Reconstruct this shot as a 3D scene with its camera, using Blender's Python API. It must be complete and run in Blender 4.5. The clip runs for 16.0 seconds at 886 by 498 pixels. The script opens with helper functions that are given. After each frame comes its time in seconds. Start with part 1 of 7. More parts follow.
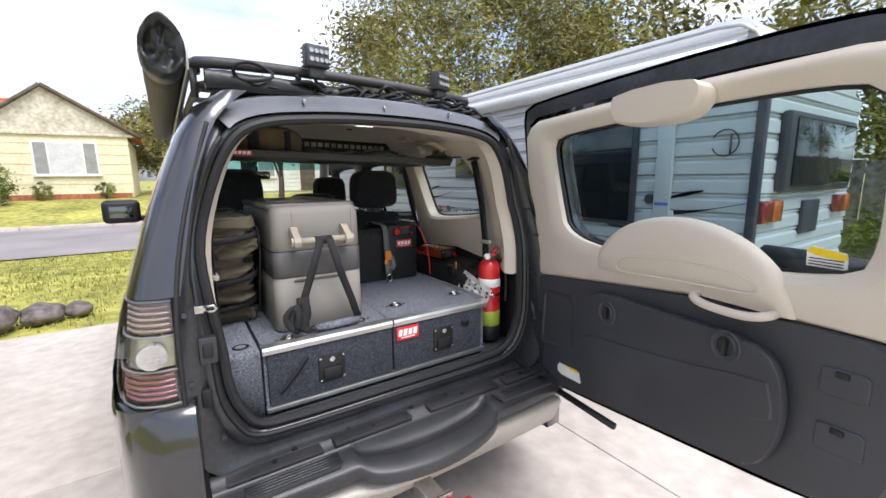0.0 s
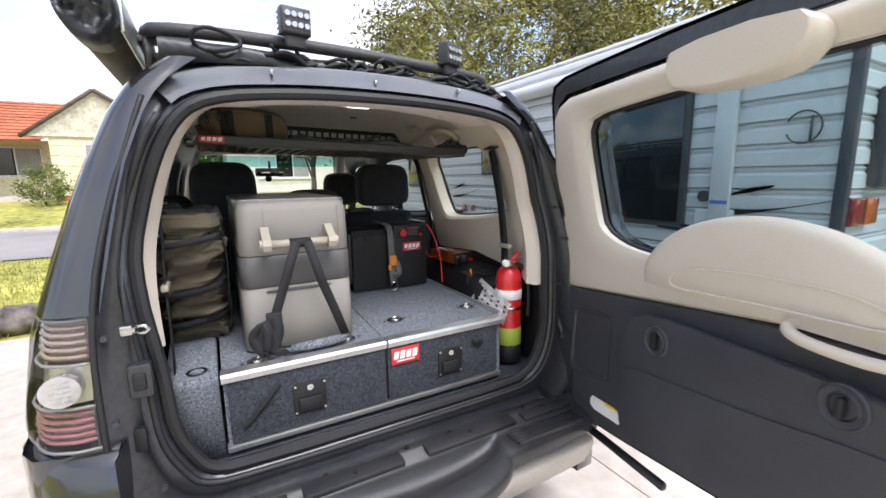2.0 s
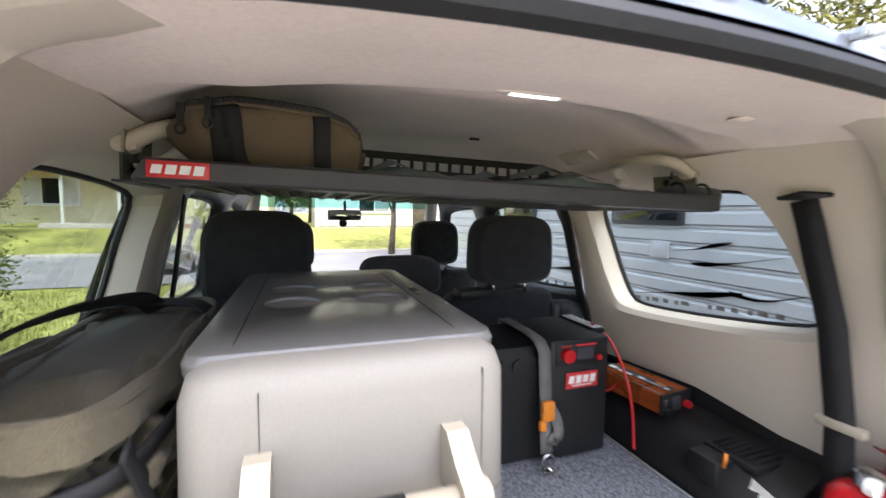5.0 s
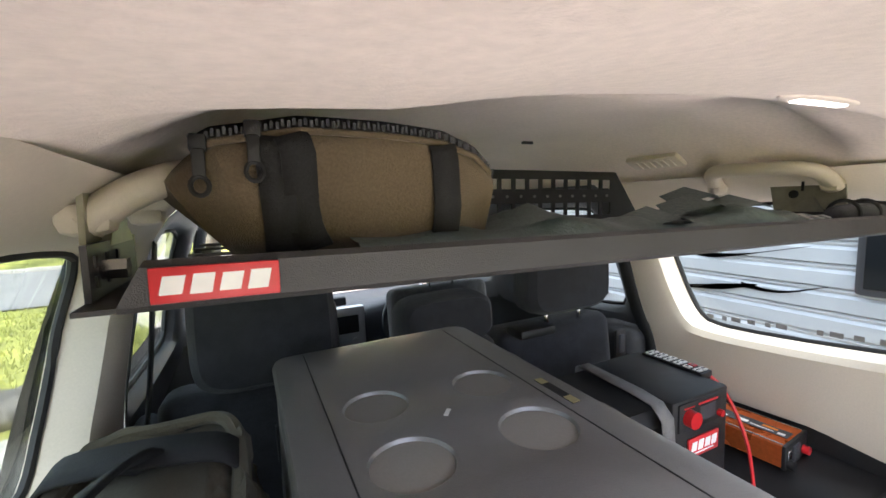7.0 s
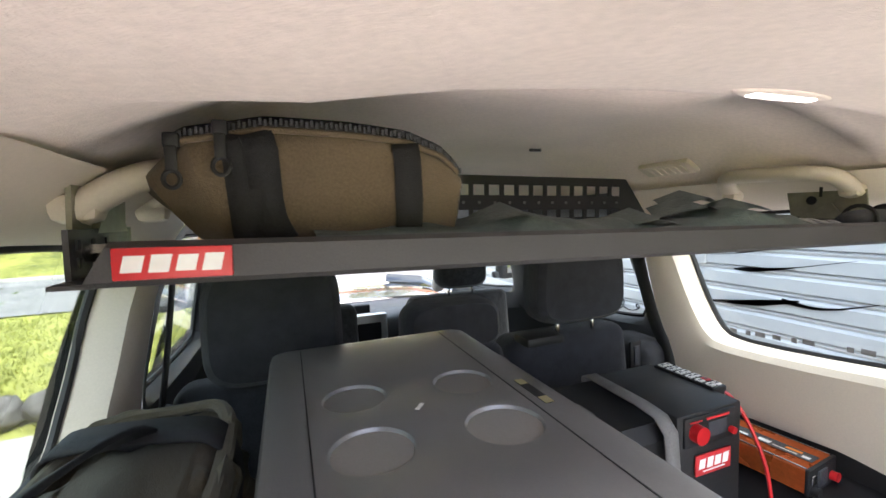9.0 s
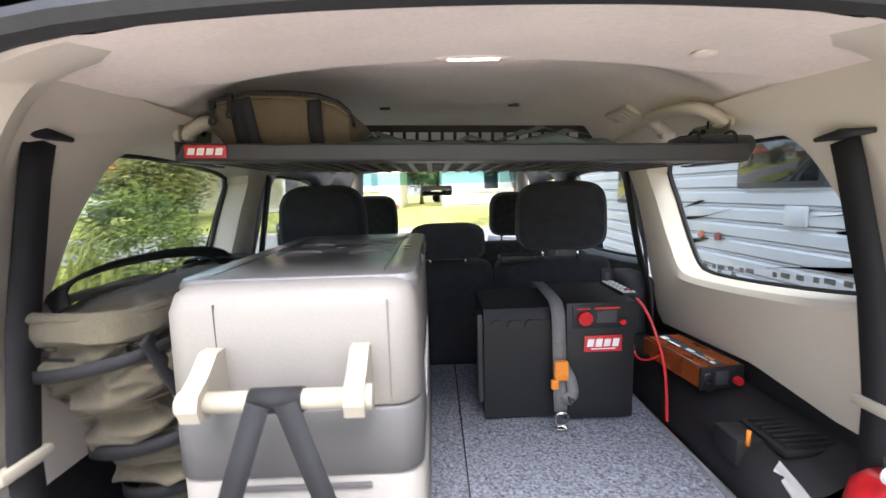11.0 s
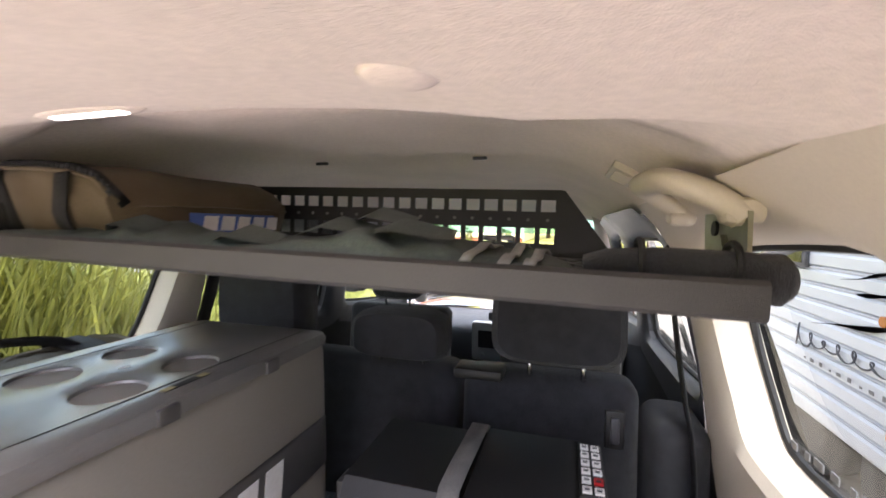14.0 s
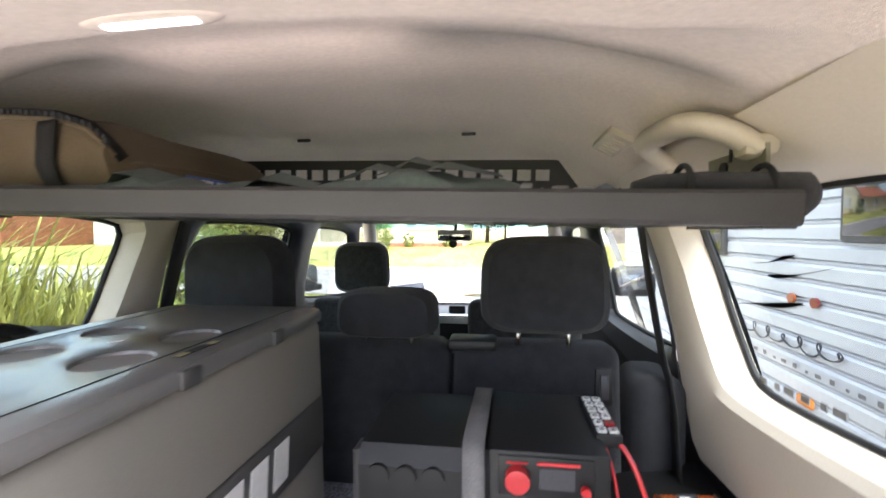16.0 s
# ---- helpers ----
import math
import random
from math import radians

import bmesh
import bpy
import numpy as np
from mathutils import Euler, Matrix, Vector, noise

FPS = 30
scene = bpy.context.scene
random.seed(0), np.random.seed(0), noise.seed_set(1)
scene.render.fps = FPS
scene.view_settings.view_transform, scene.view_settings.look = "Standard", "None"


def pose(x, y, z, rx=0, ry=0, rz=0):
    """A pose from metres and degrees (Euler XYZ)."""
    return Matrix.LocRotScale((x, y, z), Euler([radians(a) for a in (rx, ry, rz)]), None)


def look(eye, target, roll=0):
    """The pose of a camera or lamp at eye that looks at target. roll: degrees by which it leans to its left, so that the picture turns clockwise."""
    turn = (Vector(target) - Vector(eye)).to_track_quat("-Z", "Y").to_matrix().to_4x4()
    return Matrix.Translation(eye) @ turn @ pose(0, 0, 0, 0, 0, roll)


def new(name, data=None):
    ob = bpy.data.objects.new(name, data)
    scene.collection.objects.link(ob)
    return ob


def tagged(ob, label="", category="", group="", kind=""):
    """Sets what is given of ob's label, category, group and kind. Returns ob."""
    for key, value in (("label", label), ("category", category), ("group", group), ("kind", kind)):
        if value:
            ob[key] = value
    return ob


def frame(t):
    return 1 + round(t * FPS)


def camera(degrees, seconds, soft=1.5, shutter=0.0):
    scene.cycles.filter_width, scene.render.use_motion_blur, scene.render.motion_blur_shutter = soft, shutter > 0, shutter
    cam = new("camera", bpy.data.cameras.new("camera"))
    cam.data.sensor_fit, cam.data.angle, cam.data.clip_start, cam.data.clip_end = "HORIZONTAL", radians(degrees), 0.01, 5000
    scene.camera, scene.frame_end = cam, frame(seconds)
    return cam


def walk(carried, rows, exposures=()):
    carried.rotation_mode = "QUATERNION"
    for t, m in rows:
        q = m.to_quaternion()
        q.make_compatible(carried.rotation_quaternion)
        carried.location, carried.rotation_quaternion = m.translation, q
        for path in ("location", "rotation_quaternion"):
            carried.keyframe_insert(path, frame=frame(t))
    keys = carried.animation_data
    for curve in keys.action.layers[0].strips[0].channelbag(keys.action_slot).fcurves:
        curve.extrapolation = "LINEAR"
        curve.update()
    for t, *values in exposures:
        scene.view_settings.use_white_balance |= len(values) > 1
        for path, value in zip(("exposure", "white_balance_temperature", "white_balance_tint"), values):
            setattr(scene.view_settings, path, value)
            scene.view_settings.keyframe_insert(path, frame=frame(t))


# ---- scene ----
cam = camera(93.6, 16.0, shutter=0.5)
PATH = [
    (0, (-0.726, -1.48, 1.569), (0.362, 0.164, 1.231), -0.6),
    (0.5, (-0.631, -1.422, 1.572), (0.412, 0.253, 1.248), -0.5),
    (1, (-0.527, -1.377, 1.557), (0.473, 0.326, 1.239), -0.6),
    (1.5, (-0.466, -1.36, 1.544), (0.496, 0.363, 1.223), -0.8),
    (2, (-0.478, -1.275, 1.534), (0.475, 0.452, 1.2), -0.8),
    (2.5, (-0.531, -1.113, 1.514), (0.422, 0.615, 1.188), -0.8),
    (3, (-0.469, -0.986, 1.499), (0.463, 0.752, 1.167), -0.8),
    (3.5, (-0.316, -0.856, 1.531), (0.478, 0.952, 1.214), -0.3),
    (4, (-0.246, -0.691, 1.554), (0.427, 1.174, 1.288), 0.5),
    (4.5, (-0.29, -0.48, 1.6), (0.387, 1.391, 1.398), 0.6),
    (5, (-0.305, -0.302, 1.619), (0.341, 1.584, 1.453), 0.6),
    (5.2, (-0.299, -0.248, 1.629), (0.321, 1.646, 1.469), 0.6),
    (7.3, (-0.446, 0.049, 1.723), (0.415, 1.838, 1.484), -2.4),
    (7.5, (-0.446, 0.046, 1.718), (0.415, 1.838, 1.499), -2.2),
    (8, (-0.44, 0.045, 1.714), (0.419, 1.84, 1.519), -1.8),
    (8.2, (-0.439, 0.045, 1.714), (0.41, 1.846, 1.523), -1.8),
    (10.3, (-0.189, -0.251, 1.619), (0.135, 1.716, 1.451), -1.7),
    (10.5, (-0.16, -0.307, 1.601), (0.119, 1.661, 1.383), -1.5),
    (11, (-0.053, -0.429, 1.588), (-0.014, 1.553, 1.322), -1.7),
    (11.5, (0.128, -0.469, 1.574), (-0.126, 1.497, 1.305), 1.3),
    (12, (0.214, -0.461, 1.584), (-0.386, 1.433, 1.352), 0.1),
    (12.5, (0.239, -0.327, 1.578), (-0.396, 1.56, 1.382), -1.1),
    (13, (0.288, -0.189, 1.624), (-0.316, 1.714, 1.5), -2.5),
    (13.5, (0.348, -0.097, 1.639), (-0.211, 1.822, 1.58), 1.7),
    (14, (0.391, -0.012, 1.702), (-0.178, 1.901, 1.587), 0.6),
    (14.5, (0.407, 0.052, 1.722), (-0.007, 2.004, 1.586), 0.1),
    (15, (0.399, 0.048, 1.715), (0.014, 2.005, 1.575), -0.8),
    (15.5, (0.367, 0.015, 1.676), (0.028, 1.986, 1.615), 0.6),
    (16, (0.28, -0.052, 1.629), (-0.007, 1.926, 1.547), -0.4),
]
walk(cam, [(t, look(eye, target, roll)) for t, eye, target, roll in PATH],
     [(0.0, 0.88, 6200, 13), (2.5, 1.18, 6150, 13), (3.5, 1.39, 6000, 13), (4.5, 1.64, 6050, 14), (5.2, 1.92, 6100, 15), (7.5, 2.64, 6200, 13), (8.2, 2.64, 6200, 13),
      (10.3, 2.39, 6100, 14), (11.0, 2.14, 6050, 15), (12.0, 2.14, 6050, 15), (13.0, 2.39, 6150, 16), (14.0, 2.56, 6500, 21), (14.5, 2.48, 6500, 21), (15.0, 2.60, 6450, 20), (16.0, 2.74, 6200, 15)])

# ---- sky and sun ----
world = bpy.data.worlds.new("sky")
scene.world = world
world.use_nodes = True
wn, wl = world.node_tree.nodes, world.node_tree.links
wn.clear()
w_out = wn.new("ShaderNodeOutputWorld")
w_bg = wn.new("ShaderNodeBackground")
w_sky = wn.new("ShaderNodeTexSky")
w_sky.sky_type = "NISHITA"
w_sky.sun_disc = False
w_sky.sun_elevation = radians(60)
w_sky.sun_rotation = radians(168)
w_sky.air_density = 1.0
w_sky.dust_density = 3.0
w_mix = wn.new("ShaderNodeMix")
w_mix.data_type = "RGBA"
w_co = wn.new("ShaderNodeTexCoord")
w_map = wn.new("ShaderNodeMapping")
w_map.inputs["Scale"].default_value = (1.0, 1.0, 3.0)
w_no = wn.new("ShaderNodeTexNoise")
w_no.inputs["Scale"].default_value = 2.2
w_no.inputs["Detail"].default_value = 6.0
w_ramp = wn.new("ShaderNodeValToRGB")
w_ramp.color_ramp.elements[0].color = (0.12, 0.12, 0.12, 1)
w_ramp.color_ramp.elements[0].position = 0.40
w_ramp.color_ramp.elements[1].position = 0.60
wl.new(w_co.outputs["Generated"], w_map.inputs["Vector"])
wl.new(w_map.outputs["Vector"], w_no.inputs["Vector"])
wl.new(w_no.outputs["Fac"], w_ramp.inputs["Fac"])
wl.new(w_ramp.outputs["Color"], w_mix.inputs["Factor"])
wl.new(w_sky.outputs["Color"], w_mix.inputs[6])
w_mix.inputs[7].default_value = (4.8, 4.9, 5.15, 1.0)
wl.new(w_mix.outputs[2], w_bg.inputs["Color"])
w_bg.inputs["Strength"].default_value = 0.15
wl.new(w_bg.outputs["Background"], w_out.inputs["Surface"])

sun_data = bpy.data.lights.new("sun", "SUN")
sun_data.energy = 1.9
sun_data.angle = radians(35)
sun_data.color = (1.0, 0.975, 0.94)
sun = new("sun", sun_data)
sun.matrix_world = look((1.2, -5.5, 10.0), (0.0, 0.0, 0.0))

# ---- materials ----
def material(name, color, rough=0.5, metal=0.0, scale=40.0, amount=0.12, bump=0.0, bump_scale=200.0, coarse=3.0, coat=0.0, sheen=0.0, per_object=0.0, second=None):
    """A surface with grain at two scales, fine relief and, if asked, a tint of its own for each object."""
    m = bpy.data.materials.new(name)
    m.use_nodes = True
    nd, lk = m.node_tree.nodes, m.node_tree.links
    b = nd["Principled BSDF"]
    b.inputs["Roughness"].default_value = rough
    b.inputs["Metallic"].default_value = metal
    b.inputs["Coat Weight"].default_value = coat
    b.inputs["Sheen Weight"].default_value = sheen
    co = nd.new("ShaderNodeTexCoord")
    n1, n2 = nd.new("ShaderNodeTexNoise"), nd.new("ShaderNodeTexNoise")
    n1.inputs["Scale"].default_value, n1.inputs["Detail"].default_value = scale, 4.0
    n2.inputs["Scale"].default_value, n2.inputs["Detail"].default_value = coarse, 3.0
    for n in (n1, n2):
        lk.new(co.outputs["Object"], n.inputs["Vector"])
    add = nd.new("ShaderNodeMath")
    lk.new(n1.outputs["Fac"], add.inputs[0])
    lk.new(n2.outputs["Fac"], add.inputs[1])
    half = nd.new("ShaderNodeMath")
    half.operation = "MULTIPLY"
    half.inputs[1].default_value = 0.5
    lk.new(add.outputs[0], half.inputs[0])
    ramp = nd.new("ShaderNodeValToRGB")
    lo = [c * (1 - 2.0 * amount) for c in color]
    hi = list(second) if second else [min(1.0, c * (1 + 2.0 * amount)) for c in color]
    ramp.color_ramp.elements[0].position, ramp.color_ramp.elements[1].position = 0.32, 0.68
    ramp.color_ramp.elements[0].color = (*[max(0.0, c) for c in lo], 1)
    ramp.color_ramp.elements[1].color = (*hi, 1)
    lk.new(half.outputs[0], ramp.inputs["Fac"])
    if per_object:
        info, hsv, mr = nd.new("ShaderNodeObjectInfo"), nd.new("ShaderNodeHueSaturation"), nd.new("ShaderNodeMapRange")
        mr.inputs["To Min"].default_value, mr.inputs["To Max"].default_value = 1 - per_object, 1 + per_object
        lk.new(info.outputs["Random"], mr.inputs["Value"])
        lk.new(mr.outputs["Result"], hsv.inputs["Value"])
        lk.new(ramp.outputs["Color"], hsv.inputs["Color"])
        lk.new(hsv.outputs["Color"], b.inputs["Base Color"])
    else:
        lk.new(ramp.outputs["Color"], b.inputs["Base Color"])
    if bump:
        n3, bp = nd.new("ShaderNodeTexNoise"), nd.new("ShaderNodeBump")
        n3.inputs["Scale"].default_value, n3.inputs["Detail"].default_value = bump_scale, 3.0
        lk.new(co.outputs["Object"], n3.inputs["Vector"])
        lk.new(n3.outputs["Fac"], bp.inputs["Height"])
        bp.inputs["Strength"].default_value, bp.inputs["Distance"].default_value = bump, 0.004
        lk.new(bp.outputs["Normal"], b.inputs["Normal"])
    rr = nd.new("ShaderNodeMapRange")
    rr.inputs["To Min"].default_value, rr.inputs["To Max"].default_value = max(0.02, rough - 0.08), min(1.0, rough + 0.08)
    lk.new(n2.outputs["Fac"], rr.inputs["Value"])
    lk.new(rr.outputs["Result"], b.inputs["Roughness"])
    return m


def glass_material(name, color, alpha_mix, rough=0.0):
    """Thin glazing: tinted light passes straight through, the rest is a clear reflection."""
    m = bpy.data.materials.new(name)
    m.use_nodes = True
    nd, lk = m.node_tree.nodes, m.node_tree.links
    nd.clear()
    out, tr, gl, mx, fr = (nd.new("ShaderNode" + k) for k in ("OutputMaterial", "BsdfTransparent", "BsdfGlossy", "MixShader", "LayerWeight"))
    power, scale = nd.new("ShaderNodeMath"), nd.new("ShaderNodeMath")
    power.operation, scale.operation = "POWER", "MULTIPLY_ADD"
    power.inputs[1].default_value = 5.0
    scale.inputs[1].default_value, scale.inputs[2].default_value = 0.7, (alpha_mix - 1) * 0.11
    tr.inputs["Color"].default_value = (*color, 1)
    gl.inputs["Roughness"].default_value = rough
    lk.new(fr.outputs["Facing"], power.inputs[0])
    lk.new(power.outputs[0], scale.inputs[0])
    lk.new(scale.outputs[0], mx.inputs["Fac"])
    lk.new(tr.outputs["BSDF"], mx.inputs[1])
    lk.new(gl.outputs["BSDF"], mx.inputs[2])
    lk.new(mx.outputs["Shader"], out.inputs["Surface"])
    return m


def glow_material(name, color, strength):
    m = bpy.data.materials.new(name)
    m.use_nodes = True
    b = m.node_tree.nodes["Principled BSDF"]
    b.inputs["Base Color"].default_value = (*color, 1)
    b.inputs["Emission Color"].default_value = (*color, 1)
    b.inputs["Emission Strength"].default_value = strength
    return m


PAINT = material("car_paint_grey", (0.052, 0.053, 0.058), 0.2, 0.75, 900, 0.14, coarse=2, coat=1.0)
JAMB = material("door_jamb_paint", (0.034, 0.035, 0.04), 0.34, 0.25, 60, 0.2, coarse=7, coat=0.25)
# Paler than the body paint: the sky's reflection is part of this colour.
ROOF_EDGE = material("metallic_sky_sheen_edge", (0.15, 0.15, 0.155), 0.34, 0.6, 500, 0.12, coarse=6, coat=0.5)
RUBBER = material("black_rubber", (0.012, 0.012, 0.013), 0.6, 0, 80, 0.2, 0.1, 300)
CREAM = material("cream_plastic", (0.60, 0.535, 0.45), 0.5, 0, 300, 0.03, 0.10, 900, coarse=4)
LINER = material("headliner_felt", (0.775, 0.67, 0.60), 0.95, 0, 160, 0.06, 0.25, 700, coarse=5, sheen=0.2)
CHARCOAL = material("charcoal_plastic", (0.044, 0.0455, 0.053), 0.42, 0, 300, 0.12, 0.2, 900, coarse=5)
BLACK = material("black_plastic", (0.008, 0.008, 0.009), 0.55, 0, 250, 0.2, 0.15, 800, coarse=6)
STEP = material("bumper_step_plastic", (0.020, 0.021, 0.024), 0.36, 0, 260, 0.12, 0.12, 700, coarse=7, second=(0.042, 0.042, 0.044))
BUMPER = material("bumper_beige", (0.42, 0.39, 0.34), 0.45, 0, 90, 0.08, coarse=4, coat=0.2)
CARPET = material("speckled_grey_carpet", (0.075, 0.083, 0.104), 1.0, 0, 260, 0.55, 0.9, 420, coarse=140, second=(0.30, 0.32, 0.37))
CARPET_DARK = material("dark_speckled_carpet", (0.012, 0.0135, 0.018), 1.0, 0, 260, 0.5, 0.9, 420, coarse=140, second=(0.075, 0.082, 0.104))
ALU = material("brushed_aluminium", (0.62, 0.62, 0.61), 0.32, 0.9, 220, 0.08, 0.1, 500, coarse=9)
STEEL = material("bright_steel", (0.55, 0.55, 0.54), 0.25, 1.0, 100, 0.1, coarse=12)
FRIDGE_LIGHT = material("light_grey_fridge_plastic", (0.25, 0.233, 0.207), 0.6, 0, 350, 0.04, 0.15, 900, coarse=4)
FRIDGE_MID = material("mid_grey_fridge_plastic", (0.085, 0.082, 0.08), 0.5, 0, 350, 0.05, 0.15, 900, coarse=4)
FRIDGE_LID = material("dark_grey_fridge_lid", (0.165, 0.16, 0.155), 0.30, 0, 350, 0.06, 0.25, 700, coarse=5, coat=1.0)
FRIDGE_LID.node_tree.nodes["Principled BSDF"].inputs["Coat Roughness"].default_value = 0.22
HANDLE_MAT = material("ivory_handle_plastic", (0.34, 0.305, 0.24), 0.4, 0, 300, 0.03, coarse=6)
WEBBING = material("black_webbing", (0.009, 0.009, 0.0105), 0.7, 0, 500, 0.3, 0.5, 700, coarse=20)
WEBBING_GREY = material("grey_webbing", (0.165, 0.16, 0.155), 0.7, 0, 500, 0.2, 0.5, 700, coarse=20)
CANVAS = material("olive_canvas", (0.092, 0.077, 0.047), 0.85, 0, 420, 0.20, 0.5, 700, coarse=7, sheen=0.1)
CANVAS_DARK = material("brown_canvas", (0.118, 0.086, 0.051), 0.85, 0, 420, 0.14, 0.5, 700, coarse=7, sheen=0.1)
TARP = material("grey_green_tarp", (0.075, 0.098, 0.09), 0.5, 0, 200, 0.15, 0.3, 300, coarse=9)
SHELF_MAT = material("black_powder_coat", (0.043, 0.041, 0.042), 0.38, 0.1, 500, 0.12, 0.3, 900, coarse=6)
RED_BADGE = material("red_badge", (0.55, 0.03, 0.035), 0.4, 0, 100, 0.06, coarse=9)
WHITE = material("white_print", (0.80, 0.79, 0.77), 0.5, 0, 100, 0.04, coarse=9)
GOLD = material("gold_print", (0.42, 0.36, 0.18), 0.45, 0.2, 100, 0.08, coarse=9)
RED = material("red_enamel", (0.52, 0.016, 0.02), 0.3, 0, 100, 0.08, coarse=6, coat=0.4)
ORANGE = material("orange_anodised", (0.56, 0.13, 0.035), 0.28, 0.6, 120, 0.1, coarse=8)
ORANGE_PL = material("orange_plastic", (0.75, 0.24, 0.02), 0.45, 0, 120, 0.06, coarse=8)
GREEN_LBL = material("green_label", (0.33, 0.42, 0.05), 0.45, 0, 90, 0.08, coarse=9)
YELLOW = material("yellow_label", (0.80, 0.58, 0.02), 0.5, 0, 90, 0.05, coarse=9)
BLUE = material("blue_label", (0.08, 0.15, 0.45), 0.5, 0, 90, 0.08, coarse=9)
SEAT = material("black_seat_cloth", (0.018, 0.0185, 0.023), 0.95, 0, 500, 0.35, 0.5, 800, coarse=30, sheen=0.12)
FLEECE = material("dark_sheepskin", (0.028, 0.027, 0.028), 1.0, 0, 130, 0.4, 1.0, 160, coarse=40, sheen=0.4)
LENS_RED = material("red_lens", (0.27, 0.10, 0.10), 0.12, 0, 80, 0.1, coarse=9, coat=0.8)
LENS_AMBER = material("amber_lens", (0.33, 0.24, 0.19), 0.12, 0, 80, 0.1, coarse=9, coat=0.8)
LENS_BACK = material("smoked_reflector", (0.20, 0.15, 0.14), 0.3, 0.5, 80, 0.2, coarse=9, coat=0.6)
BEZEL = material("dull_silver_plastic", (0.30, 0.29, 0.29), 0.4, 0.2, 80, 0.08, coarse=9)
LENS_PALE = material("pale_reflector", (0.52, 0.51, 0.49), 0.22, 0.6, 80, 0.1, coarse=9, coat=0.8)
LAMP_RED = material("deep_red_lens", (0.22, 0.025, 0.02), 0.15, 0, 80, 0.1, coarse=9, coat=0.6)
LAMP_AMBER = material("deep_amber_lens", (0.40, 0.10, 0.03), 0.15, 0, 80, 0.1, coarse=9, coat=0.6)
# Door mirror glass: a dark reflection is put into the base colour.
DARK_MIRROR = material("dark_reflection_mirror", (0.16, 0.17, 0.18), 0.05, 1.0, 10, 0.02)
CLEAR = glass_material("clear_lens", (0.92, 0.92, 0.93), 1.45, 0.03)
GLASS = glass_material("side_glass", (0.68, 0.74, 0.715), 1.35)
GLASS_TEAL = glass_material("tinted_tailgate_glass", (0.57, 0.73, 0.75), 1.40)
GLASS_SCREEN = glass_material("windscreen_glass", (0.90, 0.95, 0.94), 1.3)
MIRROR = material("mirror_silver", (0.8, 0.8, 0.8), 0.03, 1.0, 10, 0.01)
CARAVAN = material("white_aluminium_cladding", (0.54, 0.555, 0.57), 0.35, 0.1, 30, 0.04, coarse=1.2, coat=0.2)
CARAVAN_GLASS = material("dark_caravan_glass", (0.012, 0.014, 0.016), 0.08, 0, 30, 0.1, coarse=1.0, coat=0.6)
CONCRETE = material("driveway_concrete", (0.50, 0.435, 0.375), 0.85, 0, 9, 0.10, 0.15, 90, coarse=0.9, second=(0.64, 0.58, 0.52))
ASPHALT = material("asphalt", (0.26, 0.235, 0.23), 0.9, 0, 40, 0.18, 0.3, 90, coarse=0.5)
GRASS = material("lawn_grass", (0.24, 0.27, 0.035), 0.95, 0, 5, 0.35, 0.8, 40, coarse=0.5, second=(0.56, 0.52, 0.12))
BLADE = material("grass_blades", (0.28, 0.32, 0.05), 0.8, 0, 3, 0.3, coarse=0.6, second=(0.56, 0.54, 0.14))
ROCK = material("garden_rock", (0.14, 0.12, 0.11), 0.9, 0, 12, 0.4, 0.9, 30, coarse=3)
WALL_YEL = material("pale_yellow_boards", (0.80, 0.70, 0.43), 0.75, 0, 9, 0.10, 0.2, 40, coarse=1.5, second=(0.84, 0.78, 0.56))
GABLE = material("peeling_cream_boards", (0.66, 0.58, 0.42), 0.8, 0, 7, 0.22, 0.3, 30, coarse=2.2, second=(0.83, 0.78, 0.63))
TILE = material("terracotta_tiles", (0.42, 0.13, 0.06), 0.8, 0, 9, 0.2, 0.4, 30, coarse=1.0, per_object=0.12)
BRICK = material("red_brick", (0.36, 0.13, 0.07), 0.9, 0, 8, 0.2, 0.4, 40, coarse=2.0)
LEAF = material("tree_leaves", (0.105, 0.115, 0.022), 0.6, 0, 1.4, 0.5, coarse=0.5, second=(0.36, 0.34, 0.075))
LEAF_LIGHT = material("bush_leaves", (0.10, 0.16, 0.025), 0.6, 0, 2.0, 0.4, coarse=1.0, second=(0.28, 0.34, 0.06))
BARK = material("bark", (0.12, 0.09, 0.065), 0.95, 0, 20, 0.3, 0.8, 40)
AWNING = material("awning_vinyl", (0.085, 0.072, 0.045), 0.6, 0, 60, 0.2, 0.4, 60, coarse=6)
AWNING_DARK = material("black_vinyl", (0.015, 0.016, 0.018), 0.4, 0, 60, 0.2, 0.5, 40, coarse=8)
LAMP_ON = glow_material("dome_lamp_glow", (1.0, 0.97, 0.92), 1.2)


# ---- builders ----
PLACES = {}


def thing(name, at, label, category, group="", kind="", turn=(0, 0, 0)):
    ob = new(name)
    ob.empty_display_size = 0.05
    m = pose(*at, *turn)
    ob.matrix_basis = m
    PLACES[ob.name] = m
    return tagged(ob, label, category, group, kind)


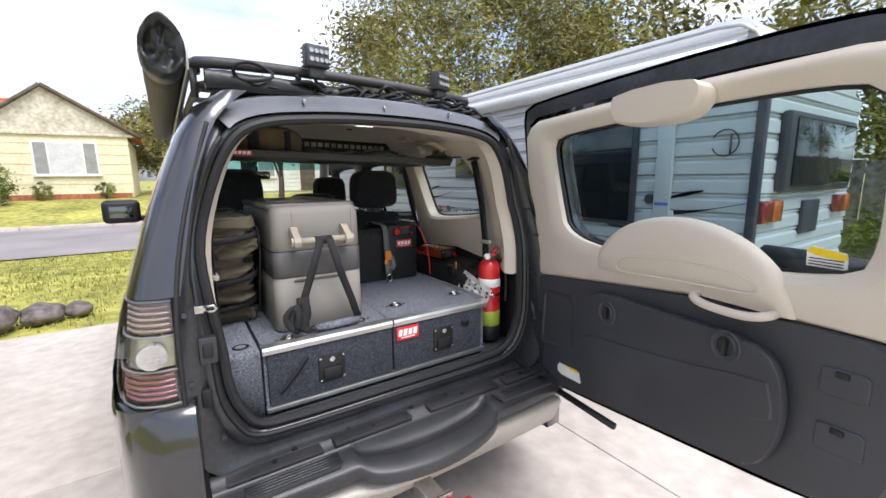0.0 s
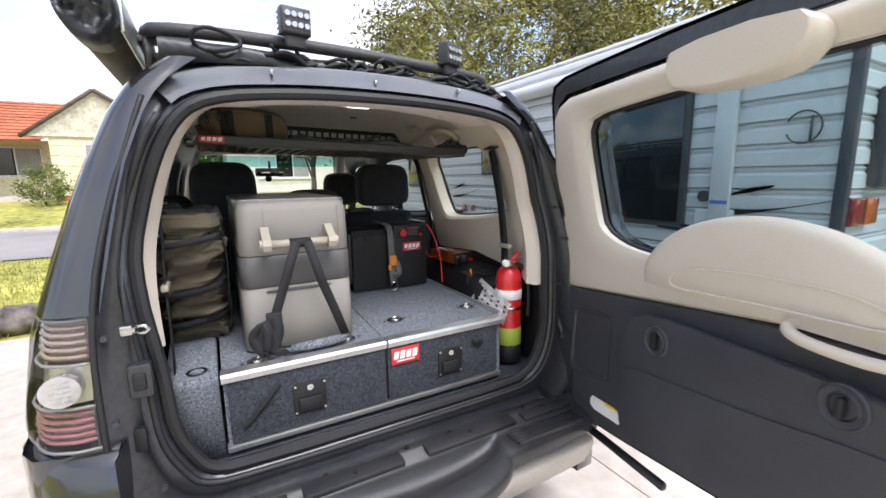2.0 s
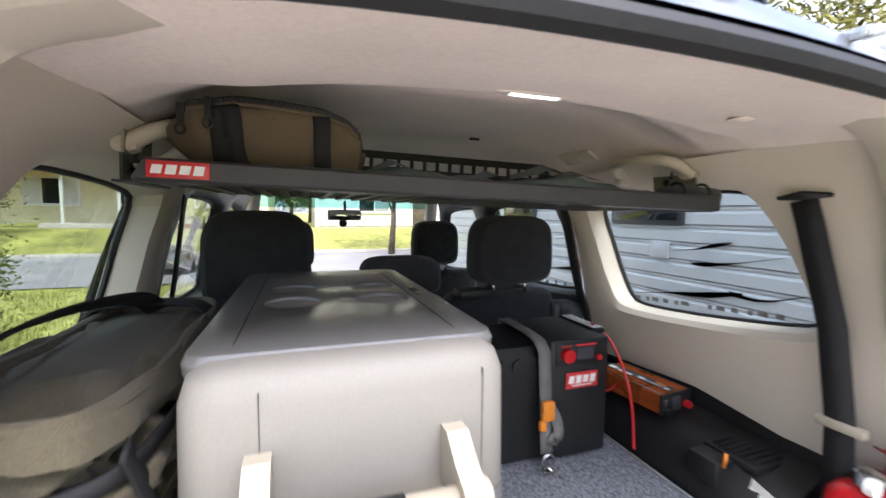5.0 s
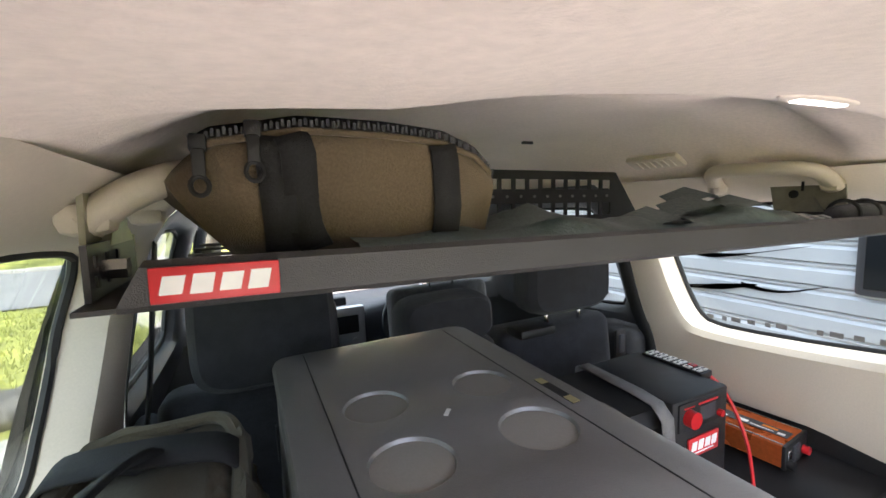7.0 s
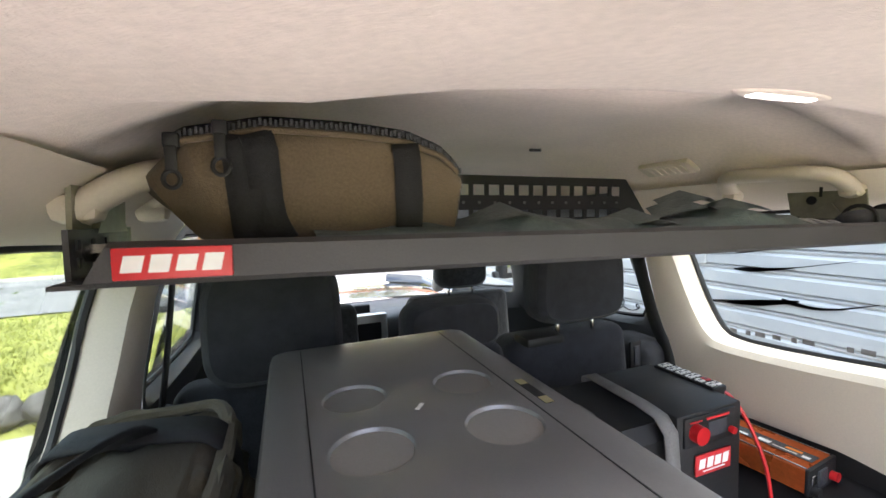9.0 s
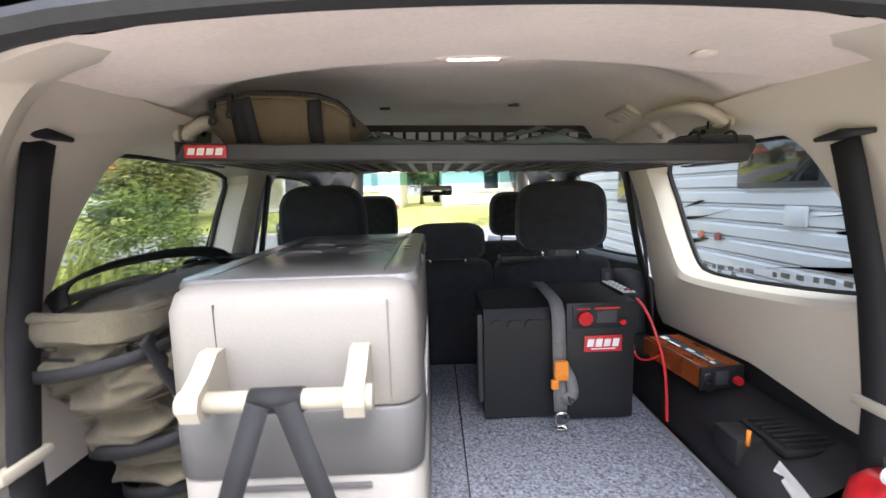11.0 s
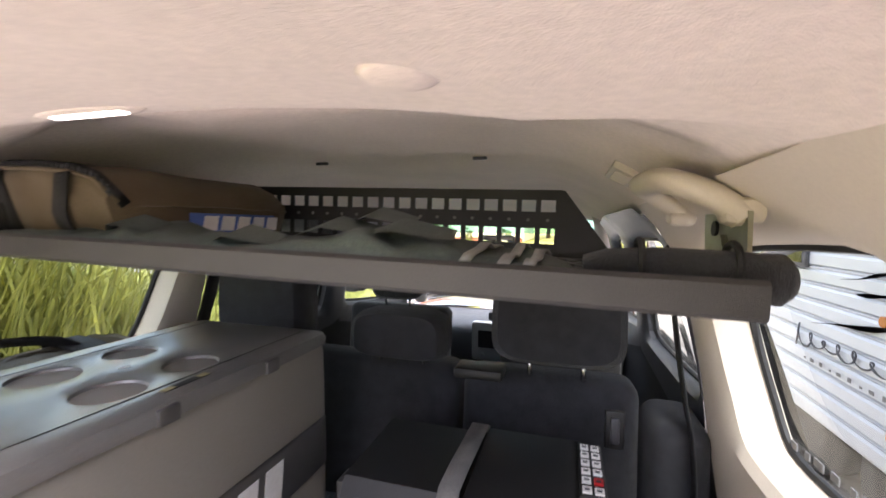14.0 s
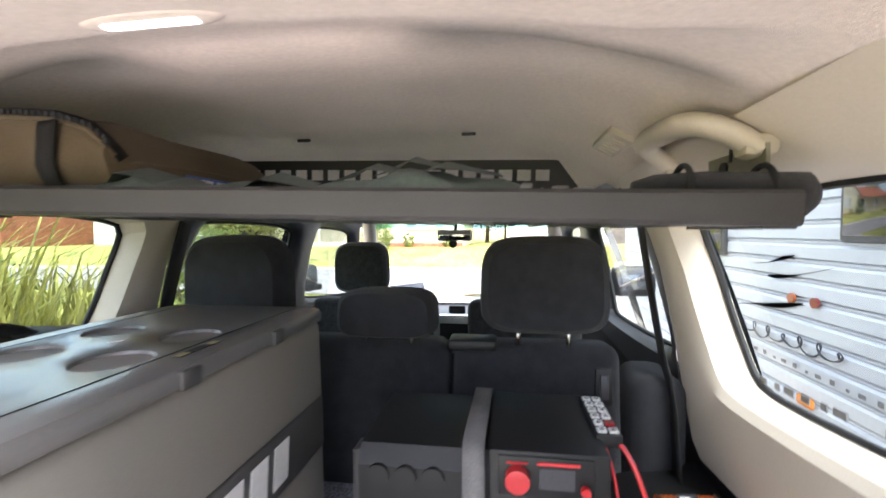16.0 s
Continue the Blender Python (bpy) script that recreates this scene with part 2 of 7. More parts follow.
def part(name, bm, mat, parent, label="", smooth=True, local=False, kind=""):
    """Links a bmesh, given in the place's metres (or in its parent's own, if local), as one mesh under its parent."""
    if parent is not None and not local:
        bm.transform(PLACES[parent.name].inverted())
    if smooth:
        for f in bm.faces:
            f.smooth = True
        for e in bm.edges:
            if len(e.link_faces) == 2 and e.calc_face_angle(0) > 0.6:
                e.smooth = False
    me = bpy.data.meshes.new(name)
    bm.to_mesh(me)
    bm.free()
    me.materials.append(mat)
    ob = new(name, me)
    if parent is not None:
        ob.parent = parent
        PLACES[ob.name] = PLACES[parent.name]
    else:
        PLACES[ob.name] = Matrix()
    if label:
        ob["label"] = label
    if kind:
        ob["kind"] = kind
    return ob


def box(bm, lo, hi, bevel=0.0, m=None, seg=2):
    r = bmesh.ops.create_cube(bm, size=1.0)
    vs = r["verts"]
    s = Matrix.Translation([(a + b) / 2 for a, b in zip(lo, hi)]) @ Matrix.Diagonal((*[b - a for a, b in zip(lo, hi)], 1))
    bmesh.ops.transform(bm, matrix=s, verts=vs)
    if bevel:
        es = list({e for v in vs for e in v.link_edges})
        out = bmesh.ops.bevel(bm, geom=es, offset=bevel, segments=seg, affect="EDGES", profile=0.5)
        vs = list({v for f in out["faces"] for v in f.verts} | {v for v in vs if v.is_valid})
    if m is not None:
        bmesh.ops.transform(bm, matrix=m, verts=vs)
    return bm


def boxed(lo, hi, bevel=0.0, m=None, seg=2):
    return box(bmesh.new(), lo, hi, bevel, m, seg)


def loft(bm, rings, closed=True, cap=False):
    rows = [[bm.verts.new(p) for p in ring] for ring in rings]
    n = len(rows[0])
    for a, b in zip(rows, rows[1:]):
        for i in range(n if closed else n - 1):
            j = (i + 1) % n
            try:
                bm.faces.new((a[i], a[j], b[j], b[i]))
            except ValueError:
                pass
    if cap:
        bm.faces.new(rows[0][::-1])
        bm.faces.new(rows[-1])
    return bm


def tube(bm, pts, r, seg=8, flat=1.0, closed=False):
    """A round bar along a line of points; r may be one number or one for each point."""
    pts = [Vector(p) for p in pts]
    rs = r if isinstance(r, (list, tuple)) else [r] * len(pts)
    rings, side = [], None
    for i, p in enumerate(pts):
        a = pts[i - 1] if (i or closed) else p
        b = pts[(i + 1) % len(pts)] if (i < len(pts) - 1 or closed) else p
        d = (b - a).normalized()
        if side is None:
            side = d.cross(Vector((0, 0, 1)))
            if side.length < 0.05:
                side = d.cross(Vector((1, 0, 0)))
        side = (side - d * side.dot(d)).normalized()
        up = side.cross(d)
        rings.append([p + (side * math.cos(k * math.tau / seg) + up * math.sin(k * math.tau / seg) * flat) * rs[i] for k in range(seg)])
    if closed:
        rings.append(rings[0])
        loft(bm, rings)
        bmesh.ops.remove_doubles(bm, verts=bm.verts, dist=1e-6)
    else:
        loft(bm, rings, cap=True)
    return bm


def strip(bm, pts, width, thick=0.002, across=(1, 0, 0)):
    """A flat strap along a line of points, its width along a given way."""
    pts = [Vector(p) for p in pts]
    rings = []
    for i, p in enumerate(pts):
        d = (pts[min(i + 1, len(pts) - 1)] - pts[max(i - 1, 0)]).normalized()
        w = across[i] if isinstance(across[0], (tuple, list, Vector)) else across
        w = Vector(w)
        w = (w - d * w.dot(d)).normalized() * width / 2
        n = d.cross(w).normalized() * thick / 2
        rings.append([p - w - n, p + w - n, p + w + n, p - w + n])
    return loft(bm, rings, cap=True)


def disc(bm, at, r, depth, axis="y", seg=20, bevel=0.0):
    out = bmesh.ops.create_cone(bm, cap_ends=True, segments=seg, radius1=r, radius2=r, depth=depth)
    turn = {"x": pose(0, 0, 0, 0, 90, 0), "y": pose(0, 0, 0, 90, 0, 0), "z": Matrix()}[axis]
    bmesh.ops.transform(bm, matrix=Matrix.Translation(at) @ turn, verts=out["verts"])
    return bm


def spin(bm, profile, at, seg=20, turn=None):
    """A turned shape from (radius, height) pairs round the upright through at."""
    m = Matrix.Translation(at) @ (turn or Matrix())
    loft(bm, [[m @ Vector((r * math.cos(k * math.tau / seg), r * math.sin(k * math.tau / seg), h)) for k in range(seg)] for r, h in profile], cap=True)
    return bm


def soften(points, times=2, closed=True):
    pts = [Vector(p) for p in points]
    for _ in range(times):
        out = []
        n = len(pts)
        for i in range(n if closed else n - 1):
            a, b = pts[i], pts[(i + 1) % n]
            out += [a * 0.75 + b * 0.25, a * 0.25 + b * 0.75]
        pts = out if closed else [pts[0]] + out + [pts[-1]]
    return pts


def lerp(table, v):
    return float(np.interp(v, [a for a, _ in table], [b for _, b in table]))


def slab(outline, depth):
    """A flat plate with the given outline, thickened along a way."""
    bm = bmesh.new()
    d = Vector(depth)
    pts = [Vector(p) for p in outline]
    loft(bm, [pts, [p + d for p in pts]], cap=True)
    bmesh.ops.recalc_face_normals(bm, faces=bm.faces)
    return bm


def badge(parent, centre, width, height, m=None, name="badge", line=True):
    """The maker's red plate with a pale word-like mark and a line under it."""
    m = Matrix.Translation(centre) @ (m or Matrix())
    plate = part(name, boxed((-width / 2, -0.002, -height / 2), (width / 2, 0.002, height / 2), 0.001, m), RED_BADGE, parent, "red rectangular badge")
    h, w = height * (0.50 if line else 0.56), width * 0.185
    for k in range(4):
        x, z0, d = (k - 1.5) * width * 0.222, height * (0.07 if line else 0.0), 1 if k % 2 else -1
        pts = [(-0.55, -0.5), (0.35, -0.5), (0.55, 0.5), (-0.35, 0.5)]
        bm = slab([(x + a * w, -0.0022, z0 + b * h * (1.0 if d > 0 else 0.92)) for a, b in pts], (0, -0.0006, 0))
        bm.transform(m)
        part("mark", bm, WHITE, plate, "pale block mark", smooth=False)
    if line:
        part("underline", boxed((-width * 0.32, -0.0028, -height * 0.34), (width * 0.32, -0.0021, -height * 0.27), 0, m), WHITE, plate)
    return plate


def leaves(bm, spots, size, rnd):
    """Many small leaf blades round the given spots."""
    for p, spread in spots:
        q = Vector(p) + Vector((rnd.gauss(0, 1), rnd.gauss(0, 1), rnd.gauss(0, 0.8))) * spread
        e = Euler((rnd.uniform(0, 6.28), rnd.uniform(0, 6.28), rnd.uniform(0, 6.28))).to_matrix()
        s = size * rnd.uniform(0.6, 1.4)
        a, b, c, d = (bm.verts.new(q + e @ Vector(v) * s) for v in ((0, -1, 0), (0.36, 0, 0.1), (0, 1, 0), (-0.36, 0, 0.1)))
        bm.faces.new((a, b, c, d))

# ---- ground ----
def rise(x, y):
    """Height of the land: flat yard and road, a lawn that climbs to the houses across."""
    if y > 17.6:
        return min(0.75, (y - 17.6) * 0.13) + 0.06
    return 0.0


def ground_sheet(name, xs, ys, z, mat, label, category, lumps=0.0):
    bm = bmesh.new()
    rows = [[(x, y, z + rise(x, y) + lumps * noise.noise((x * 0.7, y * 0.7, 0))) for x in xs] for y in ys]
    loft(bm, rows, closed=False)
    ob = part(name, bm, mat, None)
    return tagged(ob, label, category, kind="structure")


far = [-1500, -600, -200, -80, -40, -25, -15, -8, -4, 0, 4, 8, 15, 25, 40, 80, 200, 600, 1500]
ground_sheet("ground", far, [-1500, -300, -60, -20, -8, -4, 0, 4, 8, 10.5, 17.5, 17.7, 18, 19, 20, 21, 22, 23, 24, 26, 40, 100, 400, 1500], -0.05, GRASS, "patchy green and straw-coloured lawn", "lawn")
ground_sheet("road", far, [10.6, 12, 14, 16, 17.5], -0.02, ASPHALT, "grey asphalt suburban road", "road")

# driveway slabs, cast one beside the other with open joints
drive = thing("driveway", (0, 0, 0), "stained pale concrete driveway slabs under the car", "driveway", kind="structure")
for xa, xb in ((-3.6, -0.9), (-0.894, 1.24), (1.246, 4.6)):
    for ya, yb in ((-6, -2.6), (-2.594, 1.245), (1.251, 5.2)):
        if xa < -3 and ya > 1:
            yb = 4.3
        part("slab", boxed((xa, ya, -0.12), (xb, yb, 0.0), 0.006), CONCRETE, drive)
part("slab", boxed((-1.30, 5.206, -0.12), (4.6, 10.55, -0.01), 0.006), CONCRETE, drive)
kerb = thing("kerb", (0, 17.55, 0), "grey concrete kerb along the road", "kerb", kind="structure")
for k in range(-14, 15):
    part("kerbstone", boxed((k * 2.4, 17.5, -0.1), (k * 2.4 + 2.38, 17.68, 0.10), 0.02), CONCRETE, kerb)

# ---- the car ----
CAR = thing("four_wheel_drive", (0, 0, 0), "dark grey four-wheel-drive wagon with its rear door open", "car")

REAR = [(0.0, -0.15), (1.0, -0.15), (1.24, -0.13), (1.6, -0.06), (1.82, 0.0), (2.0, 0.02)]
SIDE = [(0.35, 0.85), (0.6, 0.90), (0.9, 0.915), (1.03, 0.905), (1.18, 0.872), (1.26, 0.848), (1.4, 0.805), (1.5, 0.770), (1.6, 0.732), (1.7, 0.690), (1.80, 0.63), (1.84, 0.56)]
INNER = [(0.5, 0.72), (0.8, 0.735), (1.05, 0.735), (1.24, 0.72), (1.55, 0.655), (1.73, 0.59), (1.80, 0.535), (1.85, 0.47)]


def rear_y(z):
    return lerp(REAR, z)


HALF_B = [(0, 0.735), (0.40, 0.735), (0.57, 0.745), (0.652, 0.86), (0.664, 1.05), (0.676, 1.33), (0.63, 1.52), (0.565, 1.68), (0.48, 1.755), (0.25, 1.782), (0, 1.788)]
HALF_A = [(0, 0.66), (0.45, 0.66), (0.66, 0.66), (0.738, 0.80), (0.735, 1.05), (0.718, 1.30), (0.665, 1.55), (0.60, 1.72), (0.51, 1.805), (0.25, 1.835), (0, 1.842)]


def outline(half, dy, grow=0.0):
    pts = half + [(-x, z) for x, z in half[-2:0:-1]]
    pts = soften([(x, 0, z) for x, z in pts], 2)
    out = []
    for p in pts:
        c = Vector((0, 0, 1.26))
        q = p + (p - c).normalized() * grow
        if q.x < 0 and half is HALF_B:
            q.x += lerp([(0.74, 0.0), (0.80, 0.028), (1.05, 0.028), (1.36, 0.0)], q.z)
        out.append((q.x, rear_y(q.z) + (dy(q.z) if callable(dy) else dy), q.z))
    return out


# outer skin: quarter panels and sides, with the windows left open
YS = [0.0, 0.03, 0.08, 0.16, 0.26, 0.5, 0.80, 0.92, 1.02, 1.3, 1.74, 1.86, 2.2, 2.55, 2.9, 3.3, 3.9, 4.25]
ZS = [0.40, 0.55, 0.7, 0.85, 0.94, 1.02, 1.10, 1.18, 1.248, 1.30, 1.36, 1.42, 1.5, 1.58, 1.66, 1.70, 1.75, 1.79, 1.82, 1.845]


def skin(sign):
    bm = bmesh.new()
    grid = []
    for z in ZS:
        row = []
        xo, xi, yr = lerp(SIDE, z), lerp(INNER, z), rear_y(z)
        if z > 1.8:
            xo = max(xo, xi + 0.02)
        row.append(Vector((xi, yr, z)))
        for f, g in ((0.45, 0.0), (0.75, 0.06), (0.93, 0.22), (1.0, 0.5)):
            row.append(Vector((xi + (xo - xi) * f, yr + 0.30 * g, z)))
        for y in YS[4:]:
            nose = max(0.0, y - 2.6)
            zz = z
            if nose > 0 and z > 1.1:
                zz = max(1.1 - 0.05 * nose, z - nose * 0.75)
            row.append(Vector((xo - (0.05 * nose if nose > 0 else 0) - (0.25 if y > 4.2 else 0), y, zz)))
        grid.append(row)
    ny = len(grid[0])
    vs = [[bm.verts.new((sign * p.x, p.y, p.z)) for p in row] for row in grid]
    for i in range(len(ZS) - 1):
        for j in range(ny - 1):
            ya, yb, za, zb = grid[i][j].y, grid[i][j + 1].y, ZS[i], ZS[i + 1]
            pillar = 0.91 < ya < 1.0 or 1.73 < ya < 1.8
            glazed = 1.17 <= za and zb <= 1.71 and j >= 5 and yb < 2.6 and not pillar
            lamp_bay = 0.93 < za and zb < 1.26 and j < 4
            if lamp_bay or (ya > 2.5 and za > 1.1):
                continue
            arch = za < 0.84 and (0.26 <= ya < 0.9 and False or 3.2 < ya < 3.95)
            if not glazed and not arch:
                f = (vs[i][j], vs[i][j + 1], vs[i + 1][j + 1], vs[i + 1][j])
                bm.faces.new(f if sign < 0 else f[::-1])
    return bm


for sign in (-1, 1):
    part("body_side", skin(sign), PAINT, CAR, "dark grey metallic body side")

bm = bmesh.new()
rows = []
for y in (0.045, 0.08, 0.3, 1.0, 1.8, 2.3, 2.55):
    drop = 0.0 if y < 2.2 else (y - 2.2) * 0.25
    rows.append([(x, y + (0.03 * (abs(x) / 0.5) ** 2 if y < 0.1 else 0), 1.845 + 0.03 * (1 - (x / 0.56) ** 2) * min(1, y + 0.5) - drop) for x in np.linspace(-0.57, 0.57, 13)])
loft(bm, rows, closed=False)
part("roof_panel", bm, PAINT, CAR, "dark grey metallic roof panel")

def skin_in(z):
    return lerp([(1.62, 0.0), (1.80, 0.05)], z)


def flange(z):
    return lerp([(1.45, 0.09), (1.74, 0.005)], z)


A0, A1, B0 = outline(HALF_A, skin_in, 0.016), outline(HALF_A, lambda z: skin_in(z) + 0.006, -0.006), outline(HALF_B, flange)
MID = [tuple((Vector(a) * 0.45 + Vector(b) * 0.55) + Vector((0, 0.02, 0))) for a, b in zip(A1, B0)]
STEPR = [tuple((Vector(a) * 0.40 + Vector(b) * 0.60) + Vector((0, -0.012, 0))) for a, b in zip(A1, B0)]
part("rear_door_jamb", loft(bmesh.new(), [A0, A1, MID, STEPR, B0, [(x * 0.99, y + 0.03, z) for x, y, z in B0]]), JAMB, CAR, "bare grey door jamb")
# the painted roof edge above the opening, its sky reflection put into a paler colour
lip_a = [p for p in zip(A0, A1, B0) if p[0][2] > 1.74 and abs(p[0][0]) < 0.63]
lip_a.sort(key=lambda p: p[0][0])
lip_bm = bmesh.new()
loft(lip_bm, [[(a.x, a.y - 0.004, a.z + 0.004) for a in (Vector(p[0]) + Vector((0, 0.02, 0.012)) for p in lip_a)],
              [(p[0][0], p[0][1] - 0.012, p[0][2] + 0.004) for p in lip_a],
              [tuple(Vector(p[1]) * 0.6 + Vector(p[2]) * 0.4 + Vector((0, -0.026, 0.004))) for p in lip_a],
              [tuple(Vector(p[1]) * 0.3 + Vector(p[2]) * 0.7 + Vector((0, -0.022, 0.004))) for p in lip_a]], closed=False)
part("roof_edge", lip_bm, ROOF_EDGE, CAR, "metallic grey roof edge, sky sheen in its colour")
for x in (-0.30, 0.0, 0.30):
    part("roof_edge_clip", boxed((x - 0.004, 0.0, 1.822), (x + 0.004, 0.03, 1.836), 0.002), STEEL, CAR)
seal = bmesh.new()
tube(seal, [(x * 0.985, y - 0.006, 1.26 + (z - 1.26) * 0.985) for x, y, z in B0], 0.016, 8, closed=True)
part("weatherstrip", seal, RUBBER, CAR, "black rubber door seal")
seal = bmesh.new()
low = [p for p in B0 if p[2] < 1.70]
cut = next(i for i in range(len(B0)) if B0[i][2] < 1.70 and B0[i - 1][2] >= 1.70)
low = [p for p in B0[cut:] + B0[:cut] if p[2] < 1.70]
tube(seal, [(x * 1.03, y - 0.03, 1.26 + (z - 1.26) * 1.03) for x, y, z in low], 0.009, 6)
part("weatherstrip", seal, RUBBER, CAR, "black rubber door seal")

# inner trim: pillars, side panels with their windows, headliner
WALL = [(0.6, 0.70), (1.10, 0.70), (1.18, 0.69), (1.3, 0.676), (1.39, 0.667), (1.55, 0.638), (1.65, 0.608), (1.70, 0.580), (1.74, 0.535), (1.78, 0.47)]
PAD_ROOF = [(-0.1, 1.752), (0.0, 1.762), (0.10, 1.771), (0.20, 1.780), (0.254, 1.785), (0.264, 1.790), (0.285, 1.812), (0.32, 1.832), (0.40, 1.843)]
SOFT_ROOF = [(-0.1, 1.755), (0.0, 1.765), (0.10, 1.774), (0.20, 1.784), (0.27, 1.794), (0.33, 1.813), (0.40, 1.834)]
ROOF = [(-0.1, 1.755), (0.0, 1.765), (0.10, 1.774), (0.20, 1.784), (0.27, 1.794), (0.33, 1.813), (0.40, 1.838), (0.6, 1.849), (0.9, 1.85), (1.8, 1.845), (2.3, 1.80), (2.6, 1.74)]


def wall_x(z):
    return lerp(WALL, z)


def by_angle(points, centre, n):
    """A closed line resampled at even angles round a centre."""
    pts = [Vector(p) for p in points]
    out = []
    for k in range(n):
        a = k * math.tau / n
        d = Vector((math.cos(a), math.sin(a)))
        best = None
        for i in range(len(pts)):
            p, q = pts[i] - centre, pts[(i + 1) % len(pts)] - centre
            den = d.x * (q.y - p.y) - d.y * (q.x - p.x)
            if abs(den) < 1e-9:
                continue
            t = (p.x * (q.y - p.y) - p.y * (q.x - p.x)) / den
            u = (p.x * d.y - p.y * d.x) / den
            if t > 0 and -1e-6 <= u <= 1 + 1e-6 and (best is None or t < best):
                best = t
        out.append(centre + d * (best or 0.01))
    return out


QWIN = [(0.25, 1.378), (0.74, 1.325), (0.82, 1.355), (0.895, 1.62), (0.87, 1.668), (0.42, 1.69), (0.34, 1.66), (0.243, 1.42)]
RWIN = [(1.04, 1.33), (1.62, 1.30), (1.66, 1.33), (1.70, 1.60), (1.66, 1.66), (1.14, 1.672), (1.10, 1.65), (1.025, 1.36)]
FWIN = [(1.90, 1.30), (2.62, 1.22), (2.66, 1.26), (2.42, 1.58), (2.35, 1.64), (1.94, 1.66), (1.90, 1.64), (1.88, 1.33)]


def side_panel(sign, outer, window, name, mat, label, inset=0.05):
    hole = [Vector((p.x, p.y)) for p in soften([(a, b, 0) for a, b in window], 2)]
    c = sum(hole, Vector((0, 0))) / len(hole)
    n = 72
    inner = by_angle(hole, c, n)
    mid = [c + (p - c) * 1.13 for p in inner]
    out = by_angle([Vector(p) for p in outer], c, n)
    bm = bmesh.new()
    put3 = lambda p, dx: (sign * (wall_x(p.y) + dx), p.x, p.y)
    rings = [[put3(p, 0.0) for p in out], [put3(c + (o - c) * 0.5 + (m - c) * 0.5, 0.0) for o, m in zip(out, mid)],
             [put3(p, 0.004) for p in mid], [put3(c + (p - c) * 1.05, 0.018) for p in inner], [put3(p, inset) for p in inner]]
    loft(bm, rings)
    bmesh.ops.recalc_face_normals(bm, faces=bm.faces)
    panel = part(name, bm, mat, CAR, label)
    pane = bmesh.new()
    pane.faces.new([pane.verts.new(put3(c + (p - c) * 1.02, inset - 0.002)) for p in inner])
    part("window_pane", pane, GLASS, panel, "lightly tinted glass")
    rim = bmesh.new()
    tube(rim, [put3(p, inset - 0.008) for p in inner], 0.007, 6, closed=True)
    part("window_seal", rim, RUBBER, panel, "black window seal")
    return panel


for sign in (-1, 1):
    side_panel(sign, [(0.02, 1.10), (0.04, 1.72), (0.10, 1.752), (0.95, 1.745), (0.99, 1.70), (0.95, 1.35), (0.91, 1.14), (0.5, 1.165)], QWIN, "side_trim", CREAM, "cream moulded side trim round the rear window", 0.088)
    side_panel(sign, [(0.95, 1.26), (0.99, 1.745), (1.78, 1.745), (1.80, 1.22), (1.3, 1.2)], RWIN, "rear_door", CHARCOAL, "dark rear side door with window")
    side_panel(sign, [(1.80, 1.22), (1.78, 1.745), (2.40, 1.72), (2.78, 1.20), (2.3, 1.1)], FWIN, "front_door", CHARCOAL, "dark front door with window")
    lower = bmesh.new()
    rows = []
    for y in np.linspace(0.02, 2.8, 22):
        top = 1.165 if 0.1 < y < 0.9 else (1.12 if y <= 0.1 else 1.24)
        rows.append([(sign * 0.70, y, 0.70), (sign * 0.70, y, 0.95), (sign * (0.695 if y < 0.9 else 0.72), y, top - 0.03), (sign * (wall_x(top) + 0.012), y, top + 0.012)])
    loft(lower, rows, closed=False)
    part("lower_trim", lower, BLACK, CAR, "black moulded lower side trim")
    # pillar trim that turns from the opening into the side panel
    pil = bmesh.new()
    half = [Vector(p) for p in soften([(x, 0, z) for x, z in HALF_B[4:]], 3, closed=False)]
    rows = []
    for p in half:
        if p.z < 1.10 or p.x < 0.40:
            continue
        y0 = rear_y(p.z) + flange(p.z) + 0.012
        wx = wall_x(min(p.z, 1.78)) if p.x > 0.45 else p.x
        rows.append([(sign * p.x * 0.985, y0, p.z - 0.004), (sign * p.x * 0.96, y0 + 0.012, p.z - 0.012), (sign * (p.x * 0.93), y0 + 0.05, min(p.z - 0.01, 1.765)),
                     (sign * min(wx, p.x * 0.985), max(y0 + 0.10, 0.09), min(p.z, 1.775))])
    loft(pil, rows, closed=False)
    bmesh.ops.recalc_face_normals(pil, faces=pil.faces)
    part("pillar_trim", pil, CREAM, CAR, "cream pillar trim beside the opening")

# reversed print low on the side glass, as plain bars
GREY_PRINT = material("grey_window_print", (0.16, 0.16, 0.165), 0.6, 0, 90, 0.08, coarse=9)
sticker = part("window_print", bmesh.new(), GREY_PRINT, CAR, "grey printed bars along the window's lower edge")
k = 0
for y in np.arange(0.335, 0.80, 0.036):
    k += 1
    if k == 7:
        continue
    z = lerp([(0.30, 1.392), (0.80, 1.350)], y)
    part("print_bar", boxed((wall_x(z) + 0.080, y, z - 0.006), (wall_x(z) + 0.082, y + 0.012 + 0.006 * (k % 3), z + 0.006)), GREY_PRINT, sticker, smooth=False)


def liner_z(x, y):
    """The headliner: a crowned rear pad that breaks at a clear edge into the higher roof."""
    a = abs(x) / 0.56
    pad, high = lerp(PAD_ROOF, y) - 0.17 * x * x, lerp(ROOF, y)
    edge = min(1.0, max(0.0, (0.94 - a) / 0.3))
    z = high if y > 0.40 else pad * edge + lerp(SOFT_ROOF, y) * (1 - edge)
    return z + 0.008 - (z - 1.725) * max(0.0, (a - 0.45) / 0.55) ** 2.2


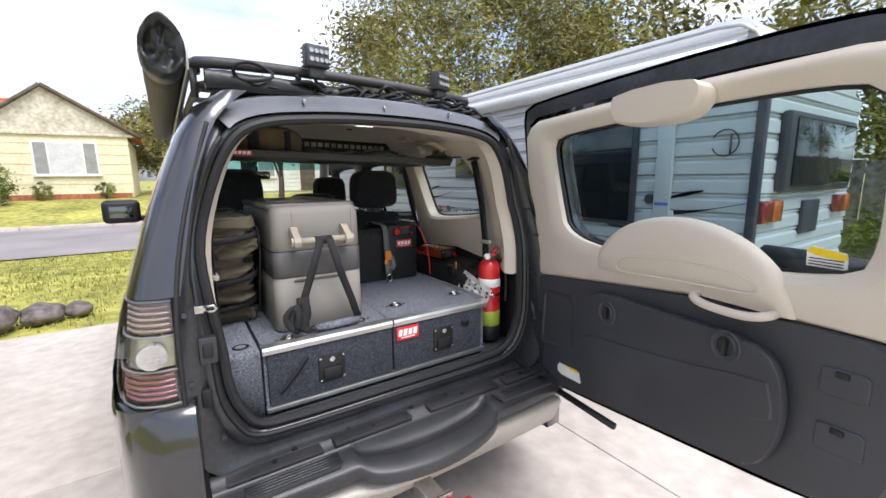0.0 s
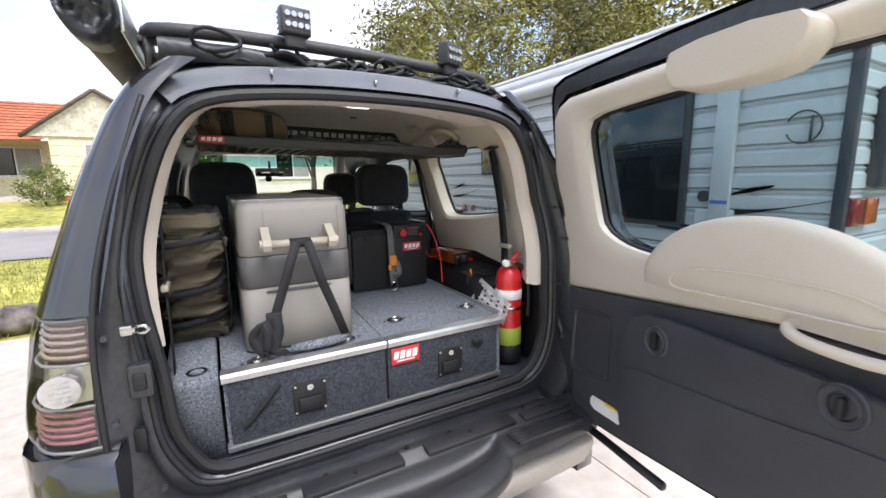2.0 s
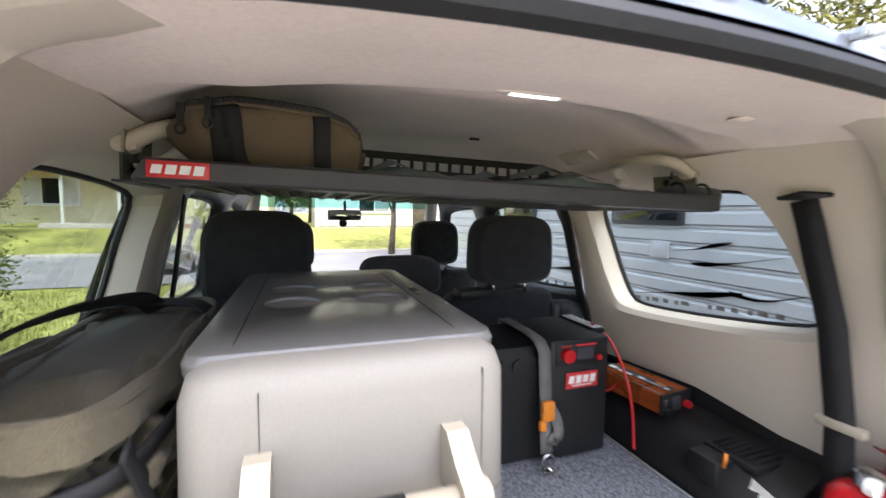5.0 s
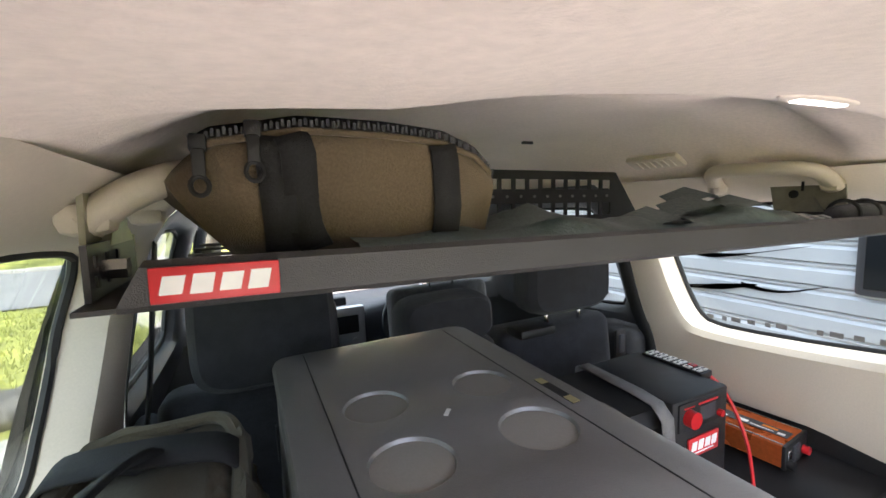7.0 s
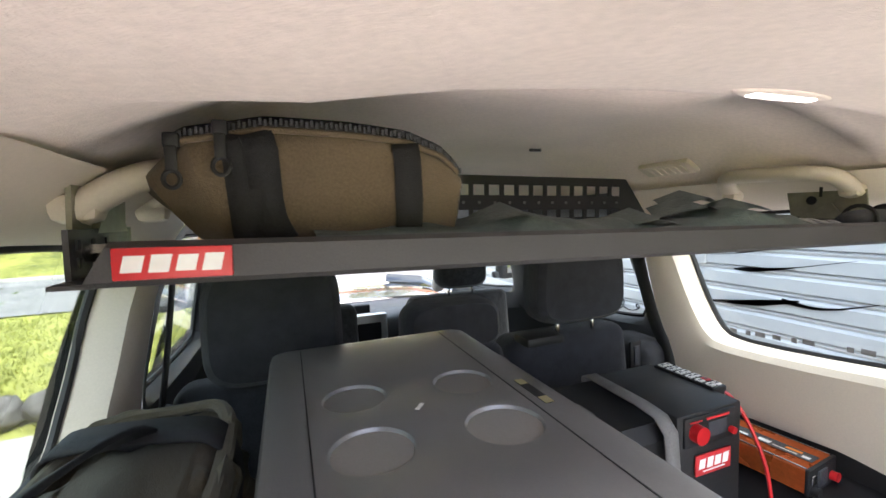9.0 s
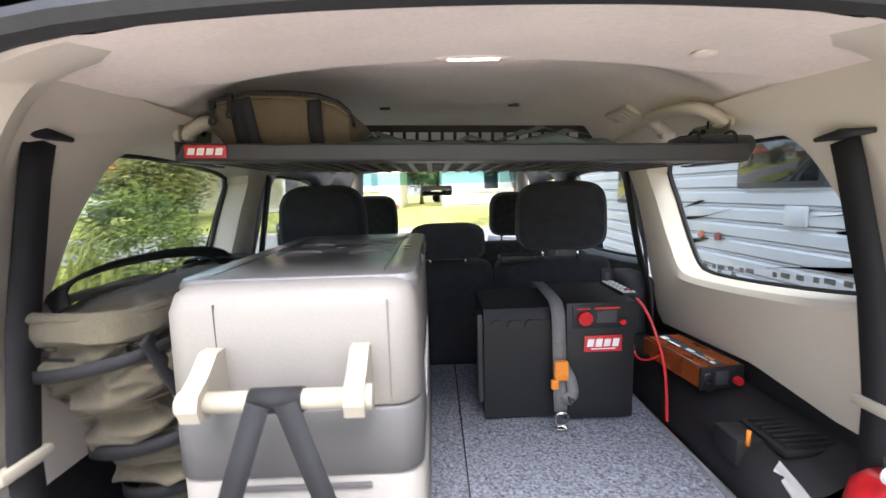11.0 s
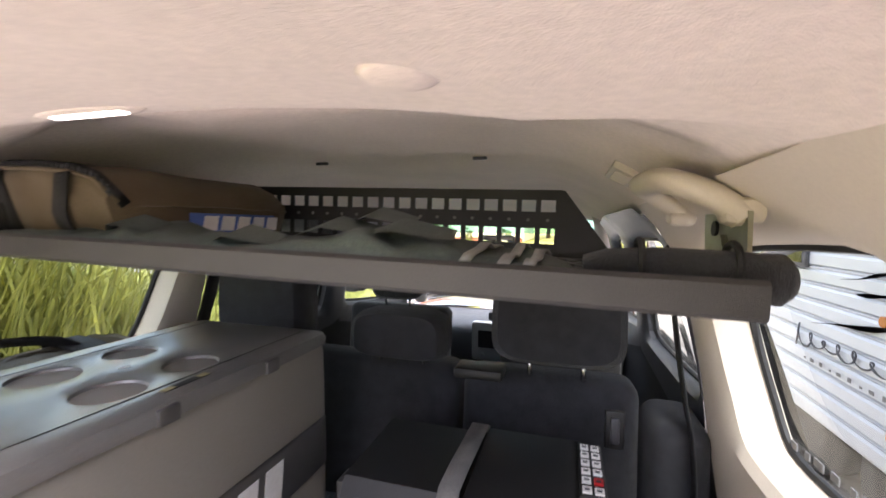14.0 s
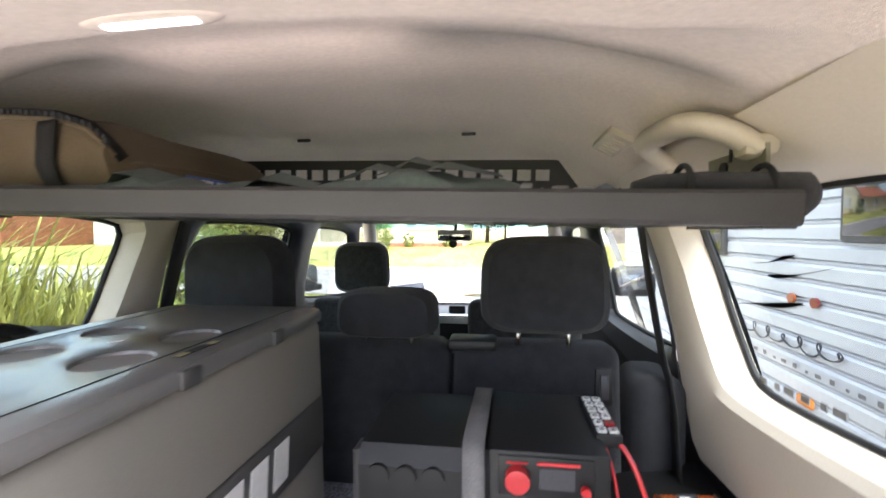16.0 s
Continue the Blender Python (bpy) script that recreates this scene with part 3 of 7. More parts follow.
liner = bmesh.new()
rows = []
for y in [-0.02, 0.02, 0.06, 0.10, 0.14, 0.18, 0.22, 0.244, 0.254, 0.262, 0.272, 0.29, 0.32, 0.36, 0.40, 0.401, 0.5, 0.6, 0.75, 0.9, 1.2, 1.5, 1.8, 2.1, 2.3, 2.45, 2.58]:
    rows.append([(0.56 * x, y + 0.04 * (abs(x) ** 3) * (y < 0.1), liner_z(0.56 * x, y)) for x in np.linspace(-1, 1, 41)])
loft(liner, rows, closed=False)
part("headliner", liner, LINER, CAR, "pale felt headliner")

floor_bm = boxed((-0.70, -0.02, 0.66), (0.70, 2.9, 0.735))
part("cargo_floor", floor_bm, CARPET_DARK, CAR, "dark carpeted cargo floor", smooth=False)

# bumper with its moulded step
BUMP = part("rear_bumper", bmesh.new(), BUMPER, CAR, "beige painted rear bumper")
bm = bmesh.new()


def bump_y(x, out):
    return -0.10 - out * (1 - 0.16 * (abs(x) / 0.9) ** 2.5)


rows = []
for x in np.linspace(-0.60, 0.72, 34):
    bow = 0.055 * max(0.0, 1 - (x / 0.30) ** 2) ** 0.6 if abs(x - 0.0) < 0.30 else 0.0
    rows.append([(x, bump_y(x, 0.05), 0.56), (x, bump_y(x, 0.15), 0.55), (x, bump_y(x, 0.195 + bow), 0.545), (x, bump_y(x, 0.20 + bow), 0.53), (x, bump_y(x, 0.19), 0.50), (x, bump_y(x, 0.15), 0.42), (x, bump_y(x, 0.02), 0.40)])
loft(bm, rows, closed=False)
bm.transform(PLACES[CAR.name].inverted())
for f in bm.faces:
    f.smooth = True
bm.to_mesh(BUMP.data)
bm.free()
bm = bmesh.new()
rows = []
for x in np.linspace(-0.70, 0.72, 96):
    well = max(0.0, 1 - ((x - 0.01) / 0.29) ** 2) ** 0.5
    bow = 0.075 * well
    dip = 0.042 * well
    rows.append([(x, -0.02, 0.695), (x, -0.06, 0.672), (x, -0.120, 0.670), (x, -0.124, 0.676), (x, -0.168, 0.676), (x, -0.172, 0.668), (x, -0.206, 0.666), (x, -0.211, 0.662 - dip * 0.3), (x, -0.216 - 0.004 * well, 0.658 - dip * 1.45), (x, -0.235 - bow * 0.62, 0.656 - dip * 1.35), (x, -0.240 - bow * 0.78, 0.656 - dip * 0.85), (x, -0.250 - bow * 0.82, 0.655 - dip * 0.8), (x, bump_y(x, 0.205 + bow), 0.645 - dip * 0.8), (x, bump_y(x, 0.216 + bow), 0.630 - dip * 0.8), (x, bump_y(x, 0.21 + bow), 0.595 - dip * 0.8)])
loft(bm, rows, closed=False)
part("bumper_step", bm, STEP, CAR, "scuffed black plastic bumper step")
for x in (-0.45, -0.26, 0.0, 0.16, 0.48):
    part("step_clip", disc(bmesh.new(), (x, -0.146, 0.677), 0.009, 0.008, "z", 12), BLACK, CAR)
for xa, xb in ((-0.62, -0.33), (0.34, 0.64)):
    for k in range(5):
        bm = bmesh.new()
        tube(bm, [(x, -0.232 - k * 0.012, 0.6635 - 0.0005 * k) for x in np.linspace(xa, xb, 6)], 0.0028, 6)
        part("tread_rib", bm, STEP, CAR)
for lo, hi in (((-0.33, -0.210, 0.664), (-0.03, -0.152, 0.683)), ((0.05, -0.210, 0.664), (0.40, -0.152, 0.683)), ((-0.66, -0.212, 0.664), (-0.37, -0.160, 0.678)), ((0.44, -0.212, 0.664), (0.66, -0.160, 0.678)),
               ((-0.62, -0.292, 0.640), (-0.34, -0.226, 0.662)), ((0.35, -0.292, 0.640), (0.64, -0.226, 0.662))):
    part("step_pad", boxed(lo, hi, 0.005), STEP, CAR, "raised scuffed step pad")
for x in (-0.18, 0.22, -0.52, 0.55):
    part("step_bolt", disc(bmesh.new(), (x, -0.182, 0.681), 0.008, 0.010, "z", 12), BLACK, CAR)
# ribbed black sill inside the seal
part("sill_plate", boxed((-0.52, -0.075, 0.715), (0.56, -0.014, 0.742), 0.006), BLACK, CAR, "black ribbed sill plate")
for k in range(4):
    part("sill_rib", boxed((-0.50, -0.068 + k * 0.014, 0.741), (0.54, -0.063 + k * 0.014, 0.7455), 0.0015), CHARCOAL, CAR)
# striker, bolts and plates on the bare jamb
striker = part("door_striker", boxed((-0.690, -0.124, 1.186), (-0.660, -0.096, 1.210), 0.004), STEEL, CAR, "bright steel door striker")
bm = bmesh.new()
tube(bm, [(-0.665, -0.120, 1.206), (-0.640, -0.128, 1.206), (-0.632, -0.128, 1.198), (-0.640, -0.128, 1.190), (-0.665, -0.120, 1.190)], 0.005, 8)
part("striker_loop", bm, STEEL, striker)
jp = part("jamb_plate", boxed((-0.690, -0.118, 1.025), (-0.640, -0.085, 1.110), 0.008), JAMB, CAR, "pressed grey plate on the jamb")
part("plate_pad", boxed((-0.680, -0.124, 1.045), (-0.652, -0.112, 1.090), 0.006), BLACK, jp, "black rubber pad")
part("jamb_hole", boxed((-0.695, -0.112, 0.885), (-0.668, -0.085, 0.945), 0.005), BLACK, CAR, "dark opening in the jamb")
for x, y, z in ((-0.716, -0.134, 1.192), (-0.718, -0.134, 0.985), (-0.716, -0.134, 0.88), (-0.648, -0.112, 0.775), (0.70, -0.118, 1.30), (0.69, -0.10, 1.12), (0.70, -0.118, 0.90), (0.68, -0.08, 1.42), (0.62, -0.03, 1.64)):
    part("jamb_bolt", disc(bmesh.new(), (x, y, z), 0.007, 0.014, "y", 10), CHARCOAL, CAR)
for sign in (-1, 1):
    bm = bmesh.new()
    tube(bm, soften([(sign * 0.735, -0.152, 0.72), (sign * 0.738, -0.153, 0.94), (sign * 0.736, -0.150, 1.24), (sign * 0.682, -0.078, 1.50), (sign * 0.60, -0.02, 1.74)], 2, closed=False), 0.007, 6)
    part("gutter_seal", bm, RUBBER, CAR, "thin black gutter seal")
# painted corner pieces under the lamps
for sign in (-1, 1):
    bm = bmesh.new()
    rows = []
    for z in (0.36, 0.5, 0.62, 0.74, 0.84, 0.90, 0.93):
        o = 0.06 if z < 0.86 else 0.05 - (z - 0.86) * 0.5
        rows.append([(sign * 0.715, -0.15 - o, z), (sign * 0.80, -0.15 - o * 0.95, z), (sign * 0.875, -0.10 - o * 0.6, z), (sign * 0.915, -0.03, z), (sign * 0.925, 0.10, z), (sign * 0.92, 0.35, z)])
    rows.append([(sign * 0.715, -0.13, 0.935), (sign * 0.79, -0.13, 0.935), (sign * 0.85, -0.09, 0.935), (sign * 0.89, -0.02, 0.935), (sign * 0.90, 0.1, 0.935), (sign * 0.90, 0.35, 0.935)])
    loft(bm, rows, closed=False)
    part("bumper_corner", bm, PAINT, CAR, "dark grey bumper corner")
    wall_in = bmesh.new()
    loft(wall_in, [[(sign * 0.715, -0.21, z), (sign * 0.705, -0.12, z), (sign * 0.70, -0.06, z)] for z in (0.36, 0.6, 0.86, 0.935)], closed=False)
    part("bumper_corner", wall_in, JAMB, CAR, "dark grey bumper corner")


def tail_lamp(sign):
    """Clear lens over amber, pale and red chambers."""
    def wrap(z, t, out):
        xi = 0.742 + 0.01 * (1.24 - z)
        pts = [(xi, -0.152), (0.79, -0.150), (0.845, -0.125), (0.88, -0.07), (0.893, 0.02)]
        k = t * (len(pts) - 1)
        i = min(int(k), len(pts) - 2)
        f = k - i
        x, y = (pts[i][0] * (1 - f) + pts[i + 1][0] * f, pts[i][1] * (1 - f) + pts[i + 1][1] * f)
        lean = max(0.0, (z - 1.0) * 0.17)
        return (sign * (x - lean * t + out * 0.8 * t), y + lean * 0.8 - out * (1 - t * 0.8), z)
    lens = bmesh.new()
    zs = np.linspace(0.94, 1.245, 13)
    rows = [[wrap(z, t, 0.016 - 0.012 * (abs(z - 1.09) / 0.155) ** 4) for t in np.linspace(0, 1, 14)] for z in zs]
    loft(lens, rows, closed=False)
    lamp = part("tail_lamp", lens, CLEAR, CAR, "clear tail lamp with amber, white and red chambers")
    for za, zb, mat, nm in ((0.955, 1.04, LENS_RED, "red_chamber"), (1.05, 1.135, LENS_PALE, "white_chamber"), (1.145, 1.23, LENS_AMBER, "amber_chamber")):
        bm = bmesh.new()
        loft(bm, [[wrap(z, t, -0.022 + 0.014 * (t > 0.9)) for t in np.linspace(0.02, 0.98, 12)] for z in (za, (za + zb) / 2, zb)], closed=False)
        part(nm, bm, LENS_PALE if mat is LENS_PALE else LENS_BACK, lamp)
        if mat is LENS_PALE:
            bm = bmesh.new()
            disc(bm, (sign * 0.800, -0.142, (za + zb) / 2), 0.036, 0.02, "y", 20)
            part("bulb_bowl", bm, LENS_PALE, lamp, "round chrome reflector bowl")
            for k in range(5):
                bm = bmesh.new()
                z = za + 0.02 + k * 0.011
                tube(bm, [(sign * 0.782, -0.154, z), (sign * 0.818, -0.152, z)], 0.002, 6)
                part("bowl_rib", bm, CLEAR, lamp)
        else:
            for k in range(5):
                z = za + 0.010 + k * (zb - za - 0.02) / 4
                bm = bmesh.new()
                loft(bm, [[wrap(z + dz, t, o) for t in np.linspace(0.06, 0.94, 10)] for dz, o in ((-0.0042, -0.018), (-0.003, -0.009), (0.002, -0.009), (0.0035, -0.018))], closed=False)
                part("lens_rib", bm, mat, lamp)
    for z in (0.945, 1.045, 1.14, 1.238):
        bm = bmesh.new()
        tube(bm, [wrap(z, t, -0.002) for t in np.linspace(0, 1, 10)], 0.0035, 6)
        part("lamp_bezel", bm, BEZEL, lamp, "dull silver divider")
    return lamp


for sign in (-1, 1):
    tail_lamp(sign)
# ---- open rear door ----
DOOR_AT = (0.759, -0.034, 0.0035)
DOOR_M = Matrix(((-0.1938, 0.9805, 0, DOOR_AT[0]), (-0.9675, -0.1964, 0, DOOR_AT[1]), (0, 0, 1, DOOR_AT[2]), (0, 0, 0, 1)))


def lean(z):
    return -0.085 * max(0.0, (z - 1.22) / 0.65)


def dp(u, z, v=0.0):
    return tuple(DOOR_M @ Vector((u, v + lean(z), z)))


DOOR_OUT = [(0.0, 0.62), (0.04, 0.575), (0.30, 0.605), (0.75, 0.68), (1.25, 0.765), (1.37, 0.82), (1.40, 1.0), (1.40, 1.40), (1.37, 1.78), (1.33, 1.86), (1.2, 1.885), (0.75, 1.895), (0.08, 1.885), (0.02, 1.87), (0.0, 1.80), (0.0, 1.2)]
DOOR_WIN = [(0.255, 1.40), (0.27, 1.345), (0.40, 1.295), (0.80, 1.29), (1.22, 1.335), (1.29, 1.37), (1.29, 1.70), (1.26, 1.75), (0.90, 1.757), (0.30, 1.735), (0.225, 1.715), (0.215, 1.66)]


def door_ring(points, v, n=96, centre=(0.76, 1.50)):
    c = Vector(centre)
    return [dp(p.x, p.y, v) for p in by_angle([Vector((q[0], q[1])) for q in points], c, n)]


def round2(points, times=2):
    return [(p.x, p.y) for p in soften([(a, b, 0) for a, b in points], times)]


win = round2(DOOR_WIN)
shell = bmesh.new()
loft(shell, [door_ring(round2(DOOR_OUT, 1), 0.012), door_ring(round2(DOOR_OUT, 1), 0.03), door_ring(round2(DOOR_OUT, 1), 0.10), door_ring([(0.76 + (a - 0.76) * 1.04, 1.5 + (b - 1.5) * 1.08) for a, b in win], 0.12), door_ring(win, 0.09), door_ring(win, 0.05)])
bmesh.ops.recalc_face_normals(shell, faces=shell.faces)
GATE = part("rear_door", shell, PAINT, CAR, "dark grey side-hinged rear door standing open")
frame_bm = bmesh.new()
loft(frame_bm, [door_ring([(0.76 + (a - 0.76) * 0.985, 1.3 + (b - 1.3) * 0.985) for a, b in round2(DOOR_OUT, 1)], 0.016), door_ring([(0.76 + (a - 0.76) * 0.95, 1.28 + (b - 1.28) * 0.90) for a, b in round2(DOOR_OUT, 1)], 0.012)])
part("door_edge", frame_bm, JAMB, GATE, "dark painted door edge")
# upper cream trim with the window in it
UPPER = [(0.03, 1.10), (0.9, 1.21), (1.38, 1.215), (1.385, 1.6), (1.34, 1.80), (1.25, 1.815), (0.75, 1.818), (0.12, 1.80), (0.055, 1.76), (0.03, 1.5)]
def blend_ring(f):
    """A ring of the door trim part of the way from its outer edge to the window."""
    c = Vector((0.76, 1.50))
    outer = by_angle([Vector((0.76 + (a - 0.76) * 0.985, 1.5 + (b - 1.5) * 0.97)) for a, b in UPPER], c, 96)
    inner = by_angle([Vector((0.76 + (a - 0.76) * 1.06, 1.5 + (b - 1.5) * 1.12)) for a, b in win], c, 96)
    return [dp(*p.lerp(q, f), -0.018 - 0.004 * f - 0.004 * math.sin(f * math.pi)) for p, q in zip(outer, inner)]


trim = bmesh.new()
loft(trim, [door_ring(UPPER, 0.012), door_ring(UPPER, -0.006), door_ring([(0.76 + (a - 0.76) * 0.985, 1.5 + (b - 1.5) * 0.97) for a, b in UPPER], -0.018), *[blend_ring(f) for f in (0.2, 0.4, 0.6, 0.8)], door_ring([(0.76 + (a - 0.76) * 1.06, 1.5 + (b - 1.5) * 1.12) for a, b in win], -0.022), door_ring(win, -0.004), door_ring(win, 0.03)])
bmesh.ops.recalc_face_normals(trim, faces=trim.faces)
part("upper_door_trim", trim, CREAM, GATE, "cream moulded door trim")
pane = bmesh.new()
pane.faces.new([pane.verts.new(p) for p in door_ring([(0.76 + (a - 0.76) * 1.02, 1.5 + (b - 1.5) * 1.02) for a, b in win], 0.035)])
gate_glass = part("window_pane", pane, GLASS_TEAL, GATE, "teal-tinted rear window")
gate_glass.visible_shadow = False
rim = bmesh.new()
tube(rim, door_ring(win, 0.028), 0.009, 6, closed=True)
part("window_seal", rim, RUBBER, GATE)
# lower charcoal trim
LOWER = [(0.03, 1.098), (0.9, 1.207), (1.38, 1.212), (1.385, 1.0), (1.35, 0.83), (1.24, 0.79), (0.75, 0.705), (0.30, 0.63), (0.06, 0.605), (0.03, 0.66)]


def plate(points, centre, steps, n=72):
    bm = bmesh.new()
    c = Vector(centre)
    loop = by_angle([Vector(p) for p in points], c, n)
    rings = [[dp(*(c + (p - c) * s), v) for p in loop] for s, v in steps]
    loft(bm, rings)
    bm.faces.new([bm.verts.new(p) for p in rings[-1]])
    bmesh.ops.remove_doubles(bm, verts=bm.verts, dist=1e-5)
    bmesh.ops.recalc_face_normals(bm, faces=bm.faces)
    return bm


part("lower_door_trim", plate(LOWER, (0.7, 0.93), [(1.0, 0.012), (1.0, -0.012), (0.985, -0.02)]), CHARCOAL, GATE, "charcoal textured lower door trim")
COVER = round2([(0.452, 0.722), (0.51, 0.706), (0.80, 0.747), (1.05, 0.789), (1.125, 0.808), (1.166, 0.885), (1.178, 0.98), (1.166, 1.05), (1.146, 1.108), (1.09, 1.145), (0.83, 1.140), (0.576, 1.136), (0.495, 1.122), (0.452, 1.05), (0.437, 0.89)])
part("storage_cover", plate(COVER, (0.78, 0.95), [(0.97, -0.015), (0.98, -0.030), (1.0, -0.040), (1.0, -0.056), (0.992, -0.062), (0.3, -0.062)]), CHARCOAL, GATE, "charcoal round-cornered storage cover")
part("cover_panel", plate([(0.462, 0.950), (0.66, 0.975), (0.842, 1.001), (1.00, 1.030), (1.135, 1.062), (1.160, 0.975), (1.15, 0.945), (1.0, 0.905), (0.854, 0.876), (0.66, 0.850), (0.452, 0.830)], (0.80, 0.93), [(1.0, -0.060), (0.985, -0.0665), (0.3, -0.0665)]), CHARCOAL, GATE, "raised middle band of the cover")
part("trim_recess", plate([(0.13, 0.80), (0.145, 0.785), (0.335, 0.815), (0.35, 0.83), (0.355, 1.05), (0.345, 1.065), (0.16, 1.045), (0.145, 1.03)], (0.25, 0.93), [(1.0, -0.0195), (0.99, -0.027), (0.94, -0.027), (0.88, -0.021)]), CHARCOAL, GATE)
for u, z in ((1.265, 1.10), (1.27, 0.965)):
    part("access_flap", plate([(u - 0.045, z - 0.035), (u + 0.045, z - 0.03), (u + 0.045, z + 0.035), (u - 0.045, z + 0.03)], (u, z), [(1.0, -0.018), (1.0, -0.023), (0.95, -0.025)], 24), CHARCOAL, GATE)
    part("flap_catch", boxed((u - 0.016, -0.031, z + 0.014), (u + 0.010, -0.022, z + 0.028), 0.003, DOOR_M), BLACK, GATE, "small black catch")
for u, z in ((0.588, 1.070), (1.025, 1.108)):
    knob = part("cover_latch", plate([(u + 0.042 * math.cos(a), z + 0.045 * math.sin(a)) for a in np.linspace(0, 6.1, 20)], (u, z), [(1.0, -0.056), (1.0, -0.066), (0.93, -0.069), (0.86, -0.066), (0.66, -0.065), (0.60, -0.068), (0.5, -0.061)], 32), CHARCOAL, GATE, "black twist latch")
    bm = bmesh.new()
    box(bm, (-0.007, -0.014, -0.02), (0.007, 0.004, 0.02), 0.004, DOOR_M @ Matrix.Translation((u, -0.067, z)))
    part("latch_key", bm, BLACK, knob)
# wheel-shaped bulge over the spare wheel
bulge = bmesh.new()
rings = []
for s, v in ((1.0, -0.012), (0.99, -0.026), (0.97, -0.037), (0.94, -0.044), (0.89, -0.048), (0.6, -0.050)):
    ring = []
    for a in np.linspace(-0.10, math.pi + 0.18, 36):
        u = 0.83 + 0.325 * s * math.cos(a) * (1.0 if math.cos(a) > 0 else 1.08)
        z = 1.20 + (0.224 * s) * max(0.0, math.sin(a)) + 0.016
        hug = min(1.0, 0.25 + max(0.0, z - 1.216) / 0.07)
        ring.append(dp(u, z, -0.02 + (v + 0.02) * hug - lean(z) * 0.6))
    rings.append(ring)
loft(bulge, rings, closed=False)
bulge.faces.new([bulge.verts.new(p) for p in rings[-1]])
bmesh.ops.remove_doubles(bulge, verts=bulge.verts, dist=1e-5)
bmesh.ops.recalc_face_normals(bulge, faces=bulge.faces)
part("wheel_bulge", bulge, CREAM, GATE, "cream arched bulge over the spare wheel")
crease = bmesh.new()
tube(crease, soften([dp(u, z, -0.0502 - lean(z) * 0.6) for u, z in ((0.60, 1.249), (0.630, 1.287), (0.72, 1.303), (0.81, 1.312), (0.91, 1.316), (1.004, 1.314), (1.071, 1.296), (1.085, 1.272), (1.06, 1.262), (1.01, 1.258), (0.91, 1.253), (0.816, 1.248), (0.72, 1.240), (0.62, 1.232))], 2), 0.0036, 8, 0.7, closed=True)
part("bulge_groove", crease, CREAM, GATE)
grip = bmesh.new()
tube(grip, soften([dp(0.905, 1.225, -0.022), dp(0.905, 1.218, -0.055), dp(0.94, 1.208, -0.068), dp(1.01, 1.204, -0.070), dp(1.075, 1.206, -0.068), dp(1.112, 1.216, -0.055), dp(1.115, 1.222, -0.022)], 2, closed=False), 0.012, 10)
part("grab_handle", grip, CREAM, GATE, "cream grab handle")
lampbox = bmesh.new()
for_ring = lambda s, v, dz: [dp(0.79 + (u - 0.73) * s, z + dz - 0.008, v) for u, z in round2(((0.575, 1.755), (0.60, 1.728), (0.70, 1.716), (0.83, 1.720), (0.875, 1.745), (0.895, 1.785), (0.87, 1.815), (0.59, 1.815), (0.572, 1.79)), 1)]
loft(lampbox, [for_ring(1.0, -0.015, 0), for_ring(1.0, -0.06, 0.003), for_ring(0.985, -0.070, 0.005), for_ring(0.95, -0.077, 0.008), for_ring(0.8, -0.08, 0.01)], cap=True)
bmesh.ops.recalc_face_normals(lampbox, faces=lampbox.faces)
part("stop_lamp_housing", lampbox, CREAM, GATE, "cream stop lamp housing over the window")
sticker = part("sticker", plate([(0.262, 0.735), (0.262, 0.685), (0.425, 0.70), (0.425, 0.75)], (0.34, 0.718), [(1.0, -0.0212), (1.0, -0.0225)], 24), WHITE, GATE, "white and yellow warning sticker")
part("yellow_band", plate([(0.31, 0.742), (0.31, 0.73), (0.425, 0.742), (0.425, 0.752)], (0.37, 0.741), [(1.0, -0.0228), (1.0, -0.0235)], 16), YELLOW, sticker)
lab = part("warning_label", plate([(1.145, 1.345), (1.225, 1.335), (1.225, 1.388), (1.145, 1.398)], (1.185, 1.367), [(1.0, 0.030), (1.0, 0.0285)], 24), WHITE, GATE, "white label with a yellow heading")
part("yellow_band", plate([(1.145, 1.378), (1.225, 1.369), (1.225, 1.388), (1.145, 1.398)], (1.185, 1.384), [(1.0, 0.028), (1.0, 0.0275)], 16), YELLOW, lab)
bm = bmesh.new()
for k in range(4):
    box(bm, (1.15, 0.0268, 1.346 + k * 0.007), (1.218, 0.0272, 1.349 + k * 0.007), 0, DOOR_M)
bmesh.ops.translate(bm, verts=bm.verts, vec=Vector((0.9805, -0.1964, 0)) * lean(1.36))
part("fine_print", bm, CHARCOAL, lab)
wiper = bmesh.new()
tube(wiper, [dp(0.42, 1.375, 0.10), dp(0.62, 1.368, 0.105), dp(0.84, 1.36, 0.10)], 0.007, 6)
tube(wiper, [dp(0.50, 1.385, 0.11), dp(0.86, 1.352, 0.11)], 0.005, 6)
part("rear_wiper", wiper, BLACK, GATE, "black rear wiper")
shroud = bmesh.new()
tube(shroud, [dp(1.02, 1.36, 0.07), dp(1.12, 1.33, 0.07), dp(1.3, 1.31, 0.07)], [0.02, 0.05, 0.06], 10)
part("spare_wheel_bracket", shroud, BLACK, GATE, "black bracket behind the glass")
stay = bmesh.new()
tube(stay, [(0.60, -0.10, 0.70), tuple(DOOR_M @ Vector((0.30, -0.02, 0.60)))], 0.011, 8)
tube(stay, [tuple(DOOR_M @ Vector((0.26, -0.025, 0.60))), tuple(DOOR_M @ Vector((0.62, -0.03, 0.625)))], 0.014, 8)
part("door_stay", stay, BLACK, GATE, "black telescopic door stay")
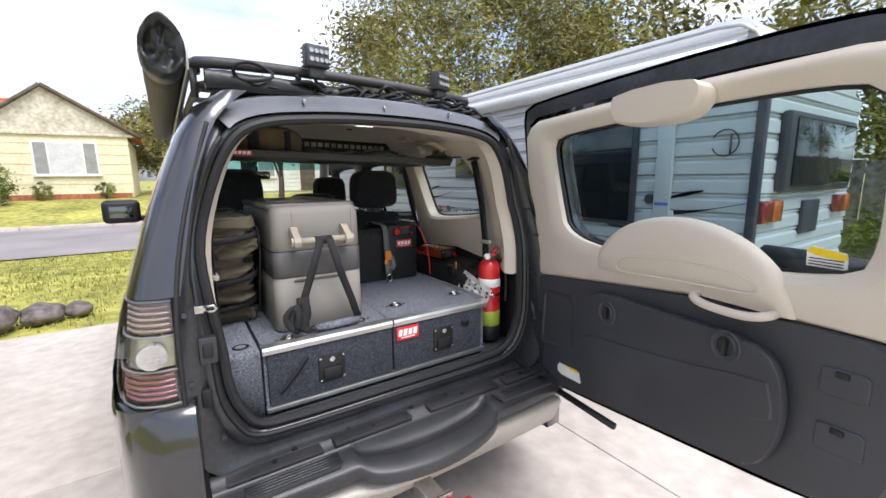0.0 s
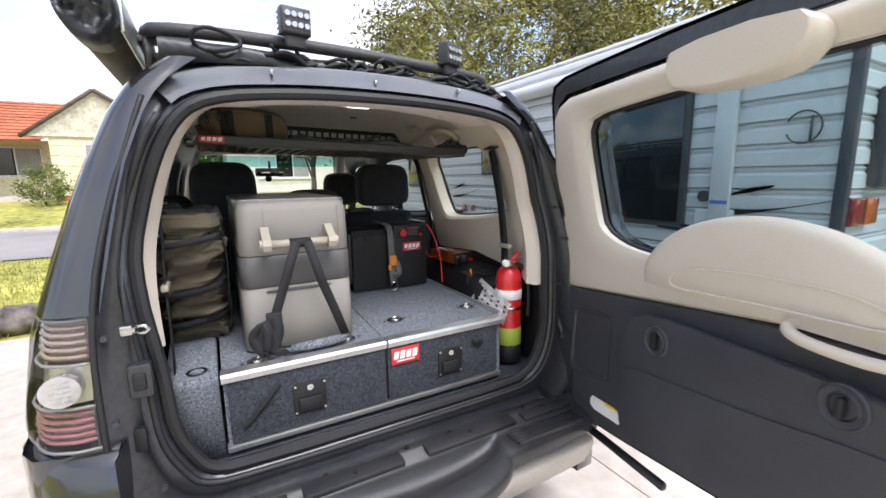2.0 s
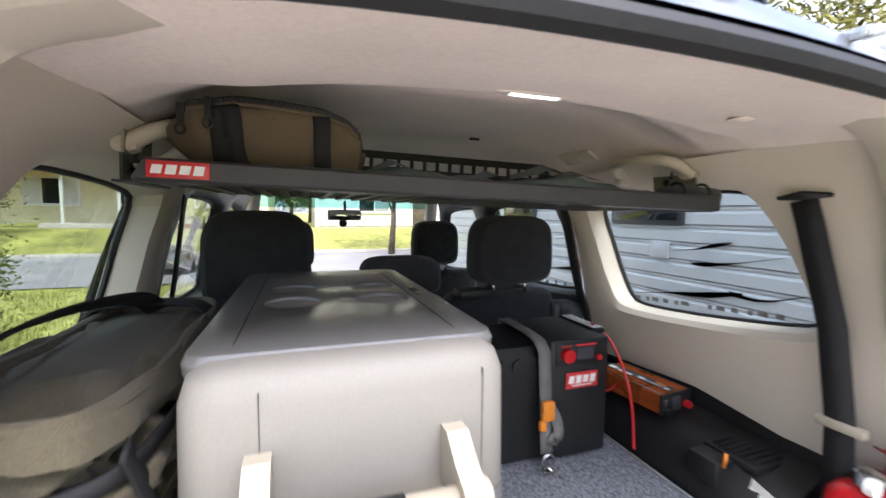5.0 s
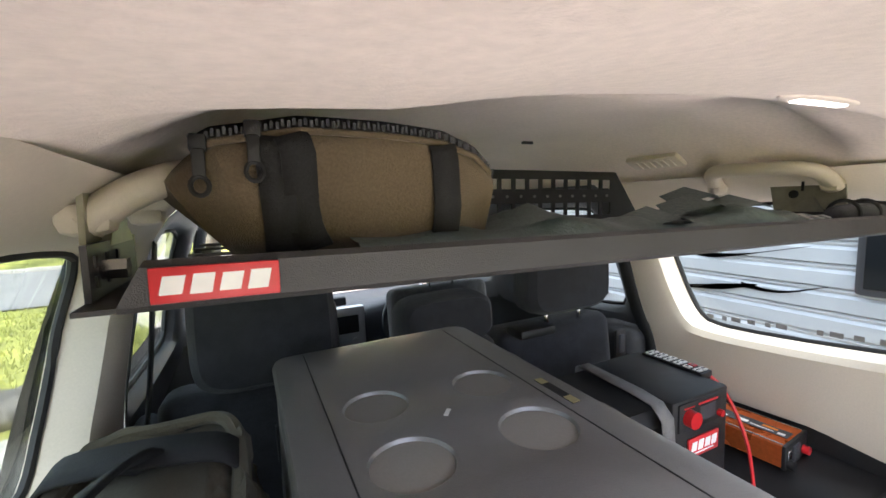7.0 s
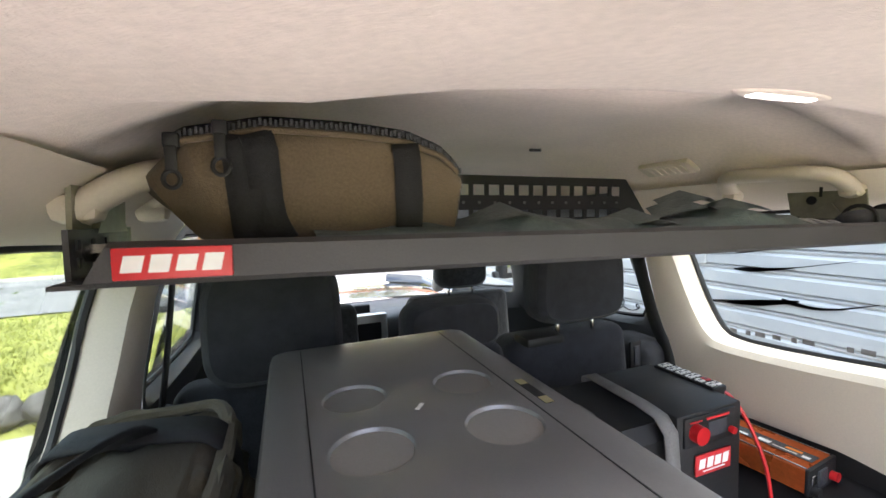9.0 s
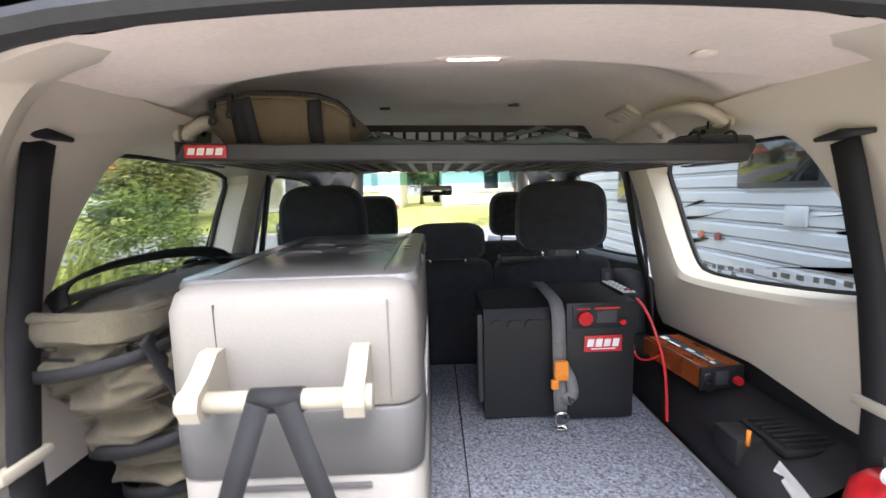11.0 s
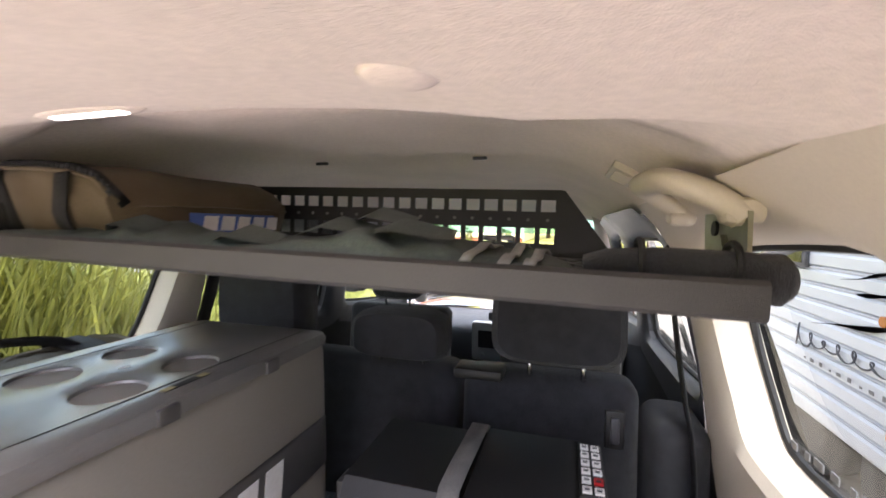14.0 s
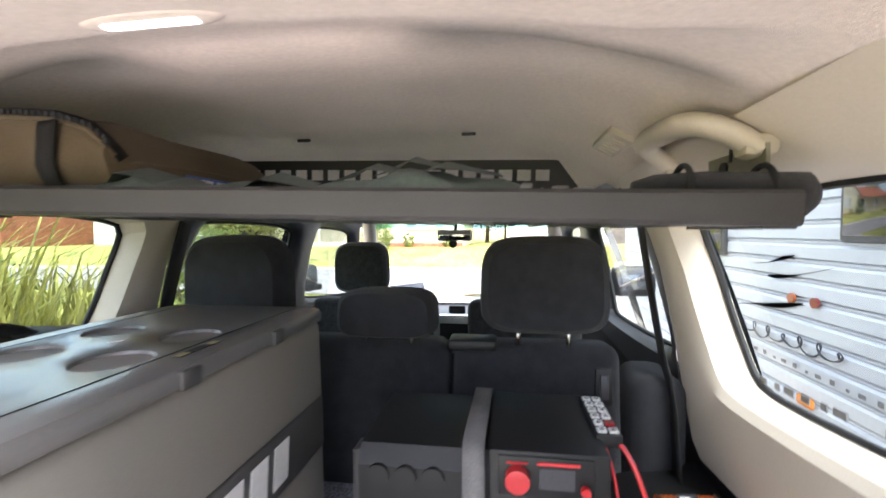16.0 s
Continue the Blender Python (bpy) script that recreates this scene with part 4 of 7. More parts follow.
for z in (0.80, 1.02, 1.42):
    hb = bmesh.new()
    box(hb, (0.70, -0.085, z - 0.05), (0.745, -0.03, z + 0.05), 0.008)
    tube(hb, [(0.745, -0.06, z - 0.06), (0.745, -0.06, z + 0.06)], 0.011, 8)
    hinge = part("door_hinge", hb, JAMB, CAR, "dark grey door hinge")
    for dx, dz in ((-0.012, -0.028), (0.012, -0.020), (-0.010, 0.026), (0.012, 0.030)):
        part("hinge_bolt", disc(bmesh.new(), (0.722 + dx, -0.088, z + dz), 0.006, 0.010, "y", 6), CHARCOAL, hinge)
hb = bmesh.new()
strip(hb, [(0.690, -0.075, 1.02), (0.705, -0.100, 0.96), (0.730, -0.125, 0.87), (0.748, -0.140, 0.82)], 0.032, 0.006, (1, 0, 0.3))
part("check_strap", hb, CHARCOAL, CAR, "dark grey door check strap")
hb = bmesh.new()
tube(hb, soften([(0.735, -0.05, 1.62), (0.748, -0.075, 1.50), (0.738, -0.085, 1.36), (0.752, -0.07, 1.24), (0.74, -0.085, 1.12)], 2, closed=False), [0.016 + 0.004 * math.sin(i * 2.1) for i in range(20)][:len(soften([(0, 0, 0)] * 5, 2, closed=False))], 8)
part("cable_boot", hb, RUBBER, CAR, "black rippled cable boot")

# ---- drawers ----
SLOPE = 0.045


def top_z(y):
    return 0.990 + SLOPE * y


DRAW = thing("cargo_drawers", (0, 0, 0.735), "pair of carpeted cargo drawers with aluminium edging", "drawers")
for xa, xb in ((-0.498, -0.0015), (0.0015, 0.485)):
    pts = [(xa, 0.012, 0.765), (xb, 0.012, 0.765), (xb, 0.88, 0.765), (xa, 0.88, 0.765)]
    bm = bmesh.new()
    loft(bm, [pts, [(x, y, top_z(y) - 0.012) for x, y, _ in pts], [(x, y, top_z(y) - 0.002) for x, y, _ in pts]], cap=True)
    part("drawer_top", bm, CARPET, DRAW, "speckled grey carpeted top", smooth=False)
for xa, xb, lx, s in ((-0.488, -0.006, -0.262, 1), (0.002, 0.462, 0.245, 1)):
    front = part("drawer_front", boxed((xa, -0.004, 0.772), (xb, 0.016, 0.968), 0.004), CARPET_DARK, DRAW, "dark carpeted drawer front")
    latch = part("paddle_latch", boxed((lx - 0.050, -0.010, 0.812), (lx + 0.050, -0.003, 0.915), 0.003), BLACK, front, "black paddle latch")
    part("latch_paddle", boxed((lx - 0.036, -0.020, 0.824), (lx + 0.036, -0.009, 0.868), 0.006), BLACK, latch)
    part("latch_lock", disc(bmesh.new(), (lx, -0.013, 0.900), 0.010, 0.008), STEEL, latch, "bright key lock")
    for dx in (-0.044, 0.044):
        for z in (0.822, 0.908):
            part("screw", disc(bmesh.new(), (lx + dx, -0.012, z), 0.004, 0.004, seg=8), STEEL, latch)
badge(DRAW, (0.066, -0.008, 0.930), 0.105, 0.058)
bm = bmesh.new()
strip(bm, soften([(-0.455, -0.007, 0.815), (-0.435, -0.014, 0.835), (-0.40, -0.018, 0.875), (-0.365, -0.014, 0.915), (-0.350, -0.007, 0.930)], 2, closed=False), 0.015, 0.003, (1, 0, -0.8))
part("pull_strap", bm, WEBBING, DRAW, "black webbing pull strap")
bm = bmesh.new()
strip(bm, [(0.345, -0.006, 0.925), (0.365, -0.014, 0.915), (0.385, -0.008, 0.902)], 0.022, 0.003, (0.4, 0, 1))
part("pull_strap", bm, WEBBING, DRAW, "short black webbing tab")
for xa, xb in ((-0.502, -0.003), (0.003, 0.492)):
    pr = [(-0.010, 0.968), (-0.013, 0.985), (-0.008, 0.994), (0.022, 0.998), (0.022, 0.990), (0.0, 0.980), (0.0, 0.968)]
    bm = bmesh.new()
    loft(bm, [[(xa, y, z) for y, z in pr], [(xb, y, z) for y, z in pr]], cap=True)
    part("edge_rail", bm, ALU, DRAW, "bright aluminium edge rail", smooth=False)
bm = boxed((-0.502, -0.012, 0.752), (0.475, 0.02, 0.770), 0.002)
part("bottom_rail", bm, ALU, DRAW, "bright aluminium bottom rail")
bm = boxed((0.486, 0.02, 0.78), (0.494, 0.88, 1.012), 0.002)
part("side_rail", bm, ALU, DRAW, "thin aluminium side edge")
for x, y in ((0.10, 0.165), (0.425, 0.165), (-0.115, 0.08), (-0.40, 0.045)):
    ring = part("tie_down", disc(bmesh.new(), (x, y, top_z(y)), 0.030, 0.006, "z"), STEEL, DRAW, "chrome tie-down ring in a round plate")
    bm = bmesh.new()
    tube(bm, [(x + 0.018 * math.cos(a), y + 0.018 * math.sin(a), top_z(y) + 0.007) for a in np.linspace(0, 5.98, 16)], 0.003, 6, closed=True)
    for dx in (-0.042, 0.042):
        disc(bm, (x + dx, y, top_z(y) + 0.001), 0.005, 0.004, "z", 8)
    part("ring", bm, STEEL, ring)
WING = thing("side_infill_panel", (-0.555, 0.0, 0.735), "speckled grey carpeted infill box beside the drawers", "infill panel")
bm = bmesh.new()
pts = [(-0.66, 0.0), (-0.508, 0.0), (-0.508, 0.9), (-0.66, 0.9)]
loft(bm, [[(max(x, -0.635) if y < 0.01 else x, y, z + (SLOPE * y if z > 0.9 else 0)) for x, y in pts] for z in (0.742, 0.965, 0.984)] + [[(max(x, -0.60) + (0.01 if x < -0.55 else -0.01), y + (0.01 if y < 0.1 else -0.01), 0.992 + SLOPE * y) for x, y in pts]], cap=True)
part("infill_body", bm, CARPET, WING, "speckled grey carpet")
hole = bmesh.new()
spin(hole, [(0.028, 0.0), (0.028, 0.003), (0.020, 0.004), (0.018, 0.001)], (-0.56, 0.055, 0.9925), 18)
part("finger_hole", hole, BLACK, WING, "black finger hole")

# ---- fridge ----
FR = thing("portable_fridge", (-0.25, 0.42, 1.0), "two-tone grey portable camping fridge strapped to the drawers", "fridge")


def fridge_ring(z, grow=0.0, r=0.035, y0=0.105, y1=0.748):
    t = (z - 1.0) / 0.475
    x0, x1 = -0.418 - 0.006 * (1 - t) - grow, -0.082 + 0.006 * (1 - t) + grow
    pts = []
    for cx, cy, a0 in ((x1 - r, y0 + r - grow, -90), (x1 - r, y1 - r + grow, 0), (x0 + r, y1 - r + grow, 90), (x0 + r, y0 + r - grow, 180)):
        for k in range(6):
            a = radians(a0 + k * 18)
            pts.append((cx + r * math.cos(a), cy + r * math.sin(a), z))
    return pts


def fridge_band(za, zb, grow=0.0, cap=True, ease=0.004):
    bm = bmesh.new()
    loft(bm, [fridge_ring(za, grow - ease), fridge_ring(za + ease, grow), fridge_ring(zb - ease, grow), fridge_ring(zb, grow - ease)], cap=cap)
    return bm


part("fridge_base", fridge_band(0.998, 1.203), FRIDGE_LIGHT, FR, "light grey moulded base")
part("fridge_band", fridge_band(1.2035, 1.303, 0.002), FRIDGE_MID, FR, "mid grey middle band")
upper = bmesh.new()
loft(upper, [fridge_ring(1.304, -0.003), fridge_ring(1.308, 0.001), fridge_ring(1.44, 0.0), fridge_ring(1.462, -0.006), fridge_ring(1.472, -0.02), fridge_ring(1.475, -0.05)], cap=True)
part("fridge_upper", upper, FRIDGE_LIGHT, FR, "light grey moulded upper body")
lid = bmesh.new()
lp = lambda z, g: [(x, y, z) for x, y, _ in fridge_ring(1.475, g, 0.025, 0.15, 0.742)]
CUPS = ((-0.317, 0.506, 0.042), (-0.176, 0.497, 0.042), (-0.318, 0.384, 0.045), (-0.179, 0.376, 0.045))
loft(lid, [lp(1.455, 0.003), lp(1.468, 0.004), lp(1.477, 0.0), lp(1.480, -0.012)])
for cx, cy, r in CUPS:
    loft(lid, [[(cx + q * math.cos(k * math.tau / 36), cy + q * math.sin(k * math.tau / 36), z) for k in range(36)] for q, z in ((r, 1.480), (r - 0.003, 1.4788), (r - 0.006, 1.4725), (r - 0.012, 1.4712))])
    lid.faces.new([lid.verts.new((cx + (r - 0.012) * math.cos(k * math.tau / 36), cy + (r - 0.012) * math.sin(k * math.tau / 36), 1.4712)) for k in range(36)])
bmesh.ops.triangle_fill(lid, edges=[e for e in lid.edges if e.is_boundary and all(abs(v.co.z - 1.480) < 1e-5 for v in e.verts)], use_beauty=True)
bmesh.ops.remove_doubles(lid, verts=lid.verts, dist=1e-5)
bmesh.ops.recalc_face_normals(lid, faces=lid.faces)
LID = part("fridge_lid", lid, FRIDGE_LID, FR, "dark grey lid with four round cup recesses")
part("lid_mark", slab([(-0.258, 0.443, 1.4802), (-0.254, 0.440, 1.4802), (-0.244, 0.452, 1.4802), (-0.248, 0.455, 1.4802)], (0, 0, 0.0006)), WHITE, LID, "small pale mark", smooth=False)
for x in (-0.374, -0.128):
    part("lid_groove", boxed((x - 0.0008, 0.17, 1.4795), (x + 0.0008, 0.72, 1.4806)), BLACK, LID)
for y in (0.36, 0.55):
    part("lid_catch", boxed((-0.082, y, 1.452), (-0.074, y + 0.03, 1.474), 0.002), FRIDGE_MID, LID, "small grey lid catch")
label_strip = part("lid_label", boxed((-0.1165, 0.393, 1.4802), (-0.1045, 0.465, 1.4810)), BLACK, LID, "narrow black and gold label")
for ya, yb in ((0.393, 0.410), (0.450, 0.465)):
    part("gold_end", boxed((-0.1160, ya, 1.4809), (-0.1050, yb, 1.4814)), GOLD, label_strip)
for x in (-0.345, -0.118):
    bm = boxed((x - 0.0005, 0.1036, 1.31), (x + 0.0005, 0.107, 1.452))
    part("seam", bm, FRIDGE_MID, FR)
part("front_slot", boxed((-0.352, 0.1005, 1.186), (-0.150, 0.106, 1.194), 0.002), FRIDGE_MID, FR, "narrow moulded slot")
# side vents and the maker's mark on the fridge's flank
bm = bmesh.new()
for i in range(7):
    for j in range(5):
        box(bm, (-0.0805, 0.60 + j * 0.024, 1.06 + i * 0.02), (-0.0785, 0.616 + j * 0.024, 1.068 + i * 0.02))
part("vent_slots", bm, BLACK, FR, "rows of black vent slots")
for k in range(5):
    y = 0.290 + k * 0.062
    bm = slab([(-0.0785, y, 1.222), (-0.0785, y + 0.044, 1.222), (-0.0785, y + 0.052, 1.288), (-0.0785, y + 0.008, 1.288)], (0.0022, 0, 0))
    part("flank_mark", bm, WHITE, FR, "bold white block mark", smooth=False)
# carry handle
HND = part("carry_handle", tube(bmesh.new(), [(-0.356, 0.052, 1.345), (-0.144, 0.052, 1.345)], 0.013, 14), HANDLE_MAT, FR, "ivory tubular carry handle")
for x in (-0.346, -0.154):
    bm = bmesh.new()
    w = 0.012
    prof = [(0.104, 1.395), (0.085, 1.395), (0.060, 1.375), (0.034, 1.362), (0.028, 1.345), (0.034, 1.328), (0.060, 1.326), (0.104, 1.33)]
    loft(bm, [[(x - w, y, z) for y, z in prof], [(x + w, y, z) for y, z in prof]], cap=True)
    bmesh.ops.recalc_face_normals(bm, faces=bm.faces)
    br = part("handle_bracket", bm, HANDLE_MAT, HND, "ivory handle bracket")
    part("bolt", disc(bmesh.new(), (x, 0.090, 1.386), 0.006, 0.016, seg=10), STEEL, HND)
for x in (-0.359, -0.141):
    part("handle_cap", disc(bmesh.new(), (x, 0.052, 1.345), 0.016, 0.014, "x", 14), HANDLE_MAT, HND)
# tie-down strap over the handle
STRAP = thing("tie_down_strap", (-0.25, 0.05, 1.0), "black webbing strap tied over the fridge handle", "strap")
bm = bmesh.new()
strip(bm, [(-0.265, 0.030, 1.350), (-0.300, 0.026, 1.25), (-0.345, 0.028, 1.12), (-0.385, 0.040, 1.02)], 0.028)
part("webbing", bm, WEBBING, STRAP)
bm = bmesh.new()
strip(bm, [(-0.232, 0.030, 1.350), (-0.195, 0.034, 1.22), (-0.150, 0.050, 1.10), (-0.118, 0.075, 1.015)], 0.028)
part("webbing", bm, WEBBING, STRAP)
bm = bmesh.new()
tube(bm, [(-0.282, 0.052, 1.345), (-0.218, 0.052, 1.345)], 0.0155, 12)
part("webbing_wrap", bm, WEBBING, STRAP)
bm = bmesh.new()
strip(bm, soften([(-0.345, 0.022, 1.14), (-0.335, 0.012, 1.10), (-0.338, 0.010, 1.07), (-0.36, 0.008, 1.04), (-0.33, 0.0, 1.02), (-0.31, 0.02, 1.005)], 2, closed=False), 0.030)
part("webbing_tail", bm, WEBBING, STRAP)
for k, (dx, dz, tw) in enumerate(((0.0, 0.0, 0.006), (-0.012, 0.012, -0.010))):
    bm = bmesh.new()
    strip(bm, soften([(-0.365 + dx, 0.020, 1.11 + dz), (-0.352 + dx, 0.006, 1.08 + dz), (-0.348 + dx + tw, 0.004, 1.045 + dz), (-0.360 + dx, 0.008, 1.02), (-0.385 + dx, 0.012, 1.03 + dz), (-0.392 + dx + tw, 0.018, 1.07 + dz), (-0.37 + dx, 0.014, 1.10 + dz)], 2, closed=False), 0.026)
    part("webbing_loop", bm, WEBBING, STRAP)
part("buckle", boxed((-0.368, 0.018, 1.105), (-0.322, 0.032, 1.145), 0.005), BLACK, STRAP, "black cam buckle")
PAD = thing("carpet_offcut", (-0.22, 0.05, 0.995), "rolled strip of speckled carpet by the fridge", "carpet strip")
bm = bmesh.new()
tube(bm, [(-0.30, 0.045, 1.012), (-0.25, 0.04, 1.013), (-0.18, 0.045, 1.013), (-0.125, 0.052, 1.012)], [0.014, 0.018, 0.019, 0.014], 12, flat=0.8)
part("carpet_strip", bm, CARPET, PAD)

# ---- battery box ----
BAT = thing("battery_box", (0.23, 0.68, 1.02), "black metal battery box with sockets and a control panel", "battery box")
bm = bmesh.new()
prof = [(0.555, 1.020), (0.545, 1.275), (0.562, 1.302), (0.757, 1.306), (0.757, 1.028)]
loft(bm, [[(0.060, y, z) for y, z in prof], [(0.258, y, z) for y, z in prof]], cap=True)
bmesh.ops.recalc_face_normals(bm, faces=bm.faces)
part("battery_case", bm, BLACK, BAT, "black powder-coated case", smooth=False)
bm = boxed((0.258, 0.535, 1.02), (0.428, 0.757, 1.318), 0.006)
CTRL = part("control_case", bm, BLACK, BAT, "black powder-coated control case")
part("end_bracket", boxed((0.045, 0.56, 1.06), (0.060, 0.60, 1.29), 0.004), SHELF_MAT, BAT)
for k in range(3):
    x = 0.092 + k * 0.042
    part("power_socket", disc(bmesh.new(), (x, 0.546, 1.262), 0.017, 0.012, seg=16), BLACK, BAT, "round black power socket")
part("control_panel", boxed((0.272, 0.531, 1.255), (0.405, 0.536, 1.312), 0.002), BLACK, CTRL, "glossy black control panel")
part("red_knob", disc(bmesh.new(), (0.299, 0.524, 1.283), 0.017, 0.018, seg=18), RED, CTRL, "red rotary knob")
part("panel_display", boxed((0.330, 0.529, 1.268), (0.378, 0.532, 1.298)), CHARCOAL, CTRL, "grey meter display")
bm = bmesh.new()
box(bm, (0.326, 0.529, 1.302), (0.385, 0.5305, 1.306))
box(bm, (0.284, 0.529, 1.302), (0.314, 0.5305, 1.3045))
part("panel_print", bm, RED_BADGE, CTRL)
part("red_button", disc(bmesh.new(), (0.392, 0.527, 1.270), 0.007, 0.01, seg=12), RED, CTRL, "small red button")
badge(CTRL, (0.347, 0.532, 1.2155), 0.092, 0.040)
fus = part("fuse_block", boxed((0.418, 0.585, 1.305), (0.456, 0.735, 1.324), 0.002), BLACK, BAT, "black fuse block with pale labels")
for k in range(6):
    for x in (0.422, 0.439):
        part("fuse", boxed((x, 0.592 + k * 0.024, 1.3235), (x + 0.013, 0.607 + k * 0.024, 1.3265)), RED if (k, x) == (1, 0.439) else WHITE, fus)
        part("fuse_print", boxed((x + 0.003, 0.597 + k * 0.024, 1.3262), (x + 0.010, 0.602 + k * 0.024, 1.327)), CHARCOAL, fus)
STR2 = thing("battery_strap", (0.24, 0.60, 1.03), "grey webbing strap with orange cam buckle over the battery box", "strap")
bm = bmesh.new()
strip(bm, [(0.244, 0.762, 1.20), (0.244, 0.760, 1.318), (0.243, 0.750, 1.324), (0.238, 0.60, 1.323), (0.236, 0.552, 1.318), (0.237, 0.530, 1.295), (0.238, 0.522, 1.20), (0.239, 0.515, 1.08), (0.240, 0.512, 1.055)], 0.032, 0.0025)
part("webbing", bm, WEBBING_GREY, STR2)
bm = bmesh.new()
strip(bm, soften([(0.245, 0.515, 1.17), (0.262, 0.508, 1.14), (0.27, 0.506, 1.10), (0.255, 0.506, 1.085), (0.245, 0.508, 1.10)], 2, closed=False), 0.026, 0.0025, (1, 0, 0.4))
part("webbing_tail", bm, WEBBING_GREY, STR2)
bm = boxed((0.222, 0.503, 1.135), (0.256, 0.518, 1.185), 0.006)
part("cam_buckle", bm, ORANGE_PL, STR2, "orange cam buckle")
part("buckle_tab", boxed((0.214, 0.500, 1.115), (0.232, 0.514, 1.140), 0.005), ORANGE_PL, STR2)
bm = bmesh.new()
tube(bm, [(0.240 + 0.017 * math.cos(a), 0.506 - 0.004 * math.sin(a), 1.038 + 0.019 * math.sin(a)) for a in np.linspace(0, 5.9, 14)], 0.003, 6, closed=True)
part("d_ring", bm, STEEL, STR2, "bright steel ring")
part("ring_plate", boxed((0.226, 0.494, 1.012), (0.254, 0.512, 1.020), 0.002), STEEL, STR2)
CAB = thing("red_cable", (0.42, 0.6, 1.1), "red power cable from the battery box", "cable")
bm = bmesh.new()
tube(bm, soften([(0.440, 0.60, 1.310), (0.455, 0.585, 1.312), (0.475, 0.56, 1.27), (0.495, 0.53, 1.18), (0.502, 0.52, 1.10), (0.500, 0.51, 1.02)], 3, closed=False), 0.0038, 8)
part("cable", bm, RED, CAB)
bm = bmesh.new()
tube(bm, soften([(0.428, 0.66, 1.29), (0.45, 0.66, 1.27), (0.46, 0.62, 1.21), (0.45, 0.58, 1.15), (0.52, 0.62, 1.13), (0.58, 0.66, 1.14)], 3, closed=False), 0.003, 8)
part("cable", bm, RED, CAB)

# ---- right side ledge with inverter ----
ledge = bmesh.new()
rows = []
for y in np.linspace(0.20, 0.92, 14):
    k = 1.0 if y > 0.30 else 0.6 + 0.4 * (y - 0.2) / 0.1
    rows.append([(0.50, y, 0.74), (0.505, y, 1.0), (0.53, y, 1.075 * k + 1.0 * (1 - k)), (0.60, y, 1.098 * k + 1.0 * (1 - k)), (0.70, y, 1.115)])
loft(ledge, rows, closed=False)
part("wheel_arch_trim", ledge, BLACK, CAR, "black moulded wheel arch trim")
grille = part("trim_grille", boxed((0.575, 0.26, 1.085), (0.69, 0.38, 1.10), 0.006), BLACK, CAR, "black slotted trim grille")
for k in range(7):
    part("slat", boxed((0.585, 0.27 + k * 0.015, 1.099), (0.68, 0.276 + k * 0.015, 1.108), 0.002), BLACK, grille)
INV = thing("power_inverter", (0.62, 0.6, 1.105), "orange finned power inverter with black ends", "inverter", turn=(0, 0, 4))
INV.matrix_basis = pose(0.612, 0.605, 1.104, 0, 0, 6)
PLACES[INV.name] = INV.matrix_basis
bm = bmesh.new()
prof = []
for k in range(25):
    x = -0.055 + 0.11 * k / 24
    prof.append((x, 0.052 + (0.003 if k % 2 else 0.0)))
prof = [(-0.055, 0.004)] + prof + [(0.055, 0.004)]
loft(bm, [[(x, -0.10, z) for x, z in prof], [(x, 0.12, z) for x, z in prof]], cap=True)
bmesh.ops.recalc_face_normals(bm, faces=bm.faces)
part("inverter_case", bm, ORANGE, INV, "orange anodised finned case", smooth=False, local=True)
part("end_plate", boxed((-0.057, -0.108, 0.0), (0.057, -0.10, 0.056), 0.002), BLACK, INV, local=True)
for x, mt in ((-0.042, BLACK), (0.036, RED)):
    part("terminal", disc(bmesh.new(), (x, -0.114, 0.02 if mt is RED else 0.012), 0.010, 0.014, seg=12), mt, INV, local=True)
INV_LABEL = part("inverter_label", boxed((-0.017, -0.095, 0.0553), (0.017, 0.118, 0.0562)), CHARCOAL, INV, "dark printed strip", local=True)
for ya, yb, xa, xb, mt in ((-0.088, -0.074, -0.011, -0.001, WHITE), (-0.066, -0.020, -0.009, -0.006, WHITE), (-0.070, -0.040, 0.001, 0.010, ORANGE_PL), (-0.014, 0.010, -0.010, 0.002, WHITE), (0.028, 0.075, -0.015, -0.007, WHITE), (0.085, 0.110, -0.015, 0.002, WHITE)):
    part("print_bar", boxed((xa, ya, 0.0560), (xb, yb, 0.0567)), mt, INV_LABEL, smooth=False, local=True)
# thin bright strips in place of the highlight along the case's long edges
for x in (-0.050, 0.050):
    part("edge_highlight", boxed((x - 0.0015, -0.10, 0.0550), (x + 0.0015, 0.12, 0.0572), 0.0005), STEEL, INV, "edge highlight made as a bright strip", local=True)
part("outlet", boxed((-0.022, -0.112, 0.012), (0.012, -0.107, 0.046), 0.002), CHARCOAL, INV, local=True)
part("rocker_switch", boxed((-0.050, -0.112, 0.024), (-0.034, -0.107, 0.044), 0.002), STEEL, INV, local=True)
SOC = thing("wall_socket_box", (0.52, 0.33, 1.03), "small black switch box with a red-tipped lever", "switch box")
part("switch_box", boxed((0.515, 0.30, 1.045), (0.57, 0.37, 1.10), 0.006), BLACK, SOC)
bm = bmesh.new()
tube(bm, [(0.535, 0.30, 1.09), (0.530, 0.292, 1.125)], 0.004, 8)
part("lever", bm, ORANGE_PL, SOC)

